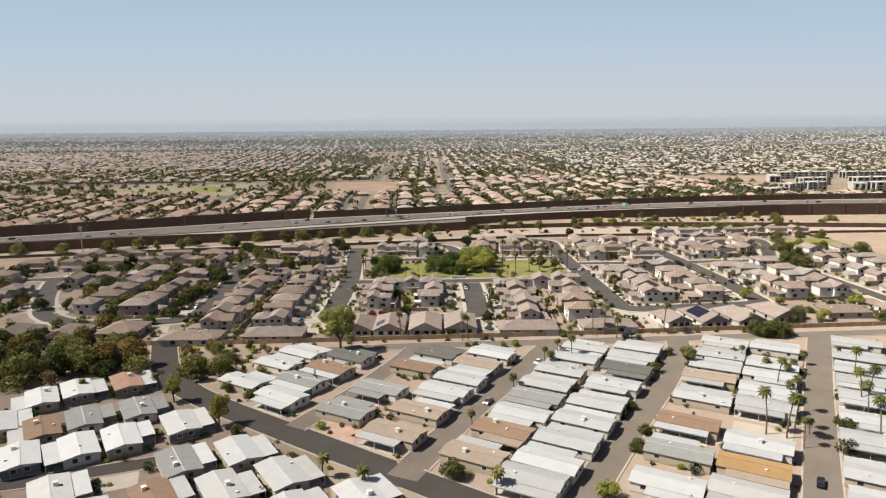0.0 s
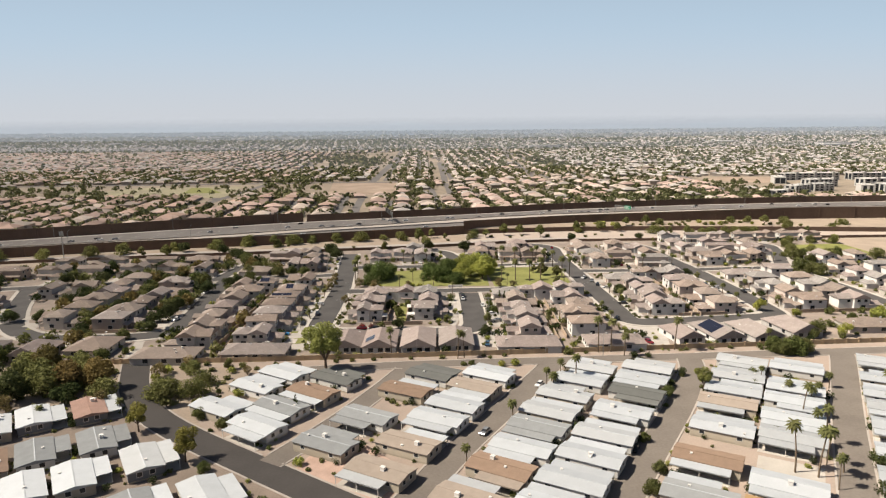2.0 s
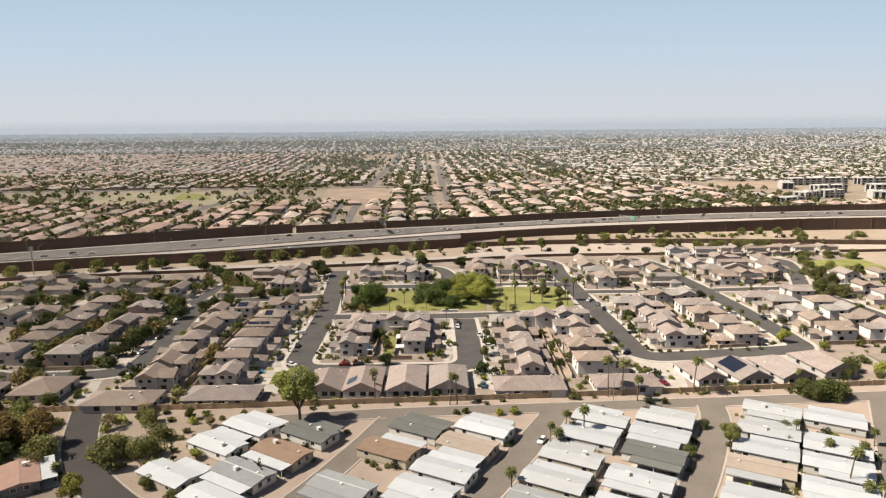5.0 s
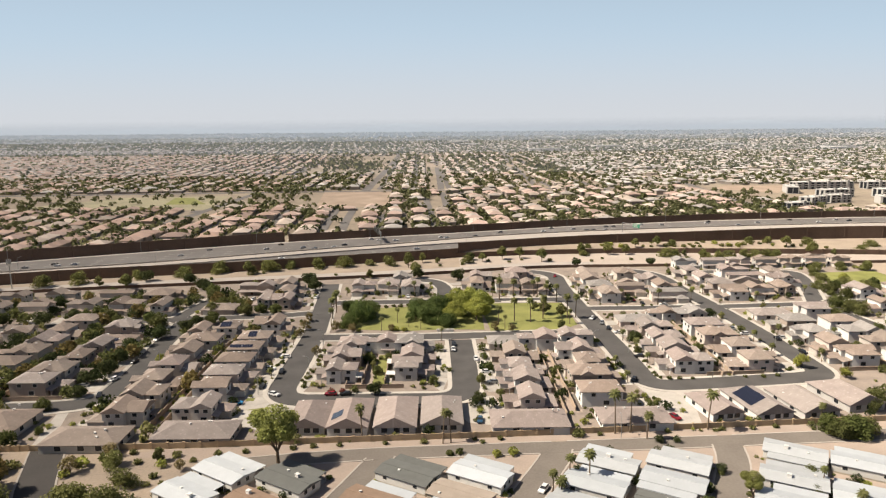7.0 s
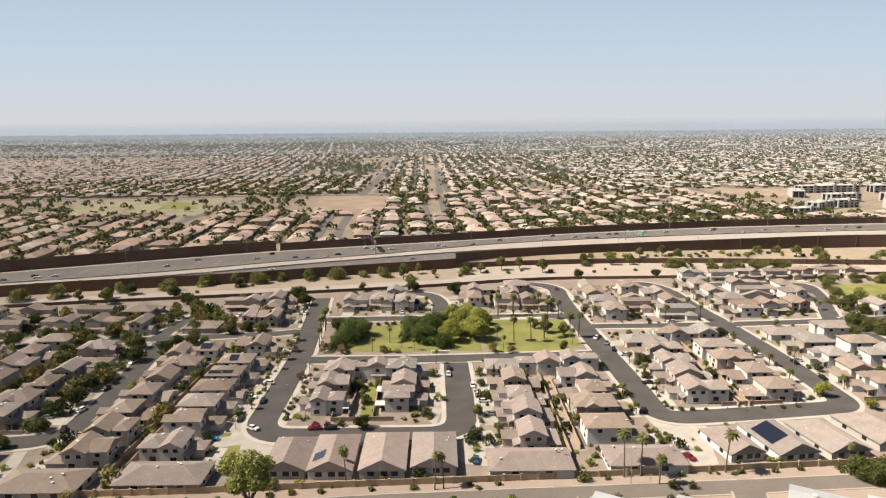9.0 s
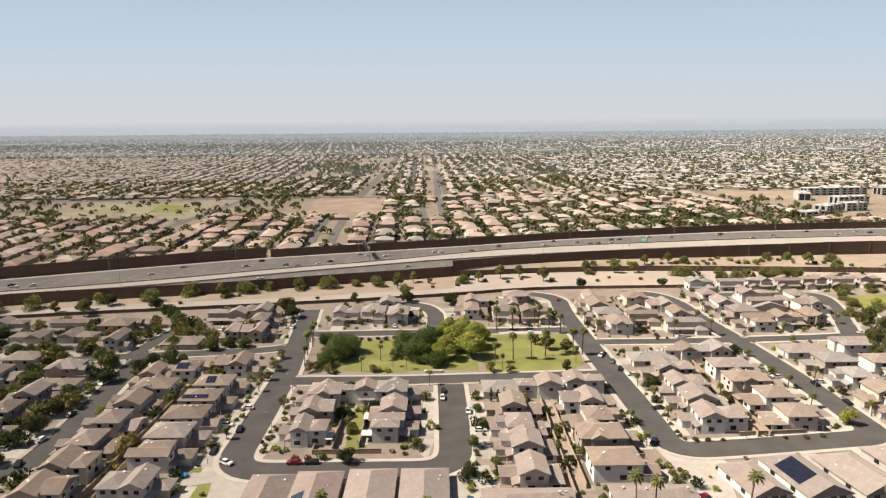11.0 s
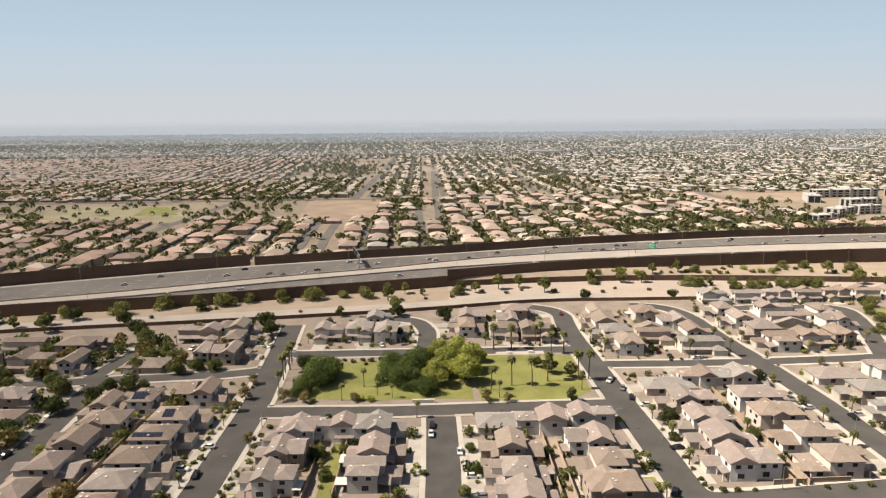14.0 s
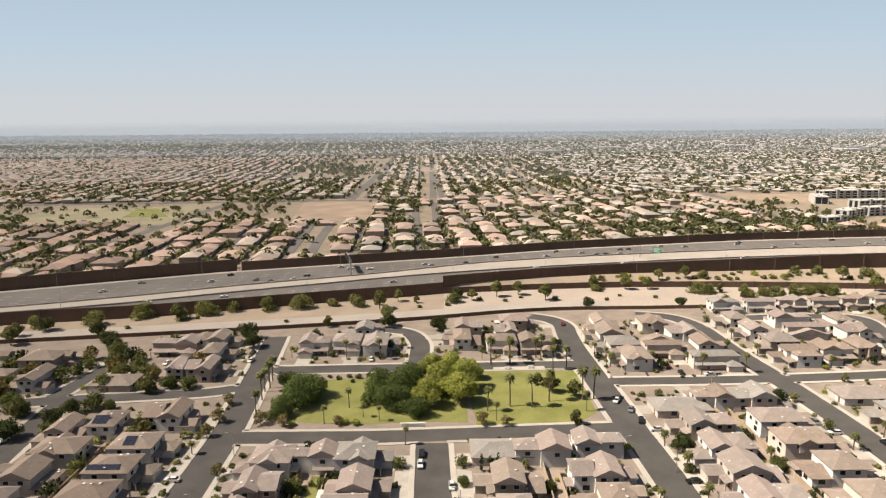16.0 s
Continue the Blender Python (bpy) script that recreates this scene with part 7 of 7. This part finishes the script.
def haze_glow_sheet(name, col, amount, low, high, v, wide, top, upper=None):
    """Glowing see-through sheet that paints haze, densest at the ground and gone higher up."""
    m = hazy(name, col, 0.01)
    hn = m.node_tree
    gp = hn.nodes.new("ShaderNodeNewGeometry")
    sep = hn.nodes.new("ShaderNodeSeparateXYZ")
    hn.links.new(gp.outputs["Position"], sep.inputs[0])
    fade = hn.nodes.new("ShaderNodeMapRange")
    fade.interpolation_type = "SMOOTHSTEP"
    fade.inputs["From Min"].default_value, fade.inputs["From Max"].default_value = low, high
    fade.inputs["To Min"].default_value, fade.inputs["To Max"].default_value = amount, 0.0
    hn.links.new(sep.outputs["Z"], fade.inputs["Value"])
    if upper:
        # sky tint painted in: neutral at the ground, bluer higher up
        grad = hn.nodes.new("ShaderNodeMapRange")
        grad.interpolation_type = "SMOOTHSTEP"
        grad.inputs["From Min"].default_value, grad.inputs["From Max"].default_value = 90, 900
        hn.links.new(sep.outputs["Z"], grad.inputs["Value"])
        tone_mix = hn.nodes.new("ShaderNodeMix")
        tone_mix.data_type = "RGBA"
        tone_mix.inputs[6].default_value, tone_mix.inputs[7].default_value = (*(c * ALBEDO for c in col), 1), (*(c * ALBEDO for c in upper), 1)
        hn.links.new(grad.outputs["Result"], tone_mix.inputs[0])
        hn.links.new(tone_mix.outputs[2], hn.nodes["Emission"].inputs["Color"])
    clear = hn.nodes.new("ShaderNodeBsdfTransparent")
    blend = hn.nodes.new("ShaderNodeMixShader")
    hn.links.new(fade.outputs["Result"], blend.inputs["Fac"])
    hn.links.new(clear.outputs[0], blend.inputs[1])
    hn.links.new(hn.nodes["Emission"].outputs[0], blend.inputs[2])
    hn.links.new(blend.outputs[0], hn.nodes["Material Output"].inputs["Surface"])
    sheet("backdrop_haze", [(-wide, v, -5), (wide, v, -5), (wide, v, top), (-wide, v, top)], [(0, 1, 2, 3)], m, "added glowing sheet painting pale haze above the horizon", "sky")


# added glow sheets; the tallest paints most of the sky in view
haze_glow_sheet("horizon_haze", (0.495, 0.555, 0.64), 1.0, 60, 3200, 4960, 4200, 3200, (0.415, 0.57, 0.74))
haze_glow_sheet("near_haze", (0.50, 0.54, 0.60), 0.075, 40, 130, 1480, 1400, 140)
haze_glow_sheet("middle_haze", (0.46, 0.53, 0.62), 0.15, 40, 130, 2360, 2200, 140)
haze_glow_sheet("last_haze", (0.28, 0.35, 0.43), 0.5, 80, 160, 4000, 3800, 170)
haze_glow_sheet("far_haze", (0.40, 0.47, 0.56), 0.30, 60, 140, 3350, 3200, 150)
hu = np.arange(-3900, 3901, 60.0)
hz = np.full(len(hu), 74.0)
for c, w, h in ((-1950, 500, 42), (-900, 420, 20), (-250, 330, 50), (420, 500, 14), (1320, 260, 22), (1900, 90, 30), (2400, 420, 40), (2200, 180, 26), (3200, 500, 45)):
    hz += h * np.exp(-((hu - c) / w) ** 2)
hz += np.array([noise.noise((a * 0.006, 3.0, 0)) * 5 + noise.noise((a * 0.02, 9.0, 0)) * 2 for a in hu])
nh = len(hu)
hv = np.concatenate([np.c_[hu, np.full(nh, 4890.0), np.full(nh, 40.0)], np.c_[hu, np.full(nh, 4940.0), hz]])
sheet("backdrop_hills", hv, [(i, i + 1, nh + i + 1, nh + i) for i in range(nh - 1)], hazy("hazy_hills", (0.505, 0.58, 0.67), 0.02), "faint hills on the horizon with painted glowing haze", "hills")
